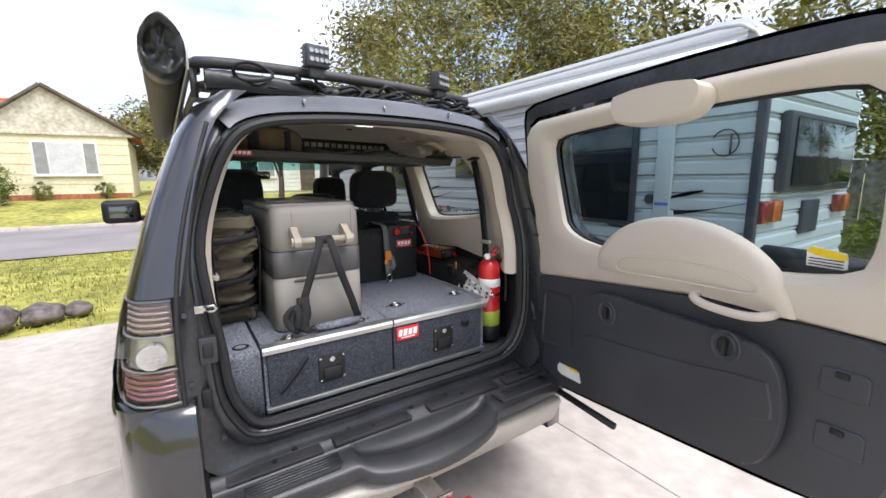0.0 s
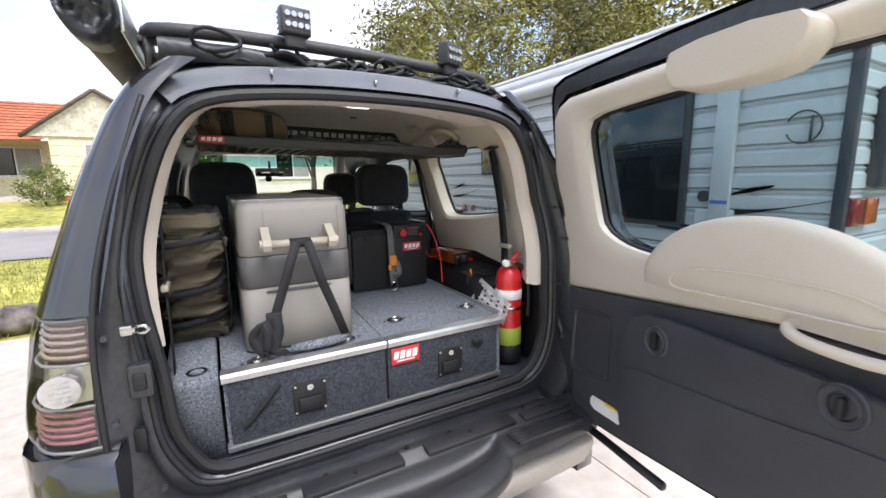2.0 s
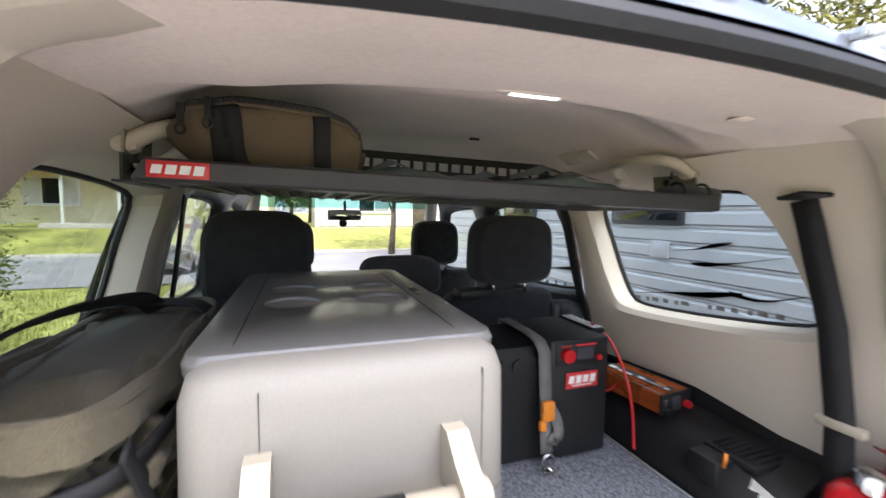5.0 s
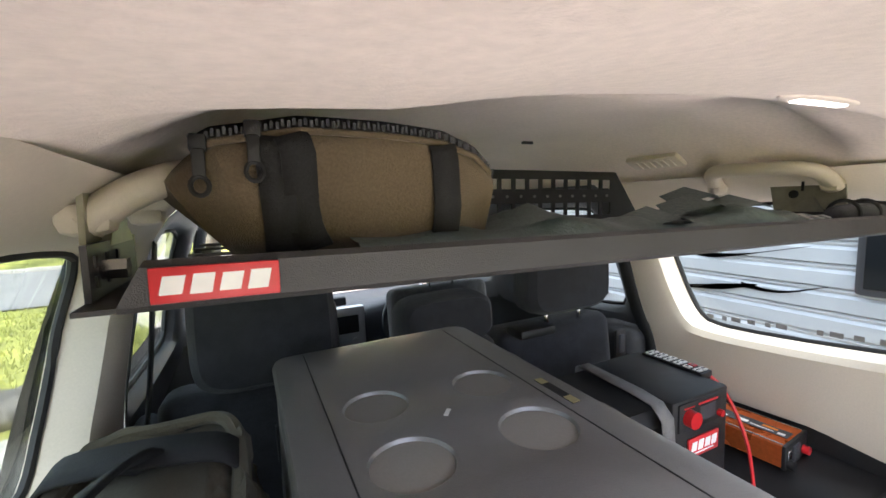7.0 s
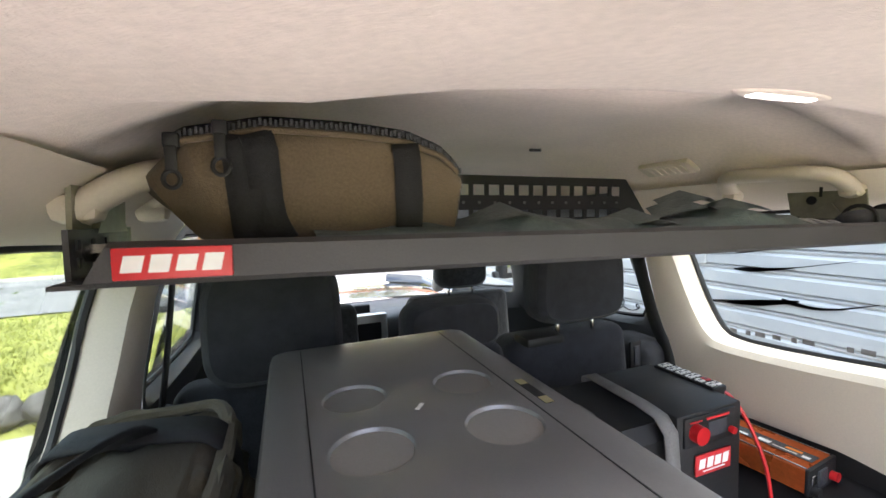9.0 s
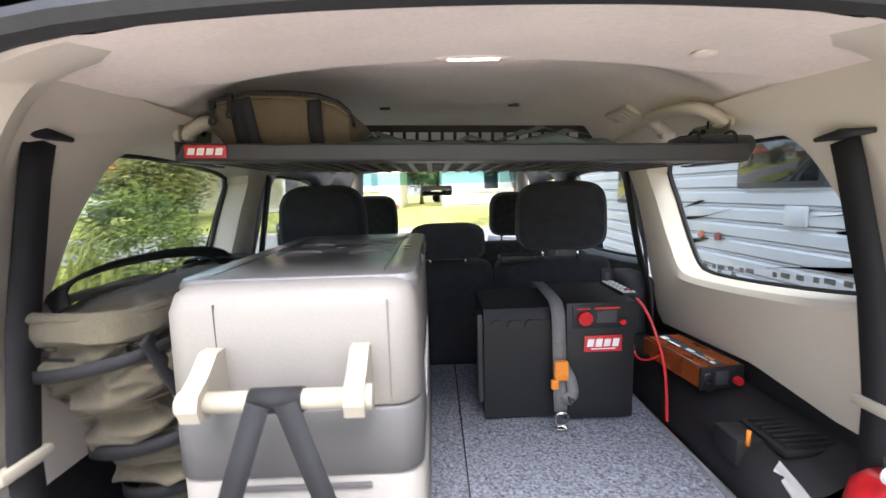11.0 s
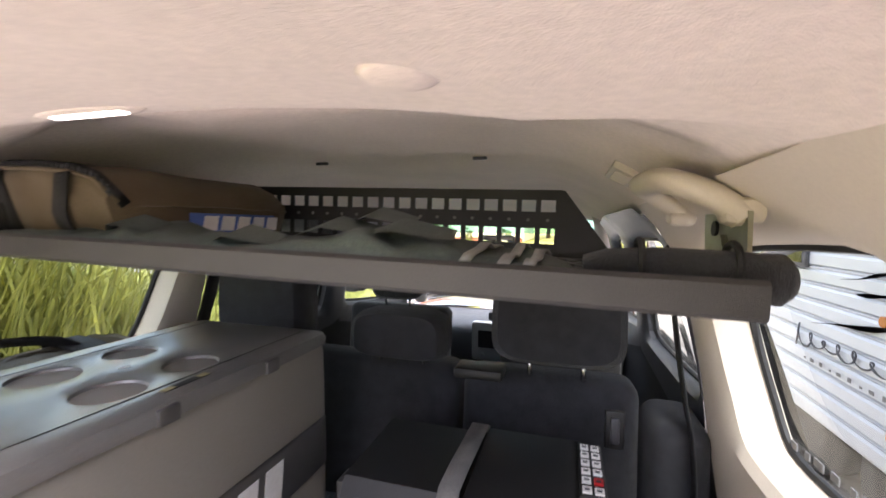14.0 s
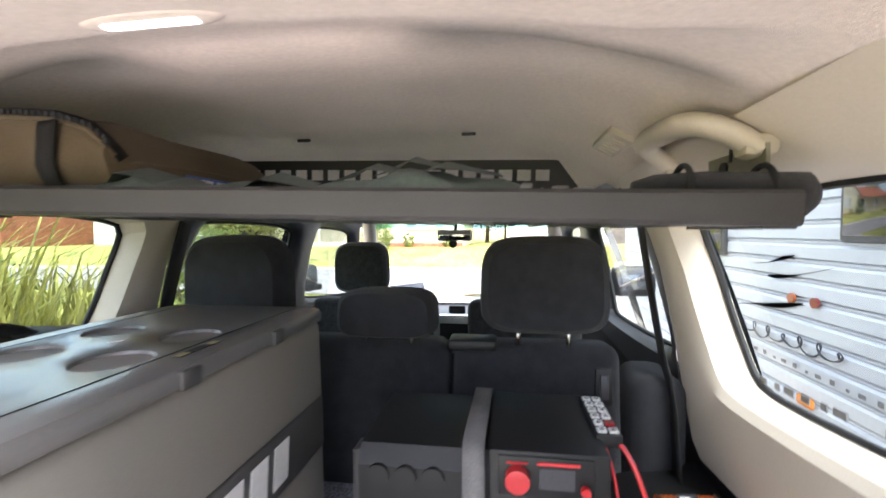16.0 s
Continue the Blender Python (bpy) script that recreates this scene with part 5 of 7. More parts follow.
# ---- fire extinguisher ----
EXT = thing("fire_extinguisher", (0.60, 0.10, 0.745), "red fire extinguisher with white and green labels", "fire extinguisher")
bm = bmesh.new()
spin(bm, [(0.045, 0.0), (0.053, 0.01), (0.055, 0.05), (0.055, 0.355), (0.050, 0.385), (0.034, 0.405), (0.020, 0.412)], (0.598, 0.10, 0.755), 24)
part("cylinder", bm, RED, EXT, "red steel cylinder")
bm = bmesh.new()
spin(bm, [(0.0555, 0.0), (0.0562, 0.001), (0.0562, 0.04), (0.0555, 0.041)], (0.598, 0.10, 1.03), 24)
part("label_band", bm, WHITE, EXT, "white label band")
bm = bmesh.new()
spin(bm, [(0.0555, 0.0), (0.0562, 0.001), (0.0562, 0.075), (0.0555, 0.076)], (0.598, 0.10, 0.83), 24)
part("green_band", bm, GREEN_LBL, EXT, "lime green label band")
bm = bmesh.new()
spin(bm, [(0.0555, 0.0), (0.0562, 0.001), (0.0562, 0.075), (0.0555, 0.076)], (0.598, 0.10, 0.755), 24)
part("black_foot", bm, BLACK, EXT, "black plastic foot")
bm = bmesh.new()
spin(bm, [(0.0555, 0.0), (0.0568, 0.001), (0.0568, 0.012), (0.0555, 0.013)], (0.598, 0.10, 0.985), 24)
part("clamp_band", bm, STEEL, EXT, "thin steel clamp band")
bm = bmesh.new()
spin(bm, [(0.018, 0.0), (0.018, 0.025), (0.012, 0.03)], (0.598, 0.10, 1.165), 14)
box(bm, (0.570, 0.06, 1.19), (0.60, 0.10, 1.205), 0.004)
part("valve", bm, STEEL, EXT, "metal valve")
bm = bmesh.new()
strip(bm, [(0.575, 0.055, 1.205), (0.595, 0.06, 1.215), (0.63, 0.08, 1.225), (0.655, 0.11, 1.215)], 0.022, 0.004, (0, 1, 0))
strip(bm, [(0.575, 0.05, 1.19), (0.60, 0.06, 1.195), (0.64, 0.09, 1.19)], 0.020, 0.004, (0, 1, 0))
part("lever", bm, RED, EXT, "red squeeze levers")
part("gauge", disc(bmesh.new(), (0.562, 0.075, 1.185), 0.014, 0.014, "y", 14), WHITE, EXT, "round pressure gauge")
bm = bmesh.new()
tube(bm, soften([(0.618, 0.08, 1.18), (0.662, 0.06, 1.15), (0.668, 0.05, 1.05), (0.662, 0.05, 0.95)], 2, closed=False), 0.009, 8)
part("hose", bm, BLACK, EXT, "black hose")
TAG = thing("folded_printed_bag", (0.50, 0.03, 0.99), "white plastic bag with black print tucked beside the extinguisher", "plastic bag")


def bag_point(t, s, lift=0.0):
    wob = 0.010 * noise.noise((t * 5, s * 5, 1)) + 0.006 * noise.noise((t * 11, s * 11, 4))
    low, high = Vector((0.498, 0.24 - 0.235 * t, 1.002 - 0.05 * t)), Vector((0.565 - 0.02 * t, 0.26 - 0.245 * t, 1.085 - 0.055 * t))
    return low.lerp(high, s) + Vector((-0.75, -0.25, 0.6)) * (wob + lift)


bm = bmesh.new()
loft(bm, [[bag_point(t, s) for s in np.linspace(0, 1, 15)] for t in np.linspace(0, 1, 15)], closed=False)
bmesh.ops.solidify(bm, geom=bm.faces[:], thickness=0.0015)
part("bag_sheet", bm, WHITE, TAG)
rb = random.Random(5)
for k in range(20):
    t, s = 0.10 + 0.2 * (k % 5), 0.10 + 0.2 * (k // 5)
    c = bag_point(t, s, 0.003)
    e1, e2 = bag_point(t + 0.04, s, 0.003) - c, bag_point(t, s + 0.05, 0.003) - c
    q = rb.uniform(0.6, 1.2)
    bm = slab([c - e1 * q - e2, c + e1 - e2 * q, c + e1 * q + e2 * 0.7, c - e1 * 0.6 + e2 * q], e1.cross(e2).normalized() * 0.0012)
    part("print_blotch", bm, BLACK, TAG, smooth=False)
# ---- seats and cabin ----
def cushion(lo, hi, bevel, m=None, puff=0.0):
    bm = bmesh.new()
    box(bm, lo, hi, bevel, None, 4)
    if puff:
        c = [(a + b) / 2 for a, b in zip(lo, hi)]
        for v in bm.verts:
            v.co.y += puff * noise.noise((v.co.x * 9, v.co.y * 9, v.co.z * 9))
    if m is not None:
        bm.transform(m)
    return bm


def tilt_about(y, z, deg):
    return Matrix.Translation((0, y, z)) @ pose(0, 0, 0, deg, 0, 0) @ Matrix.Translation((0, -y, -z))


def seat(xa, xb, y, top, head, mat, label, bottom=0.72):
    """A seat: backrest, base and headrest on two posts."""
    m = tilt_about(y, bottom, -6)
    back = part("seat", cushion((xa, y, bottom), (xb, y + 0.13, top), 0.04, m, 0.004), mat, CAR, label)
    part("seat_base", cushion((xa, y + 0.10, bottom - 0.06), (xb, y + 0.56, bottom + 0.12), 0.05), mat, back)
    for hx, hw, za, zb in head:
        bm = bmesh.new()
        n = 20
        rings = []
        for s, yy in ((0.86, 0.0), (0.97, 0.018), (1.0, 0.05), (0.98, 0.085), (0.88, 0.105)):
            ring = []
            for k in range(n * 2):
                a = k * math.tau / (n * 2)
                c, q = math.cos(a), math.sin(a)
                px = hw / 2 * s * math.copysign(abs(c) ** 0.45, c) * (1.0 - 0.07 * q)
                pz = (zb - za) / 2 * s * math.copysign(abs(q) ** 0.5, q)
                ring.append((hx + px, y + 0.055 + yy - 0.02, (za + zb) / 2 + pz))
            rings.append(ring)
        loft(bm, rings, cap=True)
        bmesh.ops.recalc_face_normals(bm, faces=bm.faces)
        part("headrest", bm, mat, back, "padded headrest")
        for dx in (-0.06, 0.06):
            post = bmesh.new()
            tube(post, [(hx + dx, y + 0.085, top - 0.03), (hx + dx, y + 0.085, za + 0.02)], 0.006, 8)
            part("headrest_post", post, STEEL, back)
    return back


seat(-0.63, 0.145, 0.885, 1.365, [(-0.42, 0.285, 1.35, 1.625), (-0.01, 0.255, 1.365, 1.488)], SEAT, "black cloth rear bench seat")
seat(0.155, 0.555, 0.885, 1.365, [(0.375, 0.30, 1.385, 1.618)], SEAT, "black cloth rear seat")
part("seat_bolster", cushion((0.565, 0.90, 0.75), (0.685, 1.08, 1.30), 0.04), SEAT, CAR, "black cloth side bolster")
part("seat_bolster", cushion((-0.685, 0.90, 0.75), (-0.635, 1.08, 1.30), 0.024), SEAT, CAR, "black cloth side bolster")
for sx in (-1, 1):
    bm = bmesh.new()
    strip(bm, soften([(sx * 0.600, 1.00, 1.66), (sx * 0.606, 0.985, 1.60), (sx * 0.628, 0.93, 1.36), (sx * 0.640, 0.89, 1.28), (sx * 0.645, 0.87, 1.10)], 2, closed=False), 0.045, 0.003, (0, 1, 0.2))
    part("rear_seat_belt", bm, WEBBING, CAR, "black rear seat belt webbing")
guide = part("belt_guide", boxed((-0.422, 0.862, 1.225), (-0.384, 0.874, 1.305), 0.005), BLACK, CAR, "black seatbelt guide")
part("belt_slot", boxed((-0.412, 0.858, 1.238), (-0.394, 0.866, 1.292), 0.003), CHARCOAL, guide)
part("seat_latch", boxed((0.155, 0.868, 1.36), (0.265, 0.94, 1.385), 0.008), BLACK, CAR, "black seat release")
slot = part("belt_guide", boxed((0.474, 0.862, 1.255), (0.512, 0.874, 1.335), 0.005), BLACK, CAR, "black seatbelt guide")
part("belt_slot", boxed((0.484, 0.858, 1.268), (0.502, 0.866, 1.322), 0.003), CHARCOAL, slot)
for sx in (-0.37, 0.37):
    seat(sx - 0.25, sx + 0.25, 1.72, 1.33, [(sx, 0.25, 1.35, 1.585)], FLEECE, "front seat in a dark fleece cover", 0.68)

dash = bmesh.new()
rows = []
for x in np.linspace(-0.72, 0.72, 25):
    hood = 0.05 * math.exp(-((x - 0.37) / 0.17) ** 2) + 0.025 * math.exp(-(x / 0.14) ** 2)
    rows.append([(x, 2.45, 0.70), (x, 2.36, 0.95), (x, 2.34, 1.06 + hood), (x, 2.42, 1.10 + hood), (x, 2.7, 1.10), (x, 3.05, 1.08)])
loft(dash, rows, closed=False)
DASH = part("dashboard", dash, CHARCOAL, CAR, "dark grey dashboard")
part("console_surround", boxed((-0.125, 2.315, 0.92), (0.125, 2.36, 1.15), 0.02), ALU, DASH, "silvery console surround")
part("console_screen", boxed((-0.085, 2.308, 1.0), (0.085, 2.32, 1.10), 0.006), BLACK, DASH, "dark screen")
for x in (-0.06, 0.06):
    part("console_knob", disc(bmesh.new(), (x, 2.31, 0.955), 0.016, 0.02, seg=14), ALU, DASH)
part("dash_gauge_pod", boxed((-0.05, 2.44, 1.13), (0.05, 2.49, 1.18), 0.01), BLACK, DASH, "small black pod on the dash")
wheel = bmesh.new()
wm = Matrix.Translation((0.37, 2.14, 1.06)) @ pose(0, 0, 0, 65, 0, 0)
tube(wheel, [wm @ Vector((0.185 * math.cos(a), 0.185 * math.sin(a), 0)) for a in np.linspace(0, math.tau * 35 / 36, 36)], 0.016, 8, closed=True)
for a in (0.0, 2.1, 4.2):
    tube(wheel, [wm @ Vector((0, 0, -0.02)), wm @ Vector((0.18 * math.cos(a + 0.5), 0.18 * math.sin(a + 0.5), 0))], 0.015, 6)
part("steering_wheel", wheel, BLACK, CAR, "black steering wheel")
screen = bmesh.new()
loft(screen, [[(x * 1.12, 3.12 - 0.10 * (x / 0.6) ** 2, 1.10) for x in np.linspace(-0.62, 0.62, 9)], [(x, 2.60 - 0.08 * (x / 0.6) ** 2, 1.742) for x in np.linspace(-0.62, 0.62, 9)]], closed=False)
ws = part("windscreen", screen, GLASS_SCREEN, CAR, "clear windscreen")
ws.visible_shadow = False
bm = bmesh.new()
tp = lambda f: [(x, 2.60 - 0.08 * (x / 0.6) ** 2 + 0.52 * f - 0.006, 1.742 - 0.642 * f - 0.004) for x in np.linspace(-0.60, 0.60, 9)]
loft(bm, [tp(0.0), tp(0.13)], closed=False)
band = part("shade_band", bm, glass_material("blue_shade_band", (0.35, 0.66, 0.68), 1.2), ws, "blue-green shade band")
band.visible_shadow = False
for sx in (-1, 1):
    ap = bmesh.new()
    tube(ap, [(sx * 0.545, 2.30, 1.76), (sx * 0.575, 2.52, 1.735), (sx * 0.70, 3.06, 1.13)], [0.035, 0.042, 0.05], 10)
    part("windscreen_pillar", ap, CREAM, CAR, "pale windscreen pillar")
bonnet = bmesh.new()
loft(bonnet, [[(x, y, z - 0.05 * (x / 0.8) ** 4) for x in np.linspace(-0.8, 0.8, 13)] for y, z in ((3.02, 1.10), (3.3, 1.115), (3.9, 1.06), (4.2, 0.98), (4.28, 0.85))], closed=False)
part("bonnet", bonnet, PAINT, CAR, "dark grey bonnet")
mir = part("rear_view_mirror", boxed((-0.135, 2.545, 1.572), (0.085, 2.58, 1.642), 0.014), BLACK, CAR, "black interior mirror")
part("mirror_glass", boxed((-0.128, 2.541, 1.579), (0.078, 2.547, 1.635), 0.004), MIRROR, mir)
bm = bmesh.new()
tube(bm, [(-0.02, 2.57, 1.64), (-0.02, 2.60, 1.70)], 0.010, 8)
part("mirror_stalk", bm, BLACK, mir)
part("dash_camera", disc(bmesh.new(), (-0.035, 2.575, 1.553), 0.026, 0.03, "y", 14), BLACK, mir, "small black dash camera")
for sx in (-1, 1):
    dm = bmesh.new()
    box(dm, (-0.115, -0.05, -0.085), (0.115, 0.05, 0.085), 0.035, Matrix.Translation((sx * 1.005, 2.42, 1.345)), 3)
    dmir = part("door_mirror", dm, BLACK, CAR, "black door mirror")
    part("mirror_glass", boxed((sx * 1.005 - 0.070, 2.366, 1.300), (sx * 1.005 + 0.070, 2.371, 1.385), 0.003), DARK_MIRROR, dmir)
    part("mirror_arm", boxed((min(sx * 0.86, sx * 0.93), 2.40, 1.27), (max(sx * 0.86, sx * 0.93), 2.45, 1.31), 0.01), BLACK, dmir)
    # wheels
    for wy in (0.62, 3.58):
        tyre = bmesh.new()
        spin(tyre, [(0.24, -0.11), (0.36, -0.12), (0.385, -0.09), (0.39, 0.0), (0.385, 0.09), (0.36, 0.12), (0.24, 0.11)], (sx * 0.79, wy, 0.39), 32, pose(0, 0, 0, 0, 90, 0))
        wh = part("wheel", tyre, RUBBER, CAR, "black tyre on a silver rim")
        rim_bm = bmesh.new()
        spin(rim_bm, [(0.05, 0.118), (0.22, 0.10), (0.235, 0.122), (0.24, 0.122)], (sx * 0.79, wy, 0.39), 24, pose(0, 0, 0, 0, 90 * sx, 0))
        part("rim", rim_bm, ALU, wh)

# outer side glass, seen edge-on along the car's flank
for sx in (-1,):
    bm = bmesh.new()
    loft(bm, [[(sx * (lerp(SIDE, z) - 0.004), y, z) for y in (0.262, 0.6, 1.2, 1.9, 2.5)] for z in (1.18, 1.26, 1.5, 1.7)], closed=False)
    sg = part("side_window", bm, GLASS, CAR, "tinted side glass")
    sg.visible_shadow = False

# seat belts, handles, lamp
for sx, yo, zo in ((1, 0.225, 1.653), (-1, 0.175, 1.678)):
    bm = bmesh.new()
    pts = [(sx * 0.594, yo, zo), (sx * 0.598, yo - 0.012, zo - 0.05), (sx * 0.606, yo - 0.055, 1.42), (sx * 0.612, yo - 0.075, 1.25), (sx * 0.612, yo - 0.08, 1.10), (sx * 0.615, yo - 0.08, 0.99)]
    strip(bm, pts, 0.047, 0.003, (0, 1, 0.15))
    belt = part("seat_belt", bm, WEBBING, CAR, "black seat belt webbing")
    bm = bmesh.new()
    tube(bm, [(sx * 0.594, yo - 0.045, zo + 0.008), (sx * 0.586, yo, zo + 0.008), (sx * 0.584, yo + 0.040, zo + 0.004)], [0.004, 0.009, 0.004], 8)
    part("belt_slot", bm, BLACK, belt)
    part("belt_clip", boxed((sx * 0.612 - 0.010, yo - 0.115, 1.236), (sx * 0.612 + 0.010, yo - 0.040, 1.254), 0.005), HANDLE_MAT, belt, "ivory belt clip")
for sx in (-1, 1):
    bm = bmesh.new()
    tube(bm, soften([(sx * 0.545, 0.432, 1.712), (sx * 0.525, 0.434, 1.730), (sx * 0.497, 0.440, 1.744), (sx * 0.482, 0.470, 1.751), (sx * 0.480, 0.530, 1.753), (sx * 0.483, 0.598, 1.756), (sx * 0.499, 0.628, 1.751), (sx * 0.528, 0.640, 1.733), (sx * 0.548, 0.644, 1.718)], 2, closed=False), 0.0165, 12, 0.8)
    gh = part("grab_handle", bm, CREAM, CAR, "cream roof grab handle")
    for y in (0.434, 0.642):
        part("handle_foot", boxed((min(sx * 0.525, sx * 0.562), y - 0.016, 1.704), (max(sx * 0.525, sx * 0.562), y + 0.016, 1.730), 0.010), CREAM, gh)
    vm = Matrix.Translation((sx * 0.478, 0.755, 1.789)) @ pose(0, 0, 0, 0, sx * 28, 0)
    lmp = part("roof_vent", boxed((-0.024, -0.070, -0.006), (0.024, 0.070, 0.012), 0.005, vm), CREAM, CAR, "small cream louvred roof vent")
    for k in range(6):
        part("louvre", boxed((-0.015, -0.052 + k * 0.018, -0.0085), (0.015, -0.044 + k * 0.018, -0.004), 0.001, vm), CREAM, lmp)
bm = bmesh.new()
spin(bm, [(0.064, 0.003), (0.060, -0.001), (0.05, -0.002)], (0.016, 0.235, 1.7905), 28)
bm.transform(Matrix.Translation((0.016, 0.235, 0)) @ Matrix.Diagonal((1.0, 0.22, 1, 1)) @ Matrix.Translation((-0.016, -0.235, 0)))
dome = part("dome_lamp", bm, LINER, CAR, "oval roof lamp, lit")
part("lamp_lens", boxed((-0.024, 0.231, 1.7872), (0.054, 0.240, 1.7890), 0.001), LAMP_ON, dome, "glowing white lens")
bm = bmesh.new()
spin(bm, [(0.019, 0.004), (0.016, 0.0015), (0.010, -0.0005), (0.004, -0.001)], (0.322, 0.155, liner_z(0.322, 0.155) - 0.0035), 24)
part("roof_button", bm, LINER, CAR, "round padded roof button")
for x in (-0.192, 0.203):
    part("liner_clip", boxed((x - 0.016, 0.892, 1.846), (x + 0.016, 0.900, 1.853), 0.002), CHARCOAL, CAR)

# ---- overhead shelf ----
SH = thing("overhead_shelf", (0, 0.5, 1.64), "black steel overhead shelf across the cargo space", "shelf")
lip = bmesh.new()
pr = [(0.333, 1.636), (0.330, 1.640), (0.330, 1.664), (0.334, 1.668), (0.338, 1.666), (0.338, 1.646), (0.40, 1.644), (0.40, 1.636)]
loft(lip, [[(-0.513 + max(0.0, z - 1.640) * 0.55, y, z) for y, z in pr], [(0.535, y, z) for y, z in pr]], cap=True)
bmesh.ops.recalc_face_normals(lip, faces=lip.faces)
part("front_lip", lip, SHELF_MAT, SH, "black folded front lip", smooth=False)
badge(SH, (-0.458, 0.3275, 1.6525), 0.074, 0.0225, line=False)
for x in np.linspace(-0.49, 0.49, 26):
    part("shelf_slat", boxed((x - 0.006, 0.40, 1.637), (x + 0.006, 0.775, 1.641)), SHELF_MAT, SH, smooth=False)
for y in (0.40, 0.47, 0.54, 0.61, 0.69, 0.765):
    part("shelf_cross_slat", boxed((-0.505, y - 0.006, 1.6412), (0.505, y + 0.006, 1.6445)), SHELF_MAT, SH, smooth=False)
back = bmesh.new()
x0, x1, y = -0.348, 0.372, 0.775
cols, zrows = 20, [1.640, 1.668, 1.697, 1.728, 1.750, 1.769]
step = (x1 - x0) / cols
for k in range(len(zrows) - 1):
    za, zb = zrows[k], zrows[k + 1]
    if k in (1, 3):
        for i in range(cols + 1):
            xa = x0 + i * step
            box(back, (xa - step * 0.13, y, za), (xa + step * 0.13, y + 0.004, zb))
    else:
        box(back, (x0 - step * 0.13, y, za), (x1 + step * 0.13, y + 0.004, zb))
mesh_back = part("mesh_back_panel", back, BLACK, SH, "black punched back panel", smooth=False)
for sx, xe in ((-1, x0), (1, x1)):
    part("panel_wing", slab([(xe + sx * 0.0044, y, 1.640), (xe + sx * 0.107, y, 1.640), (xe + sx * 0.100, y, 1.652), (xe + sx * 0.012, y, 1.767), (xe + sx * 0.0044, y, 1.769)], (0, 0.004, 0)), BLACK, mesh_back, smooth=False)
for i in range(cols):
    part("rivet", disc(bmesh.new(), (x0 + (i + 0.5) * step, y - 0.001, 1.7125), 0.0032, 0.003, "y", 8), WEBBING_GREY, mesh_back)
ZINC = material("zinc_plate", (0.30, 0.29, 0.22), 0.4, 0.5, 60, 0.12, coarse=8)
for sx in (-1, 1):
    peak = 1.735 if sx < 0 else 1.722
    br = part("end_bracket", slab([(sx * 0.541, y, z) for y, z in ((0.392, 1.642), (0.505, 1.642), (0.520, peak), (0.400, peak))], (sx * 0.004, 0, 0)), ZINC, SH, "olive zinc mounting plate", smooth=False)
    part("bracket_gusset", slab([(sx * 0.5405, y, z) for y, z in ((0.425, 1.672), (0.495, 1.672), (0.490, 1.680), (0.445, 1.700))], (-sx * 0.006, 0, 0)), ZINC, br, smooth=False)
    part("bracket_hole", disc(bmesh.new(), (sx * 0.5395, 0.478, 1.706), 0.008, 0.003, "x", 14), BLACK, br)
    part("bracket_slot", boxed((min(sx * 0.539, sx * 0.5415), 0.462, 1.712), (max(sx * 0.539, sx * 0.5415), 0.466, 1.730)), BLACK, br)
    channel = bmesh.new()
    for lo, hi in (((0.535, 0.372, 1.636), (0.539, 0.505, 1.676)), ((0.512, 0.345, 1.634), (0.539, 0.505, 1.6375))):
        box(channel, (min(sx * lo[0], sx * hi[0]), lo[1], lo[2]), (max(sx * lo[0], sx * hi[0]), hi[1], hi[2]))
    ch = part("end_channel", channel, SHELF_MAT, SH, "black folded end channel", smooth=False)
    for y in (0.385, 0.412, 0.440):
        for z in (1.650, 1.664):
            part("channel_slot", boxed((min(sx * 0.5335, sx * 0.5355), y - 0.0025, z - 0.004), (max(sx * 0.5335, sx * 0.5355), y + 0.0025, z + 0.004)), BLACK, ch)
    part("bracket_bolt", disc(bmesh.new(), (sx * 0.528, 0.400, 1.657), 0.008, 0.018, "x", 6), STEEL, ch)


def soft_bag(rings, mat, lumps=0.006, freq=9.0, seed=0.0):
    bm = bmesh.new()
    loft(bm, rings, cap=True)
    bm.normal_update()
    for v in bm.verts:
        n = noise.noise((v.co.x * freq + seed, v.co.y * freq, v.co.z * freq)) + 0.5 * noise.noise((v.co.x * freq * 2.3, v.co.y * freq * 2.3 + seed, v.co.z * freq * 2.3))
        v.co += v.normal * n * lumps
    bmesh.ops.recalc_face_normals(bm, faces=bm.faces)
    return bm


def squircle(cx, cy, hx, hy, z, n=48, p=0.5):
    out = []
    for k in range(n):
        a = k * math.tau / n
        c, s = math.cos(a), math.sin(a)
        out.append((cx + hx * math.copysign(abs(c) ** p, c), cy + hy * math.copysign(abs(s) ** p, s), z))
    return out


# tool bag on the shelf
TB = thing("canvas_tool_bag", (-0.35, 0.55, 1.68), "brown canvas tool bag with black straps and zip", "bag")
BAG_H = [(-0.505, 0.030), (-0.495, 0.072), (-0.465, 0.106), (-0.40, 0.118), (-0.33, 0.118), (-0.27, 0.114), (-0.235, 0.103), (-0.212, 0.082), (-0.198, 0.030)]
BAG_W = [(-0.505, 0.13), (-0.495, 0.175), (-0.46, 0.198), (-0.40, 0.205), (-0.27, 0.205), (-0.212, 0.19), (-0.198, 0.15)]


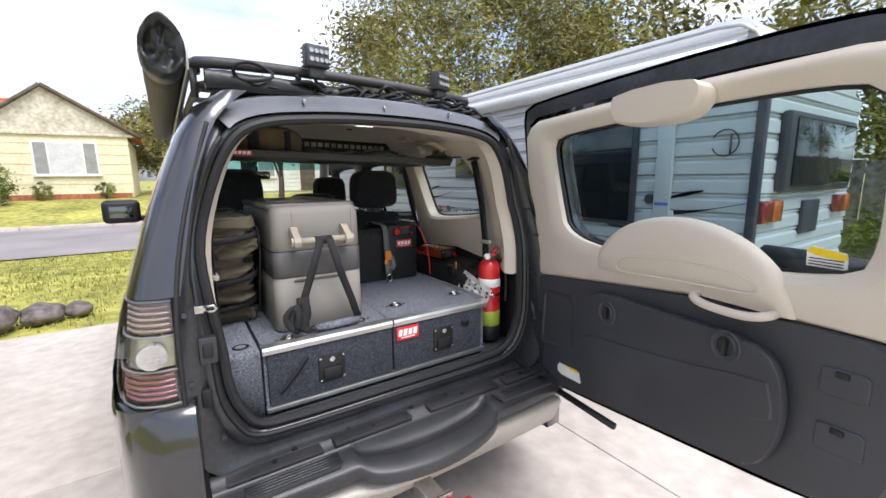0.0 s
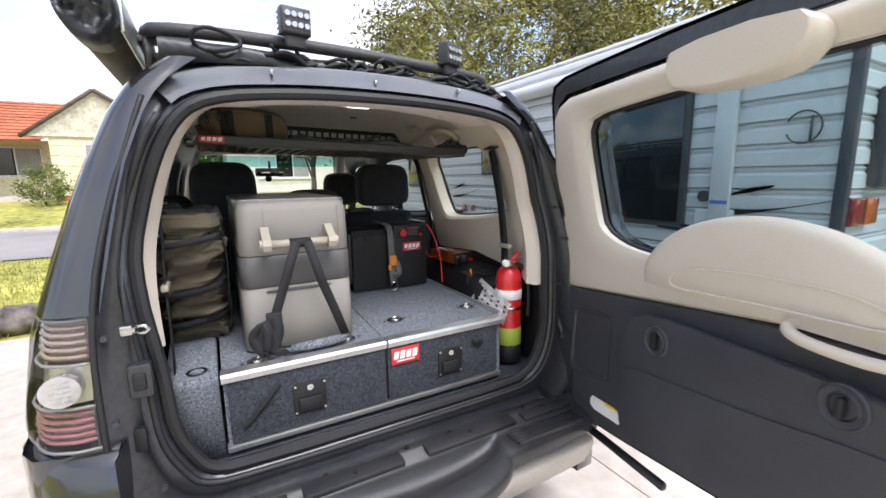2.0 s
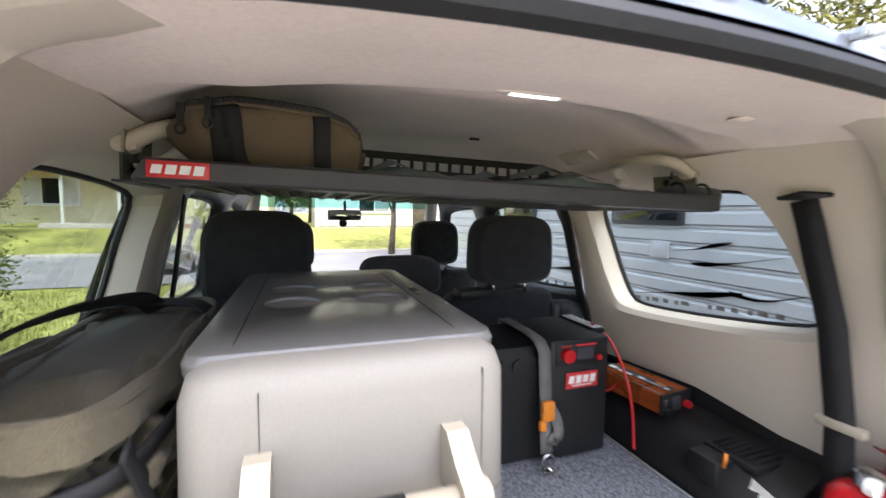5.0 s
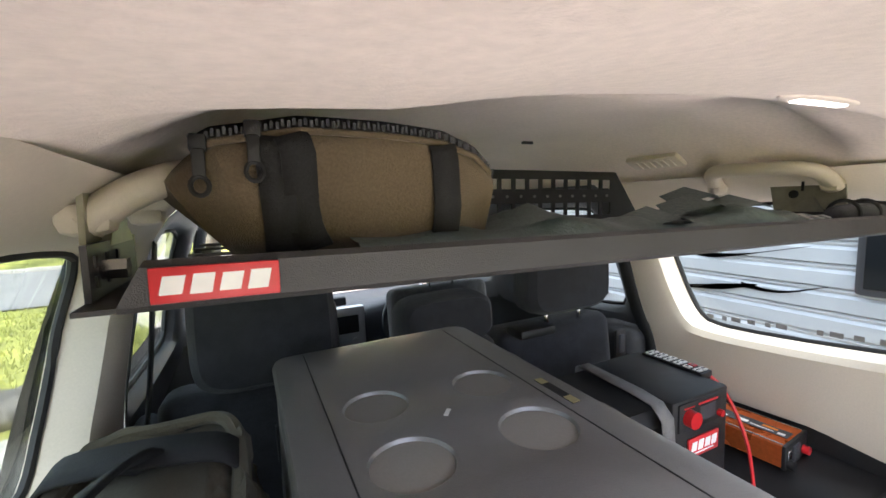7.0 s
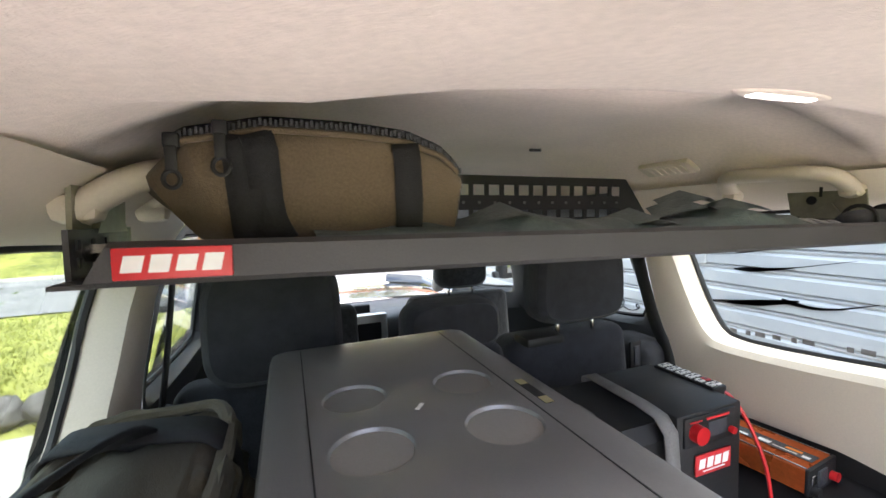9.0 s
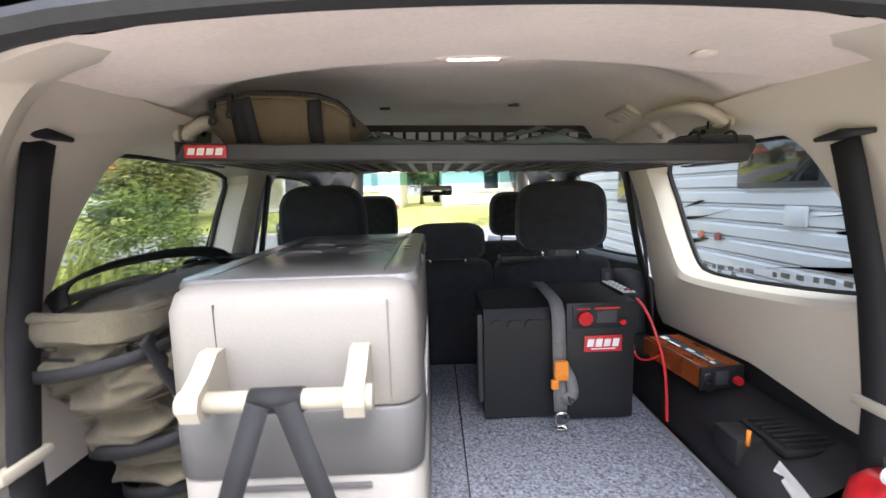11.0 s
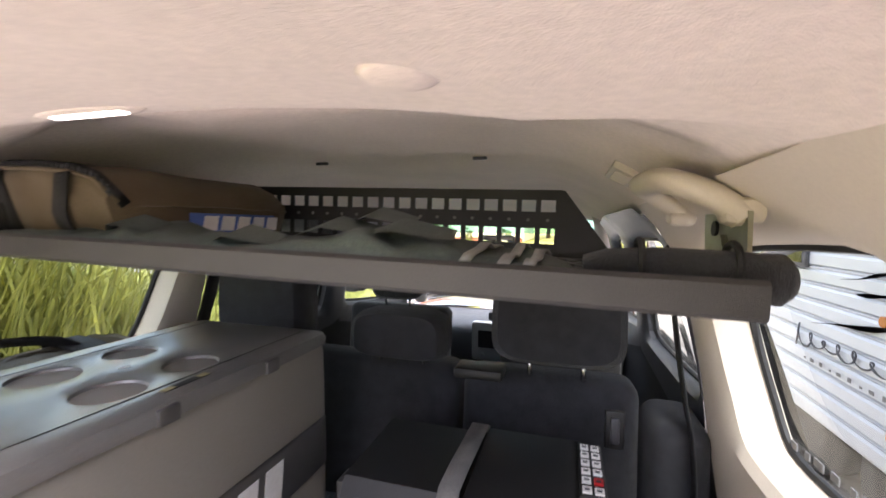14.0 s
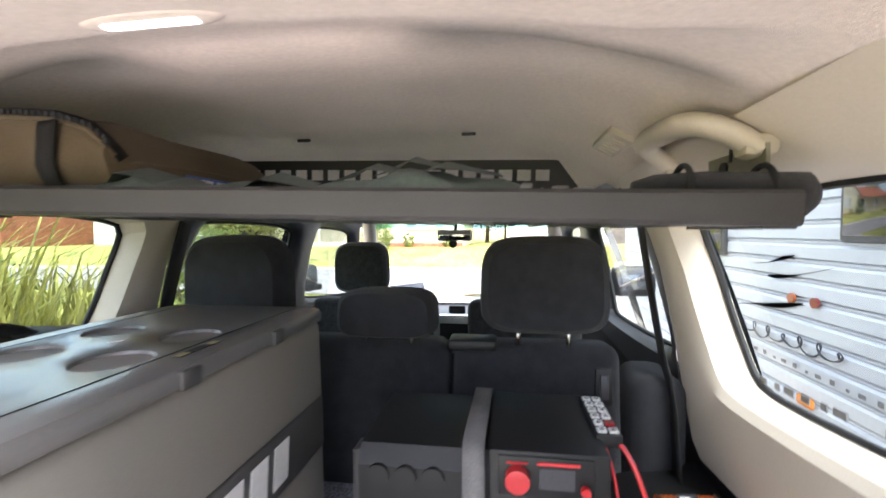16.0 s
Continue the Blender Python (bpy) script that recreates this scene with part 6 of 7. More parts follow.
def bag_at(x, a, out=0.0):
    """A place on the bag's slumped skin: x along the bag, a round it."""
    h, w = lerp(BAG_H, x), lerp(BAG_W, x)
    c, q = math.cos(a), math.sin(a)
    up = 0.5 + 0.5 * math.copysign(abs(q) ** 0.36, q)
    base = max(0.0, min(1.0, (0.06 - h) / 0.03)) * 0.028
    tuck = 0.045 * max(0.0, (-0.40 - x) / 0.09) * (1 - up) ** 1.3
    sag = 0.004 * math.sin(x * 70 + up * 4) * (1 - abs(2 * up - 1)) + 0.003 * math.sin(x * 31 - up * 7)
    yy = 0.575 + (w + out + sag - 0.014 * (1 - up)) * math.copysign(abs(c) ** 0.30, c)
    return (x + tuck, yy, 1.654 + base + h * up + out * max(0.0, q))


rings = [[bag_at(x, k * math.tau / 56) for k in range(56)] for x in [-0.505, -0.502, -0.495, -0.480] + list(np.linspace(-0.46, -0.235, 26)) + [-0.224, -0.212, -0.204, -0.198]]
part("bag_body", soft_bag(rings, CANVAS_DARK, 0.0035, 17.0, 3.0), CANVAS_DARK, TB, "brown canvas body")
ZIP_A = radians(146)
for x, bend in ((-0.405, 0.020), (-0.275, 0.006), (-0.418, -0.006)):
    bm = bmesh.new()
    strip(bm, [bag_at(x + bend * (1 - f), ZIP_A + radians(14 + 56 * (1 - f)), 0.005) for f in np.linspace(0, 1, 9)], 0.026, 0.003, (1, 0, 0))
    part("strap", bm, WEBBING, TB, "black webbing strap")
line = [bag_at(x, ZIP_A, 0.004) for x in np.linspace(-0.474, -0.206, 40)]
zipb = bmesh.new()
strip(zipb, line, 0.015, 0.003, (0, 0.55, 1))
part("zip", zipb, BLACK, TB, "chunky black zip")
for off in (-1, 1):
    hem = bmesh.new()
    tube(hem, [bag_at(x, ZIP_A - off * radians(9), 0.003) for x in np.linspace(-0.470, -0.208, 30)], 0.003, 6)
    part("zip_hem", hem, CANVAS_DARK, TB, "stitched canvas hem")
teeth = bmesh.new()
for k in range(62):
    p = bag_at(-0.468 + k * 0.0042, ZIP_A + radians(1.6 if k % 2 else -1.6), 0.0065)
    box(teeth, (p[0] - 0.0011, p[1] - 0.0014, p[2] - 0.0026), (p[0] + 0.0011, p[1] + 0.0014, p[2] + 0.0026))
part("zip_teeth", teeth, CHARCOAL, TB)
for x in (-0.470, -0.432):
    p = bag_at(x, ZIP_A + radians(4), 0.010)
    bm = bmesh.new()
    box(bm, (p[0] - 0.006, p[1] - 0.006, p[2] - 0.008), (p[0] + 0.006, p[1] + 0.002, p[2] + 0.005), 0.002)
    box(bm, (p[0] - 0.0045, p[1] - 0.008, p[2] - 0.028), (p[0] + 0.0045, p[1] - 0.005, p[2] - 0.006), 0.0015)
    tube(bm, [(p[0] + 0.006 * math.cos(a), p[1] - 0.0065, p[2] - 0.033 + 0.007 * math.sin(a)) for a in np.linspace(0, 5.9, 14)], 0.002, 6, closed=True)
    part("zip_pull", bm, BLACK, TB)
patch = part("maker_patch", boxed((-0.1945, 0.50, 1.670), (-0.1915, 0.700, 1.703), 0.001), BLUE, TB, "blue patch with a pale mark")
for k in range(5):
    y = 0.522 + k * 0.038
    part("patch_mark", slab([(-0.1916, y, 1.674), (-0.1916, y + 0.030, 1.674), (-0.1916, y + 0.034, 1.699), (-0.1916, y + 0.006, 1.699)], (0.0016, 0, 0)), WHITE, patch, smooth=False)
# folded tarp and black roll
TIE = material("pale_grey_tie", (0.34, 0.34, 0.32), 0.7, 0, 300, 0.1, coarse=20)
TP = thing("folded_tarp", (0.05, 0.42, 1.66), "grey-green folded tarpaulin lying along the shelf", "tarpaulin")


def tarp_at(x, q, out=0.0):
    """A place on the folded tarp: x along the shelf, q from its front foot over to the back."""
    a = q * math.pi
    end = min(1.0, max(0.0, (0.40 - x) / 0.05)) ** 0.5
    peak = 0.016 * math.exp(-((x - 0.19) / 0.07) ** 2) + 0.010 * math.exp(-((x + 0.14) / 0.05) ** 2)
    crease = 0.005 * abs(math.sin(x * 38 + q * 6 + 2 * noise.noise((x * 5, q * 2, 1.0))))
    h = (0.013 + peak + 0.007 * noise.noise((x * 16, q * 4, 2.0)) + crease) * end + 0.002 + out
    return (x, 0.418 - (0.074 * (0.5 + 0.5 * end) + out) * math.cos(a) + 0.008 * noise.noise((x * 11, q * 3, 9.0)), 1.652 + h * math.sin(a) ** 0.5 * 1.25 + 0.003 * noise.noise((x * 30, q * 9, 4.0)))


bm = bmesh.new()
loft(bm, [[tarp_at(x, q) for q in np.linspace(0, 1, 18)] for x in np.linspace(-0.36, 0.40, 110)], closed=False)
part("tarp_folds", bm, TARP, TP)
for x0f, y0f, z0f, r in ((0.13, 0.40, 1.690, 0.06), (0.215, 0.39, 1.690, 0.065), (0.17, 0.43, 1.703, 0.05), (-0.16, 0.38, 1.683, 0.045), (0.02, 0.375, 1.676, 0.05)):
    bm = bmesh.new()
    loft(bm, [[(x0f - r, y0f, z0f - 0.012), (x0f, y0f - 0.03, z0f + 0.002), (x0f + r, y0f - 0.01, z0f - 0.006)], [(x0f - r * 0.6, y0f + 0.04, z0f + 0.002), (x0f, y0f + 0.02, z0f + 0.016), (x0f + r * 0.9, y0f + 0.03, z0f + 0.004)]], closed=False)
    part("tarp_flap", bm, TARP, TP)
for x in (0.300, 0.335, 0.358):
    bm = bmesh.new()
    strip(bm, [tarp_at(x + 0.012 * q, q, 0.003) for q in np.linspace(0.08, 0.92, 9)], 0.011, 0.002, (1, 0, 0))
    part("grey_tie", bm, TIE, TP, "pale grey tie")
RL = thing("black_roll", (0.42, 0.37, 1.69), "rolled black cloth on the end of the shelf", "cloth roll")
bm = bmesh.new()
tube(bm, [(0.405, 0.366, 1.668), (0.425, 0.366, 1.669), (0.47, 0.365, 1.670), (0.553, 0.362, 1.666), (0.560, 0.362, 1.666)], [0.010, 0.016, 0.018, 0.021, 0.014], 16)
part("roll", bm, SEAT, RL)
for x in (0.45, 0.52):
    bm = bmesh.new()
    tube(bm, [(x, 0.366 + 0.0215 * math.cos(a), 1.672 + 0.0215 * math.sin(a)) for a in np.linspace(0, 6.0, 18)], 0.003, 6, closed=True)
    part("roll_tie", bm, WEBBING, RL, "black tie round the roll")

# the shelf and its load hang slightly higher on one side
for ob in (SH, TB, TP, RL):
    ob.matrix_basis = Matrix.Translation((0, 0.515, 1.6495)) @ pose(0, 0, 0, 0, 1.5, 0) @ Matrix.Translation((0, -0.5, -1.64)) @ ob.matrix_basis

# ---- stacked canvas bag ----
DB = thing("canvas_duffel_bag", (-0.56, 0.487, 1.02), "olive canvas bag slumped in stacked folds beside the fridge", "bag")
rings = []
zs = np.linspace(0.0, 1.0, 130)
for t in zs:
    z = 1.010 + 0.422 * t
    fold = 0.005 * math.sin(t * 4.3 * math.tau + 0.6) + 0.002 * math.sin(t * 9 * math.tau)
    ease = 1 - 0.4 * max(0.0, (t - 0.9) / 0.1) ** 2 - 0.12 * max(0.0, (0.05 - t) / 0.05)
    near = 0.30 - 0.18 * min(1.0, t * 1.15)
    rings.append(squircle(-0.556 + 0.008 * math.sin(t * 9), (near + 0.69) / 2, (0.096 + fold) * ease, ((0.69 - near) / 2 + fold) * ease, z, 140, 0.40))
duffel = soft_bag(rings, CANVAS, 0.006, 9.0, 1.0)
for v in duffel.verts:
    warp = 0.5 * noise.noise((v.co.x * 6, v.co.y * 6, v.co.z * 6))
    w = 0.35 - abs(noise.noise((v.co.x * 4 + warp, v.co.y * 4, v.co.z * 26 + warp * 3))) * 1.3
    w += 0.22 - abs(noise.noise((v.co.x * 10 + 4, v.co.y * 9 + warp, v.co.z * 30 + v.co.y * 22))) * 0.9
    w += 0.25 * noise.noise((v.co.x * 34, v.co.y * 34, v.co.z * 60))
    v.co += v.normal * w * 0.026
    for z0, slope, deep in ((1.075, 0.25, 0.026), (1.140, -0.15, 0.016), (1.185, 0.40, 0.024), (1.262, 0.30, 0.022), (1.322, 0.55, 0.026), (1.375, 0.10, 0.014)):
        d = v.co.z - z0 - slope * (v.co.x + 0.556) - 0.035 * noise.noise((v.co.x * 9, v.co.y * 7, z0 * 40))
        v.co -= v.normal * deep * math.exp(-(d / (0.010 if d < 0 else 0.018)) ** 2)
part("bag_body", duffel, CANVAS, DB, "olive canvas in slumped folds")
for z in (1.105, 1.205, 1.29, 1.372):
    bm = bmesh.new()
    pts = [(p[0], p[1], p[2] + 0.006 * noise.noise((p[0] * 12, p[1] * 12, z))) for p in squircle(-0.556, 0.495 - 0.225 * (z - 1.01), 0.099, 0.199 + 0.215 * (z - 1.01), z, 40, 0.40)]
    tube(bm, pts, 0.0032, 6, 0.6, closed=True)
    part("seam_piping", bm, BLACK if z > 1.3 else CANVAS_DARK, DB, "dark seam")
lidb = soft_bag([squircle(-0.556, 0.405, 0.093 * q, 0.280 * q, 1.395 + h, 90, 0.45) for q, h in ((0.98, 0.0), (1.04, 0.012), (1.03, 0.030), (1.0, 0.040), (0.95, 0.034), (0.88, 0.024), (0.75, 0.022), (0.6, 0.026), (0.45, 0.022), (0.3, 0.024), (0.12, 0.022))], CANVAS, 0.020, 12, 5.0)
part("bag_lid", lidb, CANVAS, DB, "rumpled olive top flap")
rimb = bmesh.new()
tube(rimb, [(p[0], p[1], p[2] + 0.010 * noise.noise((p[0] * 9, p[1] * 9, 1))) for p in squircle(-0.556, 0.405, 0.090, 0.276, 1.432, 60, 0.45)], 0.010, 8, 0.8, closed=True)
part("bag_rim", rimb, CANVAS, DB, "stitched olive rim")
bm = bmesh.new()
strip(bm, soften([(-0.664, 0.60, 1.40), (-0.660, 0.60, 1.446), (-0.61, 0.59, 1.452), (-0.54, 0.575, 1.454), (-0.476, 0.560, 1.450), (-0.458, 0.555, 1.41), (-0.454, 0.553, 1.34)], 2, closed=False), 0.060, 0.004, (0, 1, 0))
part("top_strap", bm, WEBBING, DB, "wide black webbing over the top")
bm = bmesh.new()
strip(bm, soften([(-0.610, 0.18, 1.43), (-0.630, 0.20, 1.462), (-0.628, 0.30, 1.480), (-0.60, 0.42, 1.484), (-0.57, 0.54, 1.472), (-0.555, 0.58, 1.44)], 2, closed=False), 0.036, 0.006, (1, 0, 0.5))
part("carry_loop", bm, WEBBING, DB, "black carry loop")
for z, w in ((1.365, 0.018), (1.20, 0.022), (1.085, 0.022)):
    bm = bmesh.new()
    f = 0.300 - 0.49 * (z - 1.01)
    f = max(f, 0.122) - 0.014
    strip(bm, soften([(-0.660, f + 0.10, z - 0.02), (-0.645, f + 0.030, z - 0.016), (-0.58, f, z - 0.008), (-0.51, f, z + 0.004), (-0.464, f + 0.020, z + 0.012), (-0.450, f + 0.09, z + 0.016), (-0.448, f + 0.23, z + 0.012)], 2, closed=False), w, 0.004, (0, 0, 1))
    part("zip_band", bm, WEBBING, DB, "dark zip band")
bm = bmesh.new()
strip(bm, soften([(-0.462, 0.140, 1.40), (-0.450, 0.185, 1.30), (-0.454, 0.220, 1.20), (-0.452, 0.285, 1.05)], 2, closed=False), 0.026, 0.004, (0, 1, 0))
part("side_strap", bm, WEBBING, DB)

# ---- roof rack, lights, awning ----
RK = thing("roof_rack", (0, 1.2, 1.88), "black steel roof rack with tangled cables", "roof rack")
bm = bmesh.new()
tube(bm, soften([(-0.60, 2.3, 1.965), (-0.615, 0.8, 1.97), (-0.615, 0.34, 1.972), (-0.57, 0.245, 1.978), (0.0, 0.225, 1.972), (0.55, 0.24, 1.945), (0.61, 0.32, 1.935), (0.61, 0.8, 1.94), (0.60, 2.3, 1.95)], 2, closed=False), 0.020, 10)
part("rack_rail", bm, SHELF_MAT, RK, "black tubular rail")
bm = bmesh.new()
tube(bm, soften([(-0.58, 2.3, 1.90), (-0.60, 0.34, 1.905), (-0.55, 0.25, 1.905), (0.55, 0.25, 1.895), (0.60, 0.34, 1.89), (0.59, 2.3, 1.89)], 2, closed=False), 0.014, 8)
part("lower_rail", bm, SHELF_MAT, RK)
for y in np.linspace(0.4, 2.2, 8):
    part("cross_bar", boxed((-0.60, y - 0.02, 1.900), (0.60, y + 0.02, 1.918), 0.004), SHELF_MAT, RK)
for x, y in ((-0.60, 0.30), (-0.25, 0.24), (0.20, 0.24), (0.58, 0.28), (-0.61, 1.2), (0.60, 1.2)):
    bm = bmesh.new()
    tube(bm, [(x, y, 1.86), (x, y, 1.965)], 0.012, 8)
    part("upright", bm, SHELF_MAT, RK)
rb = random.Random(11)
for k in range(24):
    bm = bmesh.new()
    xa = rb.uniform(-0.58, 0.10)
    xb = xa + rb.uniform(0.35, 0.7)
    pts = []
    for t in np.linspace(0, 1, 9):
        pts.append((xa + (min(xb, 0.62) - xa) * t, 0.225 + rb.uniform(-0.045, 0.05), 1.915 - 0.03 * t + rb.uniform(-0.035, 0.04)))
    tube(bm, soften(pts, 2, closed=False), rb.choice((0.006, 0.008, 0.011)), 7)
    part("cable", bm, RUBBER, RK, "black cable")
for cx, cz, r in ((-0.42, 1.945, 0.05), (0.12, 1.925, 0.04), (0.42, 1.905, 0.045), (0.50, 1.895, 0.035)):
    bm = bmesh.new()
    tube(bm, [(cx + r * 1.3 * math.cos(a), 0.19 + 0.02 * math.sin(2 * a), cz + r * 0.6 * math.sin(a)) for a in np.linspace(0, 6.0, 18)], 0.006, 7, closed=True)
    part("cable_loop", bm, RUBBER, RK)
bm = bmesh.new()
rows = [[(x, 0.235 + 0.03 * math.sin(a) + 0.012 * noise.noise((x * 13, a, 2)), 1.902 - 0.03 * (x + 0.2) + 0.036 * math.cos(a) + 0.010 * noise.noise((x * 11, a, 8))) for a in np.linspace(0, 6.28, 12)] for x in np.linspace(-0.57, 0.60, 40)]
loft(bm, rows, closed=False)
part("taped_loom", bm, AWNING_DARK, RK, "taped cable bundle")
for x, y, z, tw in ((-0.197, 0.155, 2.02, 8), (0.39, 0.20, 2.005, 22)):
    LT = thing("work_light", (x, y, z - 0.06), "square black work light with clear lenses on the roof rack", "work light", "roof work lights")
    m = Matrix.Translation((x, y, z)) @ pose(0, 0, 0, 0, 0, tw)
    part("housing", boxed((-0.047, -0.005, -0.040), (0.047, 0.035, 0.042), 0.008, m), SHELF_MAT, LT, "black finned housing")
    for k in range(5):
        part("fin", boxed((-0.044, 0.035, -0.034 + k * 0.016), (0.044, 0.052, -0.030 + k * 0.016), 0, m), SHELF_MAT, LT)
    part("bezel", boxed((-0.043, -0.010, -0.036), (0.043, -0.004, 0.038), 0.003, m), CHARCOAL, LT)
    for i in range(4):
        for j in range(2):
            bm = bmesh.new()
            disc(bm, (-0.029 + i * 0.0195, -0.012, -0.014 + j * 0.03), 0.0085, 0.006, "y", 12)
            bm.transform(m)
            part("reflector", bm, LENS_PALE, LT)
    part("lamp_bracket", boxed((-0.03, 0.005, -0.075), (0.03, 0.03, -0.038), 0.006, m), SHELF_MAT, LT, "black bracket")

AW = thing("awning_bag", (-0.69, 1.2, 1.95), "long olive awning bag with a black vinyl end", "awning")
bm = bmesh.new()
rings = []
for y in np.linspace(0.14, 2.5, 14):
    rings.append([(-0.690 + 0.056 * math.cos(a) + 0.004 * noise.noise((a * 2, y * 3, 0)), y, 1.938 + (0.066 if math.sin(a) > 0 else 0.062) * math.sin(a) + 0.004 * noise.noise((a * 2, y * 3, 5))) for a in np.linspace(0, math.tau * 23 / 24, 24)])
loft(bm, rings, cap=True)
part("bag_sleeve", bm, AWNING, AW, "faded olive vinyl sleeve")
bm = bmesh.new()
rings = []
for y, s in ((0.16, 1.03), (0.08, 1.05), (0.01, 1.0), (0.0, 0.93), (0.012, 0.75), (0.025, 0.5), (0.018, 0.25)):
    rings.append([(-0.690 + 0.058 * s * math.cos(a) * (1 - 0.42 * max(0, math.sin(a)) ** 3), y + (0.012 if s > 0.95 else 0.045) * noise.noise((a * 1.7, s * 5, 3)) - 0.03 * max(0, math.sin(a)) * (s > 0.9), 1.940 + (0.088 if math.sin(a) > 0 else 0.07) * s * math.sin(a) + 0.012 * noise.noise((a * 2, y * 20, 5)) * (s < 0.97)) for a in np.linspace(0, math.tau * 23 / 24, 24)])
loft(bm, rings, cap=True)
part("bag_end", bm, AWNING_DARK, AW, "crumpled black vinyl end flap")
part("mount_rail", boxed((-0.634, 0.06, 1.90), (-0.624, 2.4, 1.985), 0.003), ALU, AW, "aluminium mounting rail")
for y in (0.30, 1.6):
    part("mount_bracket", boxed((-0.634, y, 1.945), (-0.575, y + 0.04, 1.965), 0.003), SHELF_MAT, AW)

# tow hitch
HT = thing("tow_hitch", (-0.03, -0.30, 0.42), "steel hitch receiver with a red recovery shackle", "tow hitch")
part("receiver", boxed((-0.065, -0.40, 0.39), (0.005, -0.10, 0.46), 0.008), STEEL, HT, "worn steel receiver")
part("receiver_flange", boxed((-0.08, -0.405, 0.375), (0.02, -0.385, 0.475), 0.006), STEEL, HT)
bm = bmesh.new()
tube(bm, soften([(-0.045, -0.41, 0.43), (-0.045, -0.47, 0.44), (-0.01, -0.50, 0.445), (0.035, -0.47, 0.44), (0.035, -0.41, 0.43)], 2, closed=False), 0.013, 10)
tube(bm, [(-0.07, -0.43, 0.43), (0.075, -0.43, 0.438)], 0.010, 8)
part("shackle", bm, RED, HT, "red bow shackle")
# ---- caravan beside the car ----
VAN = thing("caravan", (3.2, 2.6, 0.0), "white aluminium-clad caravan parked beside the car", "caravan")
X0, X1, Y0, Y1 = 2.0, 3.72, -0.5, 6.2
PITCH = 0.112
core = bmesh.new()
prof = [(X0 + 0.03, 0.42), (X0 + 0.03, 2.36), (X0 + 0.10, 2.45), (X0 + 0.25, 2.50), (X1 - 0.25, 2.50), (X1 - 0.10, 2.45), (X1 - 0.03, 2.36), (X1 - 0.03, 0.42)]
loft(core, [[(x, y, min(z, top)) for x, z in prof] for y, top in ((Y0 + 0.03, 2.16), (Y0 + 0.045, 2.26), (Y0 + 0.09, 2.36), (Y0 + 0.17, 2.44), (Y0 + 0.28, 2.485), (Y0 + 0.45, 2.50), (Y1, 2.50))], cap=True)
bmesh.ops.recalc_face_normals(core, faces=core.faces)
part("caravan_shell", core, CARAVAN, VAN, "white caravan shell", smooth=False)
n_boards = 17
for k in range(n_boards):
    z = 0.45 + k * PITCH
    pr = [(0.004, 0.0), (-0.014, 0.006), (-0.012, 0.070), (0.0, 0.086), (-0.010, 0.100), (0.004, 0.112)]
    bm = bmesh.new()
    loft(bm, [[(X0 + a + 0.012, y, z + b) for a, b in pr] for y in (Y0 + 0.02 + 0.05 * max(0, k - 14), 2.8, Y1)], closed=False)
    part("cladding_board", bm, CARAVAN, VAN, smooth=False)
    if z > 2.08:
        continue
    bm = bmesh.new()
    loft(bm, [[(x, Y0 + a + 0.012, z + b) for a, b in pr] for x in (X0 + 0.02, X1)], closed=False)
    part("cladding_board", bm, CARAVAN, VAN, smooth=False)
part("corner_trim", boxed((X0 - 0.02, Y0 - 0.02, 0.42), (X0 + 0.03, Y0 + 0.03, 2.17), 0.01), CHARCOAL, VAN, "dark corner trim")
bm = bmesh.new()
tube(bm, [(X0 - 0.05, -0.35, 2.235), (X0 - 0.05, 5.6, 2.235)], 0.055, 14)
part("awning_roll", bm, CARAVAN, VAN, "white roll-out awning")
bm = bmesh.new()
tube(bm, [(X0 + 0.022, y, z) for y, z in ((Y0 + 0.02, 2.16), (Y0 + 0.04, 2.25), (Y0 + 0.085, 2.33), (Y0 + 0.16, 2.385), (Y0 + 0.28, 2.40), (Y1, 2.40))], 0.012, 8)
part("roof_trim", bm, ALU, VAN, "thin aluminium roof trim")
part("awning_arm", boxed((X0 - 0.035, -0.045, 1.15), (X0 - 0.002, 0.06, 2.20), 0.006), CARAVAN, VAN, "pale awning arm")


def van_window(ya, yb, za, zb, label="dark tinted caravan window"):
    fr = part("caravan_window", boxed((X0 - 0.030, ya, za), (X0 + 0.01, yb, zb), 0.02), CHARCOAL, VAN, label)
    part("window_pane", boxed((X0 - 0.036, ya + 0.035, za + 0.035), (X0 - 0.028, yb - 0.035, zb - 0.035), 0.003), CARAVAN_GLASS, fr)
    return fr


van_window(0.20, 0.91, 1.22, 2.10, "tall dark caravan window with lace behind")
van_window(1.70, 2.34, 1.56, 1.98)
van_window(3.45, 4.15, 1.43, 1.95)
part("badge_disc", disc(bmesh.new(), (X0 - 0.012, 0.10, 1.414), 0.032, 0.012, "x", 20), CHARCOAL, VAN, "round dark badge")
part("service_hatch", boxed((X0 - 0.025, -0.07, 1.20), (X0, 0.14, 1.345), 0.01), CARAVAN, VAN, "white service hatch")
part("service_hatch", boxed((X0 - 0.022, 1.80, 1.34), (X0, 1.95, 1.46), 0.01), CARAVAN, VAN, "white service hatch")
part("blue_tag", boxed((X0 - 0.037, -0.04, 1.375), (X0 - 0.034, 0.05, 1.395)), BLUE, VAN)


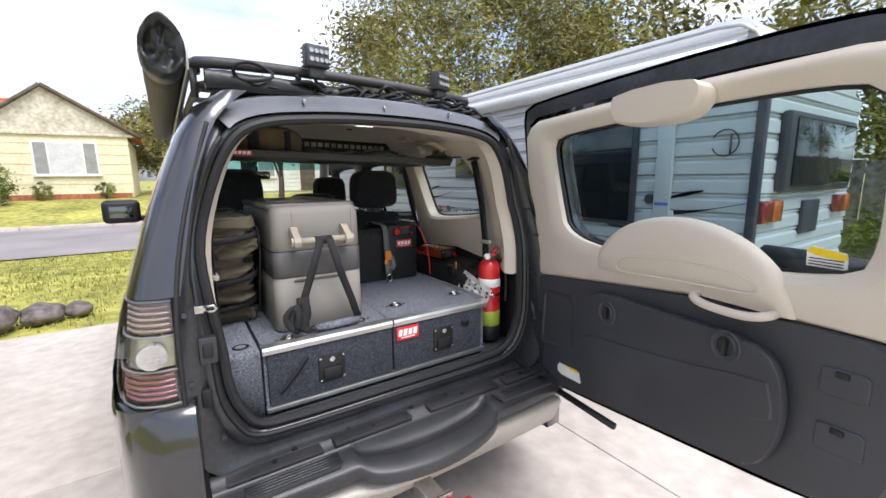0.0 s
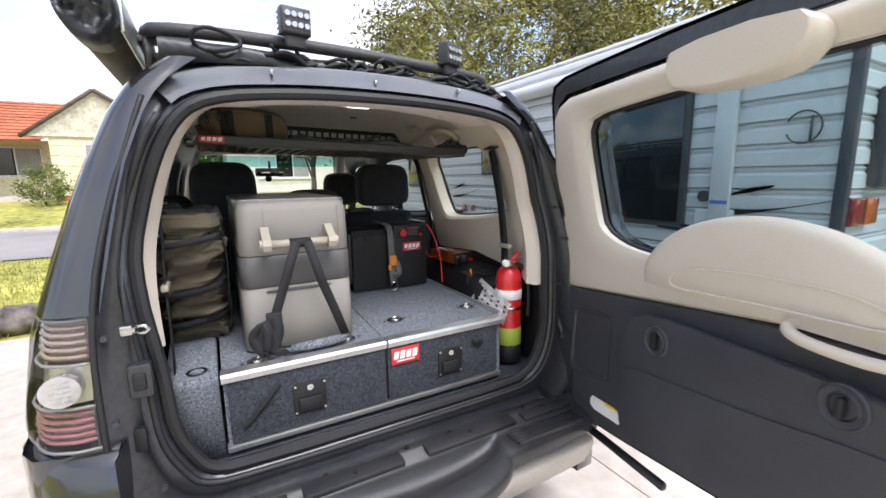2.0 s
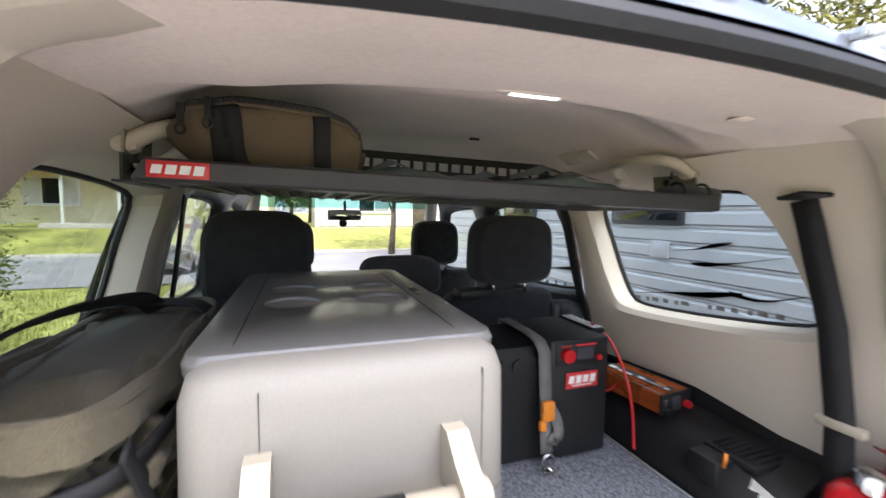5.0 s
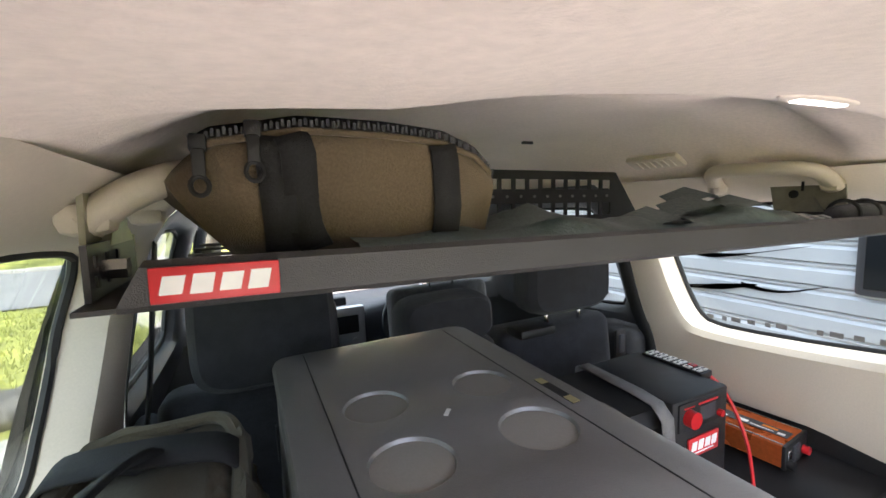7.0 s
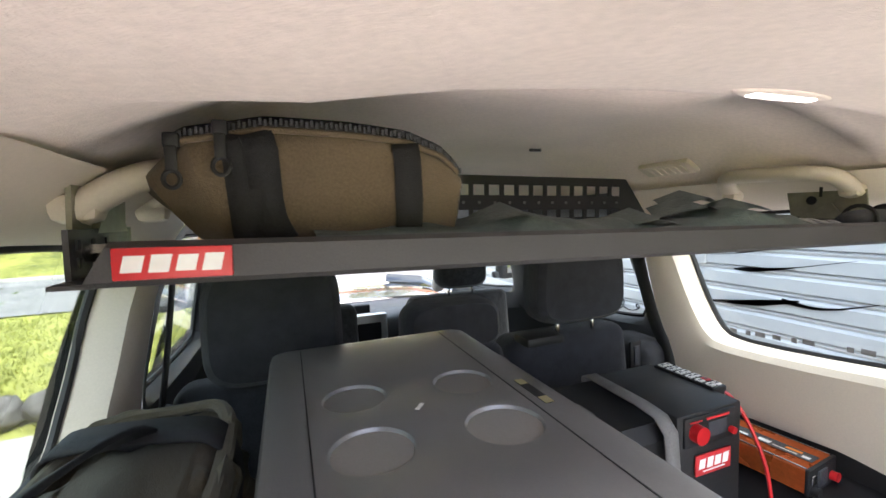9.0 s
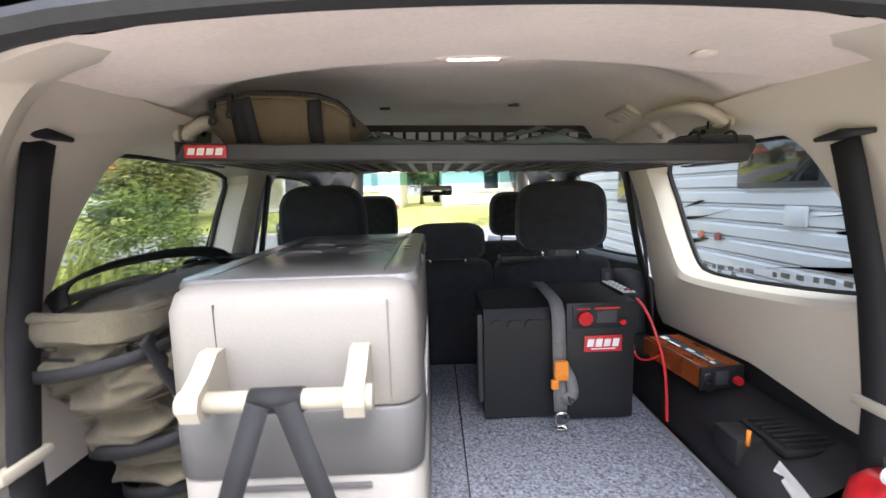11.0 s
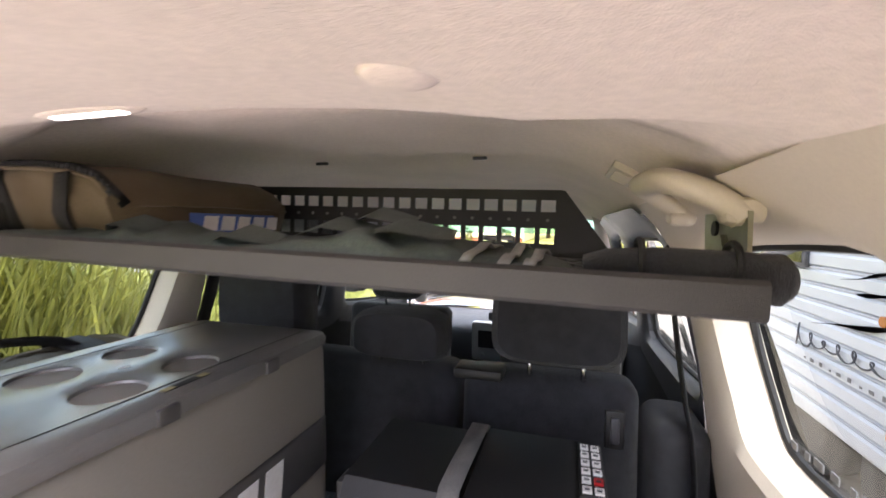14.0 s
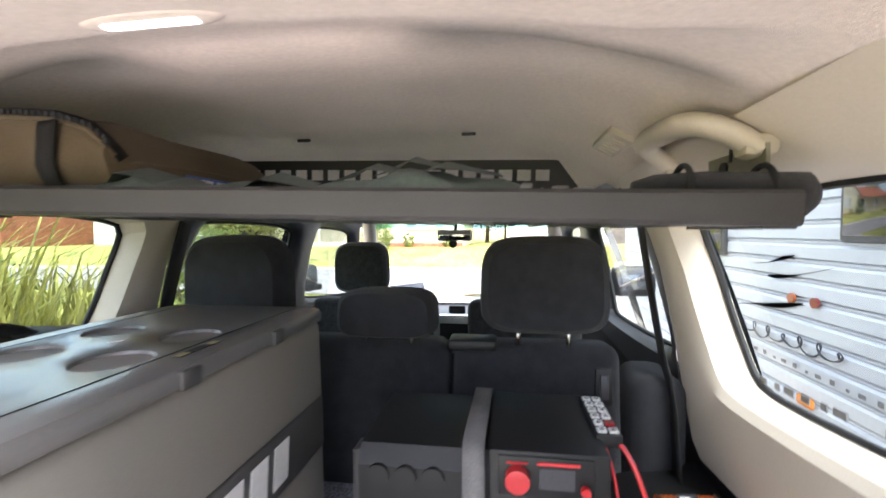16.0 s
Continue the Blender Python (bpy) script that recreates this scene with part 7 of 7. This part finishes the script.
def swoosh(pts, widths):
    bm = bmesh.new()
    path = soften([(y, z, 0) for y, z in pts], 3, closed=False)
    ws = np.interp(np.linspace(0, 1, len(path)), np.linspace(0, 1, len(widths)), widths)
    loft(bm, [[(X0 - 0.0125, p.x, p.y - w / 2), (X0 - 0.0125, p.x, p.y + w / 2)] for p, w in zip(path, ws)], closed=False)
    bmesh.ops.solidify(bm, geom=bm.faces[:], thickness=0.0015)
    return part("black_decal", bm, BLACK, VAN, "black teardrop decal")


for dy in (0.0, -1.62, 1.3):
    swoosh([(1.78 + dy, 1.40), (1.60 + dy, 1.42), (1.50 + dy, 1.45), (1.38 + dy, 1.475)], [0.002, 0.005, 0.026, 0.004])
    swoosh([(1.08 + dy, 1.425), (1.35 + dy, 1.36), (1.52 + dy, 1.335), (1.63 + dy, 1.33)], [0.002, 0.005, 0.028, 0.004])
    swoosh([(2.06 + dy, 1.07), (1.80 + dy, 1.12), (1.52 + dy, 1.15), (1.30 + dy, 1.20)], [0.002, 0.006, 0.036, 0.004])
    if dy == 0.0:
        swoosh([(1.0, 1.24), (1.2, 1.17), (1.38, 1.19)], [0.003, 0.012, 0.032])
bm = bmesh.new()
tube(bm, [(X0 - 0.014, -0.33 + 0.07 * math.cos(a), 1.75 + 0.075 * math.sin(a)) for a in np.linspace(0.4, 5.9, 22)], 0.004, 6)
tube(bm, [(X0 - 0.014, -0.36, 1.80), (X0 - 0.014, -0.36, 1.68)], 0.006, 6)
part("round_motif", bm, CHARCOAL, VAN, "round dark line motif")
# flowing script-like mark, not lettered
bm = bmesh.new()
pts = []
for t in np.linspace(0, 1, 120):
    amp = 0.6 + 0.7 * abs(math.sin(t * 9.3 + 0.6)) + 0.5 * (t < 0.1)
    pts.append((X0 - 0.014, 3.5 - 1.22 * t + 0.045 * math.sin(t * 52), 0.955 + 0.036 * amp * math.sin(t * 52 + 1.5) + 0.01 * t))
tube(bm, pts, [0.003 + 0.004 * abs(math.sin(k * 0.55)) for k in range(len(pts))], 6)
tube(bm, [(X0 - 0.014, 3.53, 0.88), (X0 - 0.014, 3.50, 1.04)], 0.006, 6)
part("script_mark", bm, CHARCOAL, VAN, "dark flowing mark along the side")
for k in range(24):
    y = 3.4 - k * 0.095
    part("print_bar", boxed((X0 - 0.0135, y, 0.81), (X0 - 0.0115, y + 0.022 + 0.02 * ((k * 5) % 3) / 2, 0.826 + 0.006 * ((k * 7) % 3))), WEBBING_GREY, VAN, smooth=False)
for y, z, mt in ((2.70, 1.22, LAMP_AMBER), (2.51, 1.22, LAMP_RED)):
    part("marker_lamp", disc(bmesh.new(), (X0 - 0.012, y, z), 0.030, 0.016, "x", 16), mt, VAN, "round marker lamp")
part("marker_lamp", boxed((X0 - 0.02, 2.50, 0.615), (X0, 2.63, 0.675), 0.015), ORANGE_PL, VAN, "amber marker lamp")
# rear end
rw = part("caravan_window", boxed((2.24, Y0 - 0.06, 1.46), (3.46, Y0 + 0.01, 1.93), 0.03), CHARCOAL, VAN, "dark rear window of the caravan")
part("window_pane", boxed((2.30, Y0 - 0.068, 1.50), (3.40, Y0 - 0.058, 1.89), 0.01), CARAVAN_GLASS, rw)
for xa in (2.03, 3.34):
    for k, mt in enumerate((LAMP_RED, LAMP_AMBER)):
        part("caravan_tail_lamp", boxed((xa + k * 0.15, Y0 - 0.04, 1.29), (xa + k * 0.15 + 0.14, Y0, 1.42), 0.012), mt, VAN, "caravan tail lamp")
part("number_plate_holder", boxed((2.72, Y0 - 0.02, 1.18), (3.02, Y0, 1.40), 0.006), CHARCOAL, VAN, "dark plate holder")
for y in (2.6, 3.5):
    bm = bmesh.new()
    spin(bm, [(0.18, -0.09), (0.31, -0.10), (0.33, 0.0), (0.31, 0.10), (0.18, 0.09)], (X0 + 0.15, y, 0.33), 24, pose(0, 0, 0, 0, 90, 0))
    part("wheel", bm, RUBBER, VAN, "caravan wheel")


# ---- houses across the road ----
def board_wall(house, xa, xb, y, za, zb, mat, pitch=0.24, name="weatherboard"):
    z = za
    while z < zb - 0.01:
        h = min(pitch, zb - z)
        bm = bmesh.new()
        loft(bm, [[(x, y, z), (x, y - 0.022, z), (x, y - 0.004, z + h), (x, y + 0.05, z + h), (x, y + 0.05, z)] for x in (xa, xb)], closed=True, cap=True)
        part(name, bm, mat, house, smooth=False)
        z += pitch


def sash_window(house, xa, xb, y, za, zb, panes=(0.3, 0.4, 0.3), curtain=None):
    fr = part("window", boxed((xa, y - 0.07, za), (xb, y - 0.01, zb), 0.012), WHITE, house, "white timber window")
    x = xa + 0.05
    w = xb - xa - 0.10
    for k, f in enumerate(panes):
        part("pane", boxed((x + 0.03, y - 0.078, za + 0.07), (x + w * f - 0.03, y - 0.068, zb - 0.07)), curtain[k] if curtain else CARAVAN_GLASS, fr)
        x += w * f
    part("sill", boxed((xa - 0.06, y - 0.13, za - 0.06), (xb + 0.06, y - 0.01, za), 0.01), WHITE, fr)


def tiled_roof(house, corners, rows, mat):
    """Overlapping tile courses between an eave and a ridge: corners are eave left, eave right, ridge right, ridge left."""
    el, er, rr, rl = (Vector(c) for c in corners)
    n = (er - el).cross(rl - el).normalized()
    if n.z < 0:
        n = -n
    for k in range(rows):
        f, g = k / rows, (k + 1.12) / rows
        a, b, c, d = el.lerp(rl, f), er.lerp(rr, f), er.lerp(rr, min(g, 1)), el.lerp(rl, min(g, 1))
        bm = bmesh.new()
        m = 40
        lo = [a.lerp(b, i / m) + n * (0.05 + 0.025 * (i % 2)) for i in range(m + 1)]
        hi = [d.lerp(c, i / m) + n * (0.0 + 0.025 * (i % 2)) for i in range(m + 1)]
        und = [a.lerp(b, i / m) for i in range(m + 1)]
        loft(bm, [und, lo, hi], closed=False)
        part("tile_course", bm, mat, house, smooth=False)


CURT = material("pale_curtain", (0.62, 0.62, 0.62), 0.8, 0, 20, 0.08, coarse=4)
CURT2 = material("grey_blind", (0.30, 0.30, 0.29), 0.8, 0, 20, 0.1, coarse=4)
H1 = thing("weatherboard_house", (-5, 24, 0.8), "pale yellow weatherboard house with peeling gable and tiled roof", "house")
board_wall(H1, -6.6, -1.95, 24.0, 1.0, 3.70, WALL_YEL, 0.45)
part("brick_base", boxed((-6.4, 23.98, 0.35), (-2.05, 24.15, 0.998)), BRICK, H1, "red brick base", smooth=False)
gb = slab([(-7.3, 24.0, 3.71), (-1.70, 24.0, 3.71), (-4.75, 24.0, 5.68)], (0, 0.1, 0))
part("gable", gb, GABLE, H1, "peeling cream gable boards", smooth=False)
rb = random.Random(3)
for k in range(19):
    x = -7.1 + k * 0.28
    h = max(0.05, min((x + 7.3) / 2.55, (-1.70 - x) / 3.05) * 1.97 - 0.05)
    part("gable_batten", boxed((x, 23.985, 3.73), (x + 0.03, 24.0, 3.73 + h)), GABLE, H1, smooth=False)
part("eave_fascia", boxed((-7.4, 23.9, 3.62), (-1.60, 24.0, 3.74), 0.01), GABLE, H1)
for a, b in (((-4.75, 5.74), (-1.40, 3.58)), ((-4.75, 5.74), (-7.5, 3.60))):
    bm = bmesh.new()
    tube(bm, [(a[0], 23.85, a[1]), (b[0], 23.85, b[1])], 0.09, 4)
    part("barge_board", bm, BARK, H1, "weathered barge board")
tiled_roof(H1, [(-1.45, 23.8, 3.58), (-1.45, 31, 3.58), (-4.75, 31, 5.78), (-4.75, 23.8, 5.78)], 12, TILE)
sash_window(H1, -5.40, -3.12, 24.0, 1.86, 3.36, (0.22, 0.56, 0.22), (CURT2, CURT, CURT2))
board_wall(H1, -15.0, -6.6, 26.2, 1.0, 3.6, WALL_YEL)
sash_window(H1, -9.4, -7.4, 26.2, 1.9, 3.3, (0.5, 0.5), (CARAVAN_GLASS, CURT2))
sash_window(H1, -13.4, -11.0, 26.2, 1.9, 3.3, (0.33, 0.34, 0.33), (CURT, CARAVAN_GLASS, CURT))
for x in (-6.75, -8.9, -11.2):
    part("porch_post", boxed((x, 24.6, 0.9), (x + 0.12, 24.72, 3.5), 0.01), WHITE, H1, "white porch post")
part("porch_floor", boxed((-12, 24.4, 0.6), (-6.6, 26.2, 1.0), 0.02), CONCRETE, H1)
tiled_roof(H1, [(-15.6, 24.2, 3.45), (-6.9, 24.2, 3.45), (-4.9, 29, 5.75), (-13.6, 29, 5.75)], 13, TILE)
part("side_wall", boxed((-2.1, 24.06, 0.8), (-1.95, 31, 3.5)), WALL_YEL, H1, "yellow side wall", smooth=False)


def plain_house(x, y, w, wall_mat, label, gable=False):
    h = thing("suburban_house", (x, y, 0.8), label, "house")
    board_wall(h, x - w / 2, x + w / 2, y, 0.9, 3.6, wall_mat)
    part("house_core", boxed((x - w / 2, y + 0.055, 0.5), (x + w / 2, y + 8, 3.58)), wall_mat, h, smooth=False)
    tiled_roof(h, [(x - w / 2 - 0.5, y - 0.6, 3.5), (x + w / 2 + 0.5, y - 0.6, 3.5), (x + w / 2 - 2.5, y + 4, 5.6), (x - w / 2 + 2.5, y + 4, 5.6)], 12, TILE)
    sash_window(h, x - w * 0.36, x - w * 0.10, y, 1.7, 3.1, (0.33, 0.34, 0.33), (CURT, CARAVAN_GLASS, CURT2))
    sash_window(h, x + w * 0.18, x + w * 0.40, y, 1.7, 3.1, (0.5, 0.5), (CARAVAN_GLASS, CURT))
    part("front_door", boxed((x + w * 0.03, y - 0.06, 0.9), (x + w * 0.03 + 0.9, y - 0.02, 3.0), 0.01), BARK, h, "dark front door")
    return h


WALL_WHITE = material("off_white_boards", (0.70, 0.68, 0.62), 0.7, 0, 9, 0.08, 0.2, 40, coarse=1.5)
plain_house(6.0, 25.0, 11.0, WALL_WHITE, "off-white weatherboard house with red tiled roof")
plain_house(-24.0, 27.0, 12.0, WALL_WHITE, "white house with red tiled roof and striped blinds")
plain_house(-40.0, 24.0, 12.0, BRICK, "red brick house with tiled roof")


# ---- plants ----
def crown(rnd, centre, radii, clumps, per, spread):
    spots = []
    for _ in range(clumps):
        d = Vector((rnd.gauss(0, 1), rnd.gauss(0, 1), rnd.gauss(0, 1))).normalized() * rnd.uniform(0.55, 1.0) ** 0.5
        c = Vector((centre[0] + d.x * radii[0], centre[1] + d.y * radii[1], centre[2] + d.z * radii[2]))
        s = spread * rnd.uniform(0.6, 1.3)
        spots += [(c, s)] * per
    return spots


def tree(x, y, height, radius, seed, label, leaf=LEAF, clumps=120, per=50, size=0.12, spread=0.42, name="tree", base=None):
    rnd = random.Random(seed)
    z0 = rise(x, y) - 0.1
    t = thing(name, (x, y, z0), label, "tree")
    bm = bmesh.new()
    cz = height - radius * 0.9
    tube(bm, [(x, y, z0), (x + 0.1, y, z0 + cz * 0.4), (x + 0.15, y + 0.1, cz)], [0.05 * radius + 0.06, 0.04 * radius + 0.04, 0.03 * radius], 10)
    for k in range(7):
        a = k * 2.4
        r = radius * rnd.uniform(0.5, 0.85)
        tube(bm, [(x + 0.1, y, z0 + cz * rnd.uniform(0.4, 0.7)), (x + r * 0.5 * math.cos(a), y + r * 0.5 * math.sin(a), cz + radius * 0.1), (x + r * math.cos(a), y + r * math.sin(a), cz + radius * rnd.uniform(0.2, 0.7))], [0.028 * radius, 0.018 * radius, 0.006 * radius], 7)
    part("trunk", bm, BARK, t, "brown trunk and limbs")
    bm = bmesh.new()
    leaves(bm, crown(rnd, (x, y, cz), (radius, radius, radius * 0.85), clumps, per, spread), size, rnd)
    part("crown", bm, leaf, t, "", smooth=False)
    return t


tree(9.5, 11.5, 9.4, 5.0, 1, "large spreading tree with olive and yellowish leaves", clumps=520, per=130, size=0.085, spread=0.50)
tree(16.5, 10.0, 9.0, 4.5, 2, "large dense green tree", clumps=180, per=50, size=0.16, spread=0.5)
tree(3.2, 16.5, 5.2, 1.6, 9, "young leafy tree by the road", clumps=60, per=40, size=0.11, spread=0.3)
for k, (x, y, h, r) in enumerate(((-1.0, 33, 6.5, 2.4), (-16, 36, 8, 3.5), (-13.5, 20.5, 4.2, 1.7), (0.5, 38, 7.5, 3), (14, 34, 8, 3.5), (-32, 34, 9, 4), (22, 20, 9, 4), (18, 2, 9, 4), (17, -6, 9, 4), (12, -12, 8, 4))):
    tree(x, y, h, r, 20 + k, "leafy green suburban street tree", clumps=110, per=60, size=0.13, spread=0.50)


def bush(x, y, radius, height, seed, label, mat=LEAF_LIGHT, n=70, per=45, size=0.035, name="bush"):
    rnd = random.Random(seed)
    z0 = rise(x, y) - 0.05
    b = thing(name, (x, y, z0), label, "bush")
    bm = bmesh.new()
    for k in range(6):
        a = k * 1.05
        tube(bm, [(x, y, z0), (x + radius * 0.6 * math.cos(a), y + radius * 0.6 * math.sin(a), z0 + height * 0.7)], [0.02, 0.008], 6)
    part("stems", bm, BARK, b)
    bm = bmesh.new()
    leaves(bm, crown(rnd, (x, y, z0 + height * 0.52), (radius, radius, height * 0.48), n, per, radius * 0.16), size, rnd)
    part("foliage", bm, mat, b, "", smooth=False)
    return b


bush(-4.25, 5.55, 0.75, 1.8, 40, "rounded light green garden bush", n=140, per=60)
bush(-6.6, 22.4, 0.8, 1.7, 41, "trimmed green hedge bush by the house", n=60, per=40, size=0.06)
bush(-5.2, 23.5, 0.35, 0.8, 42, "small shrub against the brick base", n=24, per=30, size=0.05)
bush(-3.0, 23.5, 0.35, 0.8, 43, "small shrub against the brick base", n=24, per=30, size=0.05)
bush(6.4, -0.6, 0.6, 1.5, 44, "yellow-green leafy garden bush", n=60, per=40, size=0.06)
bush(-5.0, 3.2, 0.7, 1.5, 45, "dense light green garden bush", n=90, per=50)


def strappy(x, y, height, n, seed, label):
    """A tall clump of arching strap leaves."""
    rnd = random.Random(seed)
    b = thing("strappy_plant", (x, y, 0), label, "plant")
    bm = bmesh.new()
    for _ in range(n):
        a, ln = rnd.uniform(0, math.tau), height * rnd.uniform(0.6, 1.15)
        bx, by = x + rnd.gauss(0, 0.28), y + rnd.gauss(0, 0.28)
        d, w = Vector((math.cos(a), math.sin(a), 0)), rnd.uniform(0.012, 0.024)
        side = Vector((-d.y, d.x, 0)) * w
        out = rnd.uniform(0.12, 0.45) * ln
        prev = None
        for t in (0.0, 0.35, 0.7, 1.0):
            p = Vector((bx, by, 0)) + d * out * t ** 1.8 + Vector((0, 0, ln * (t - 0.30 * t ** 4)))
            k = 1 - t * 0.92
            cur = (bm.verts.new(p - side * k), bm.verts.new(p + side * k))
            if prev:
                bm.faces.new((prev[0], prev[1], cur[1], cur[0]))
            prev = cur
    part("strap_leaves", bm, BLADE_LIGHT, b, "", smooth=False)
    return b


BLADE_LIGHT = material("strap_leaf", (0.30, 0.32, 0.045), 0.55, 0, 6, 0.3, coarse=2, second=(0.58, 0.54, 0.12))
strappy(-3.1, 2.0, 2.2, 520, 5, "tall clump of yellow-green strap leaves")
strappy(-3.5, 3.0, 1.8, 320, 6, "clump of yellow-green strap leaves")
strappy(-3.05, 1.25, 3.0, 800, 7, "clump of yellow-green strap leaves")

# lawn tufts
bm = bmesh.new()
rnd = random.Random(8)
for _ in range(9000):
    x, y = rnd.uniform(-8.5, -1.4), rnd.uniform(4.5, 10.5)
    if x > -3.6 and y < 4.4:
        continue
    a, h = rnd.uniform(0, 6.28), rnd.uniform(0.03, 0.08)
    dx, dy = 0.012 * math.cos(a), 0.012 * math.sin(a)
    bm.faces.new((bm.verts.new((x - dx, y - dy, -0.05)), bm.verts.new((x + dx, y + dy, -0.05)), bm.verts.new((x + dy * 1.5, y - dx, -0.05 + h))))
tufts = part("grass_tufts", bm, BLADE, None, smooth=False)
tagged(tufts, "short patchy lawn grass", "grass", kind="stuff")

# garden stones
for k, (x, y, r) in enumerate(((-2.45, 4.78, 0.26), (-2.05, 4.92, 0.20), (-1.75, 5.02, 0.15), (-2.9, 4.70, 0.22), (-3.4, 4.62, 0.25))):
    bm = bmesh.new()
    bmesh.ops.create_icosphere(bm, subdivisions=3, radius=r)
    for v in bm.verts:
        v.co *= 1 + 0.28 * noise.noise(v.co * 7 + Vector((k, 0, 0)))
        v.co.z *= 0.62
    bm.transform(Matrix.Translation((x, y, r * 0.35)))
    st = thing("garden_rock", (x, y, 0), "rough dark brown garden rock edging the driveway", "rock", "rocks beside the driveway")
    part("stone", bm, ROCK, st)
LF = thing("fallen_leaf", (0.42, -0.62, 0.0), "curled brown leaf on the concrete", "leaf")
bm = bmesh.new()
loft(bm, [[(0.38, -0.66, 0.004), (0.42, -0.68, 0.004)], [(0.40, -0.60, 0.02), (0.46, -0.63, 0.012)], [(0.46, -0.57, 0.004), (0.48, -0.58, 0.006)]], closed=False)
part("blade", bm, BARK, LF)

# back fence and a pot by the caravan
FN = thing("timber_fence", (8, -2, 0), "weathered grey paling fence", "fence")
for k in range(46):
    y = -9 + k * 0.30
    part("paling", boxed((8.0, y, 0.0), (8.03, y + 0.285, 1.75 + 0.02 * (k % 3)), 0.004), BARK if k % 4 == 0 else ROCK, FN, smooth=False)
POT = thing("plant_pot", (5.6, -0.75, 0), "white plastic plant pot", "pot")
bm = bmesh.new()
spin(bm, [(0.20, 0.0), (0.24, 0.3), (0.27, 0.62), (0.29, 0.62), (0.29, 0.66), (0.25, 0.66)], (5.6, -0.75, 0), 20)
part("pot_wall", bm, WHITE, POT)

# a parked utility across the road
UT = thing("parked_utility", (-14.2, 20.6, 0.4), "dark utility vehicle parked on the verge", "car")
zb = rise(0, 20.6)
part("ute_body", boxed((-16.6, 19.8, zb + 0.45), (-12.2, 21.5, zb + 1.05), 0.12), CHARCOAL, UT)
part("ute_cabin", boxed((-14.6, 19.95, zb + 1.0), (-12.9, 21.35, zb + 1.7), 0.2), CARAVAN_GLASS, UT)
for x in (-15.9, -13.0):
    bm = bmesh.new()
    spin(bm, [(0.2, -0.1), (0.34, -0.11), (0.36, 0), (0.34, 0.11), (0.2, 0.1)], (x, 19.85, zb + 0.36), 20, pose(0, 0, 0, 90, 0, 0))
    w = part("wheel", bm, RUBBER, UT)
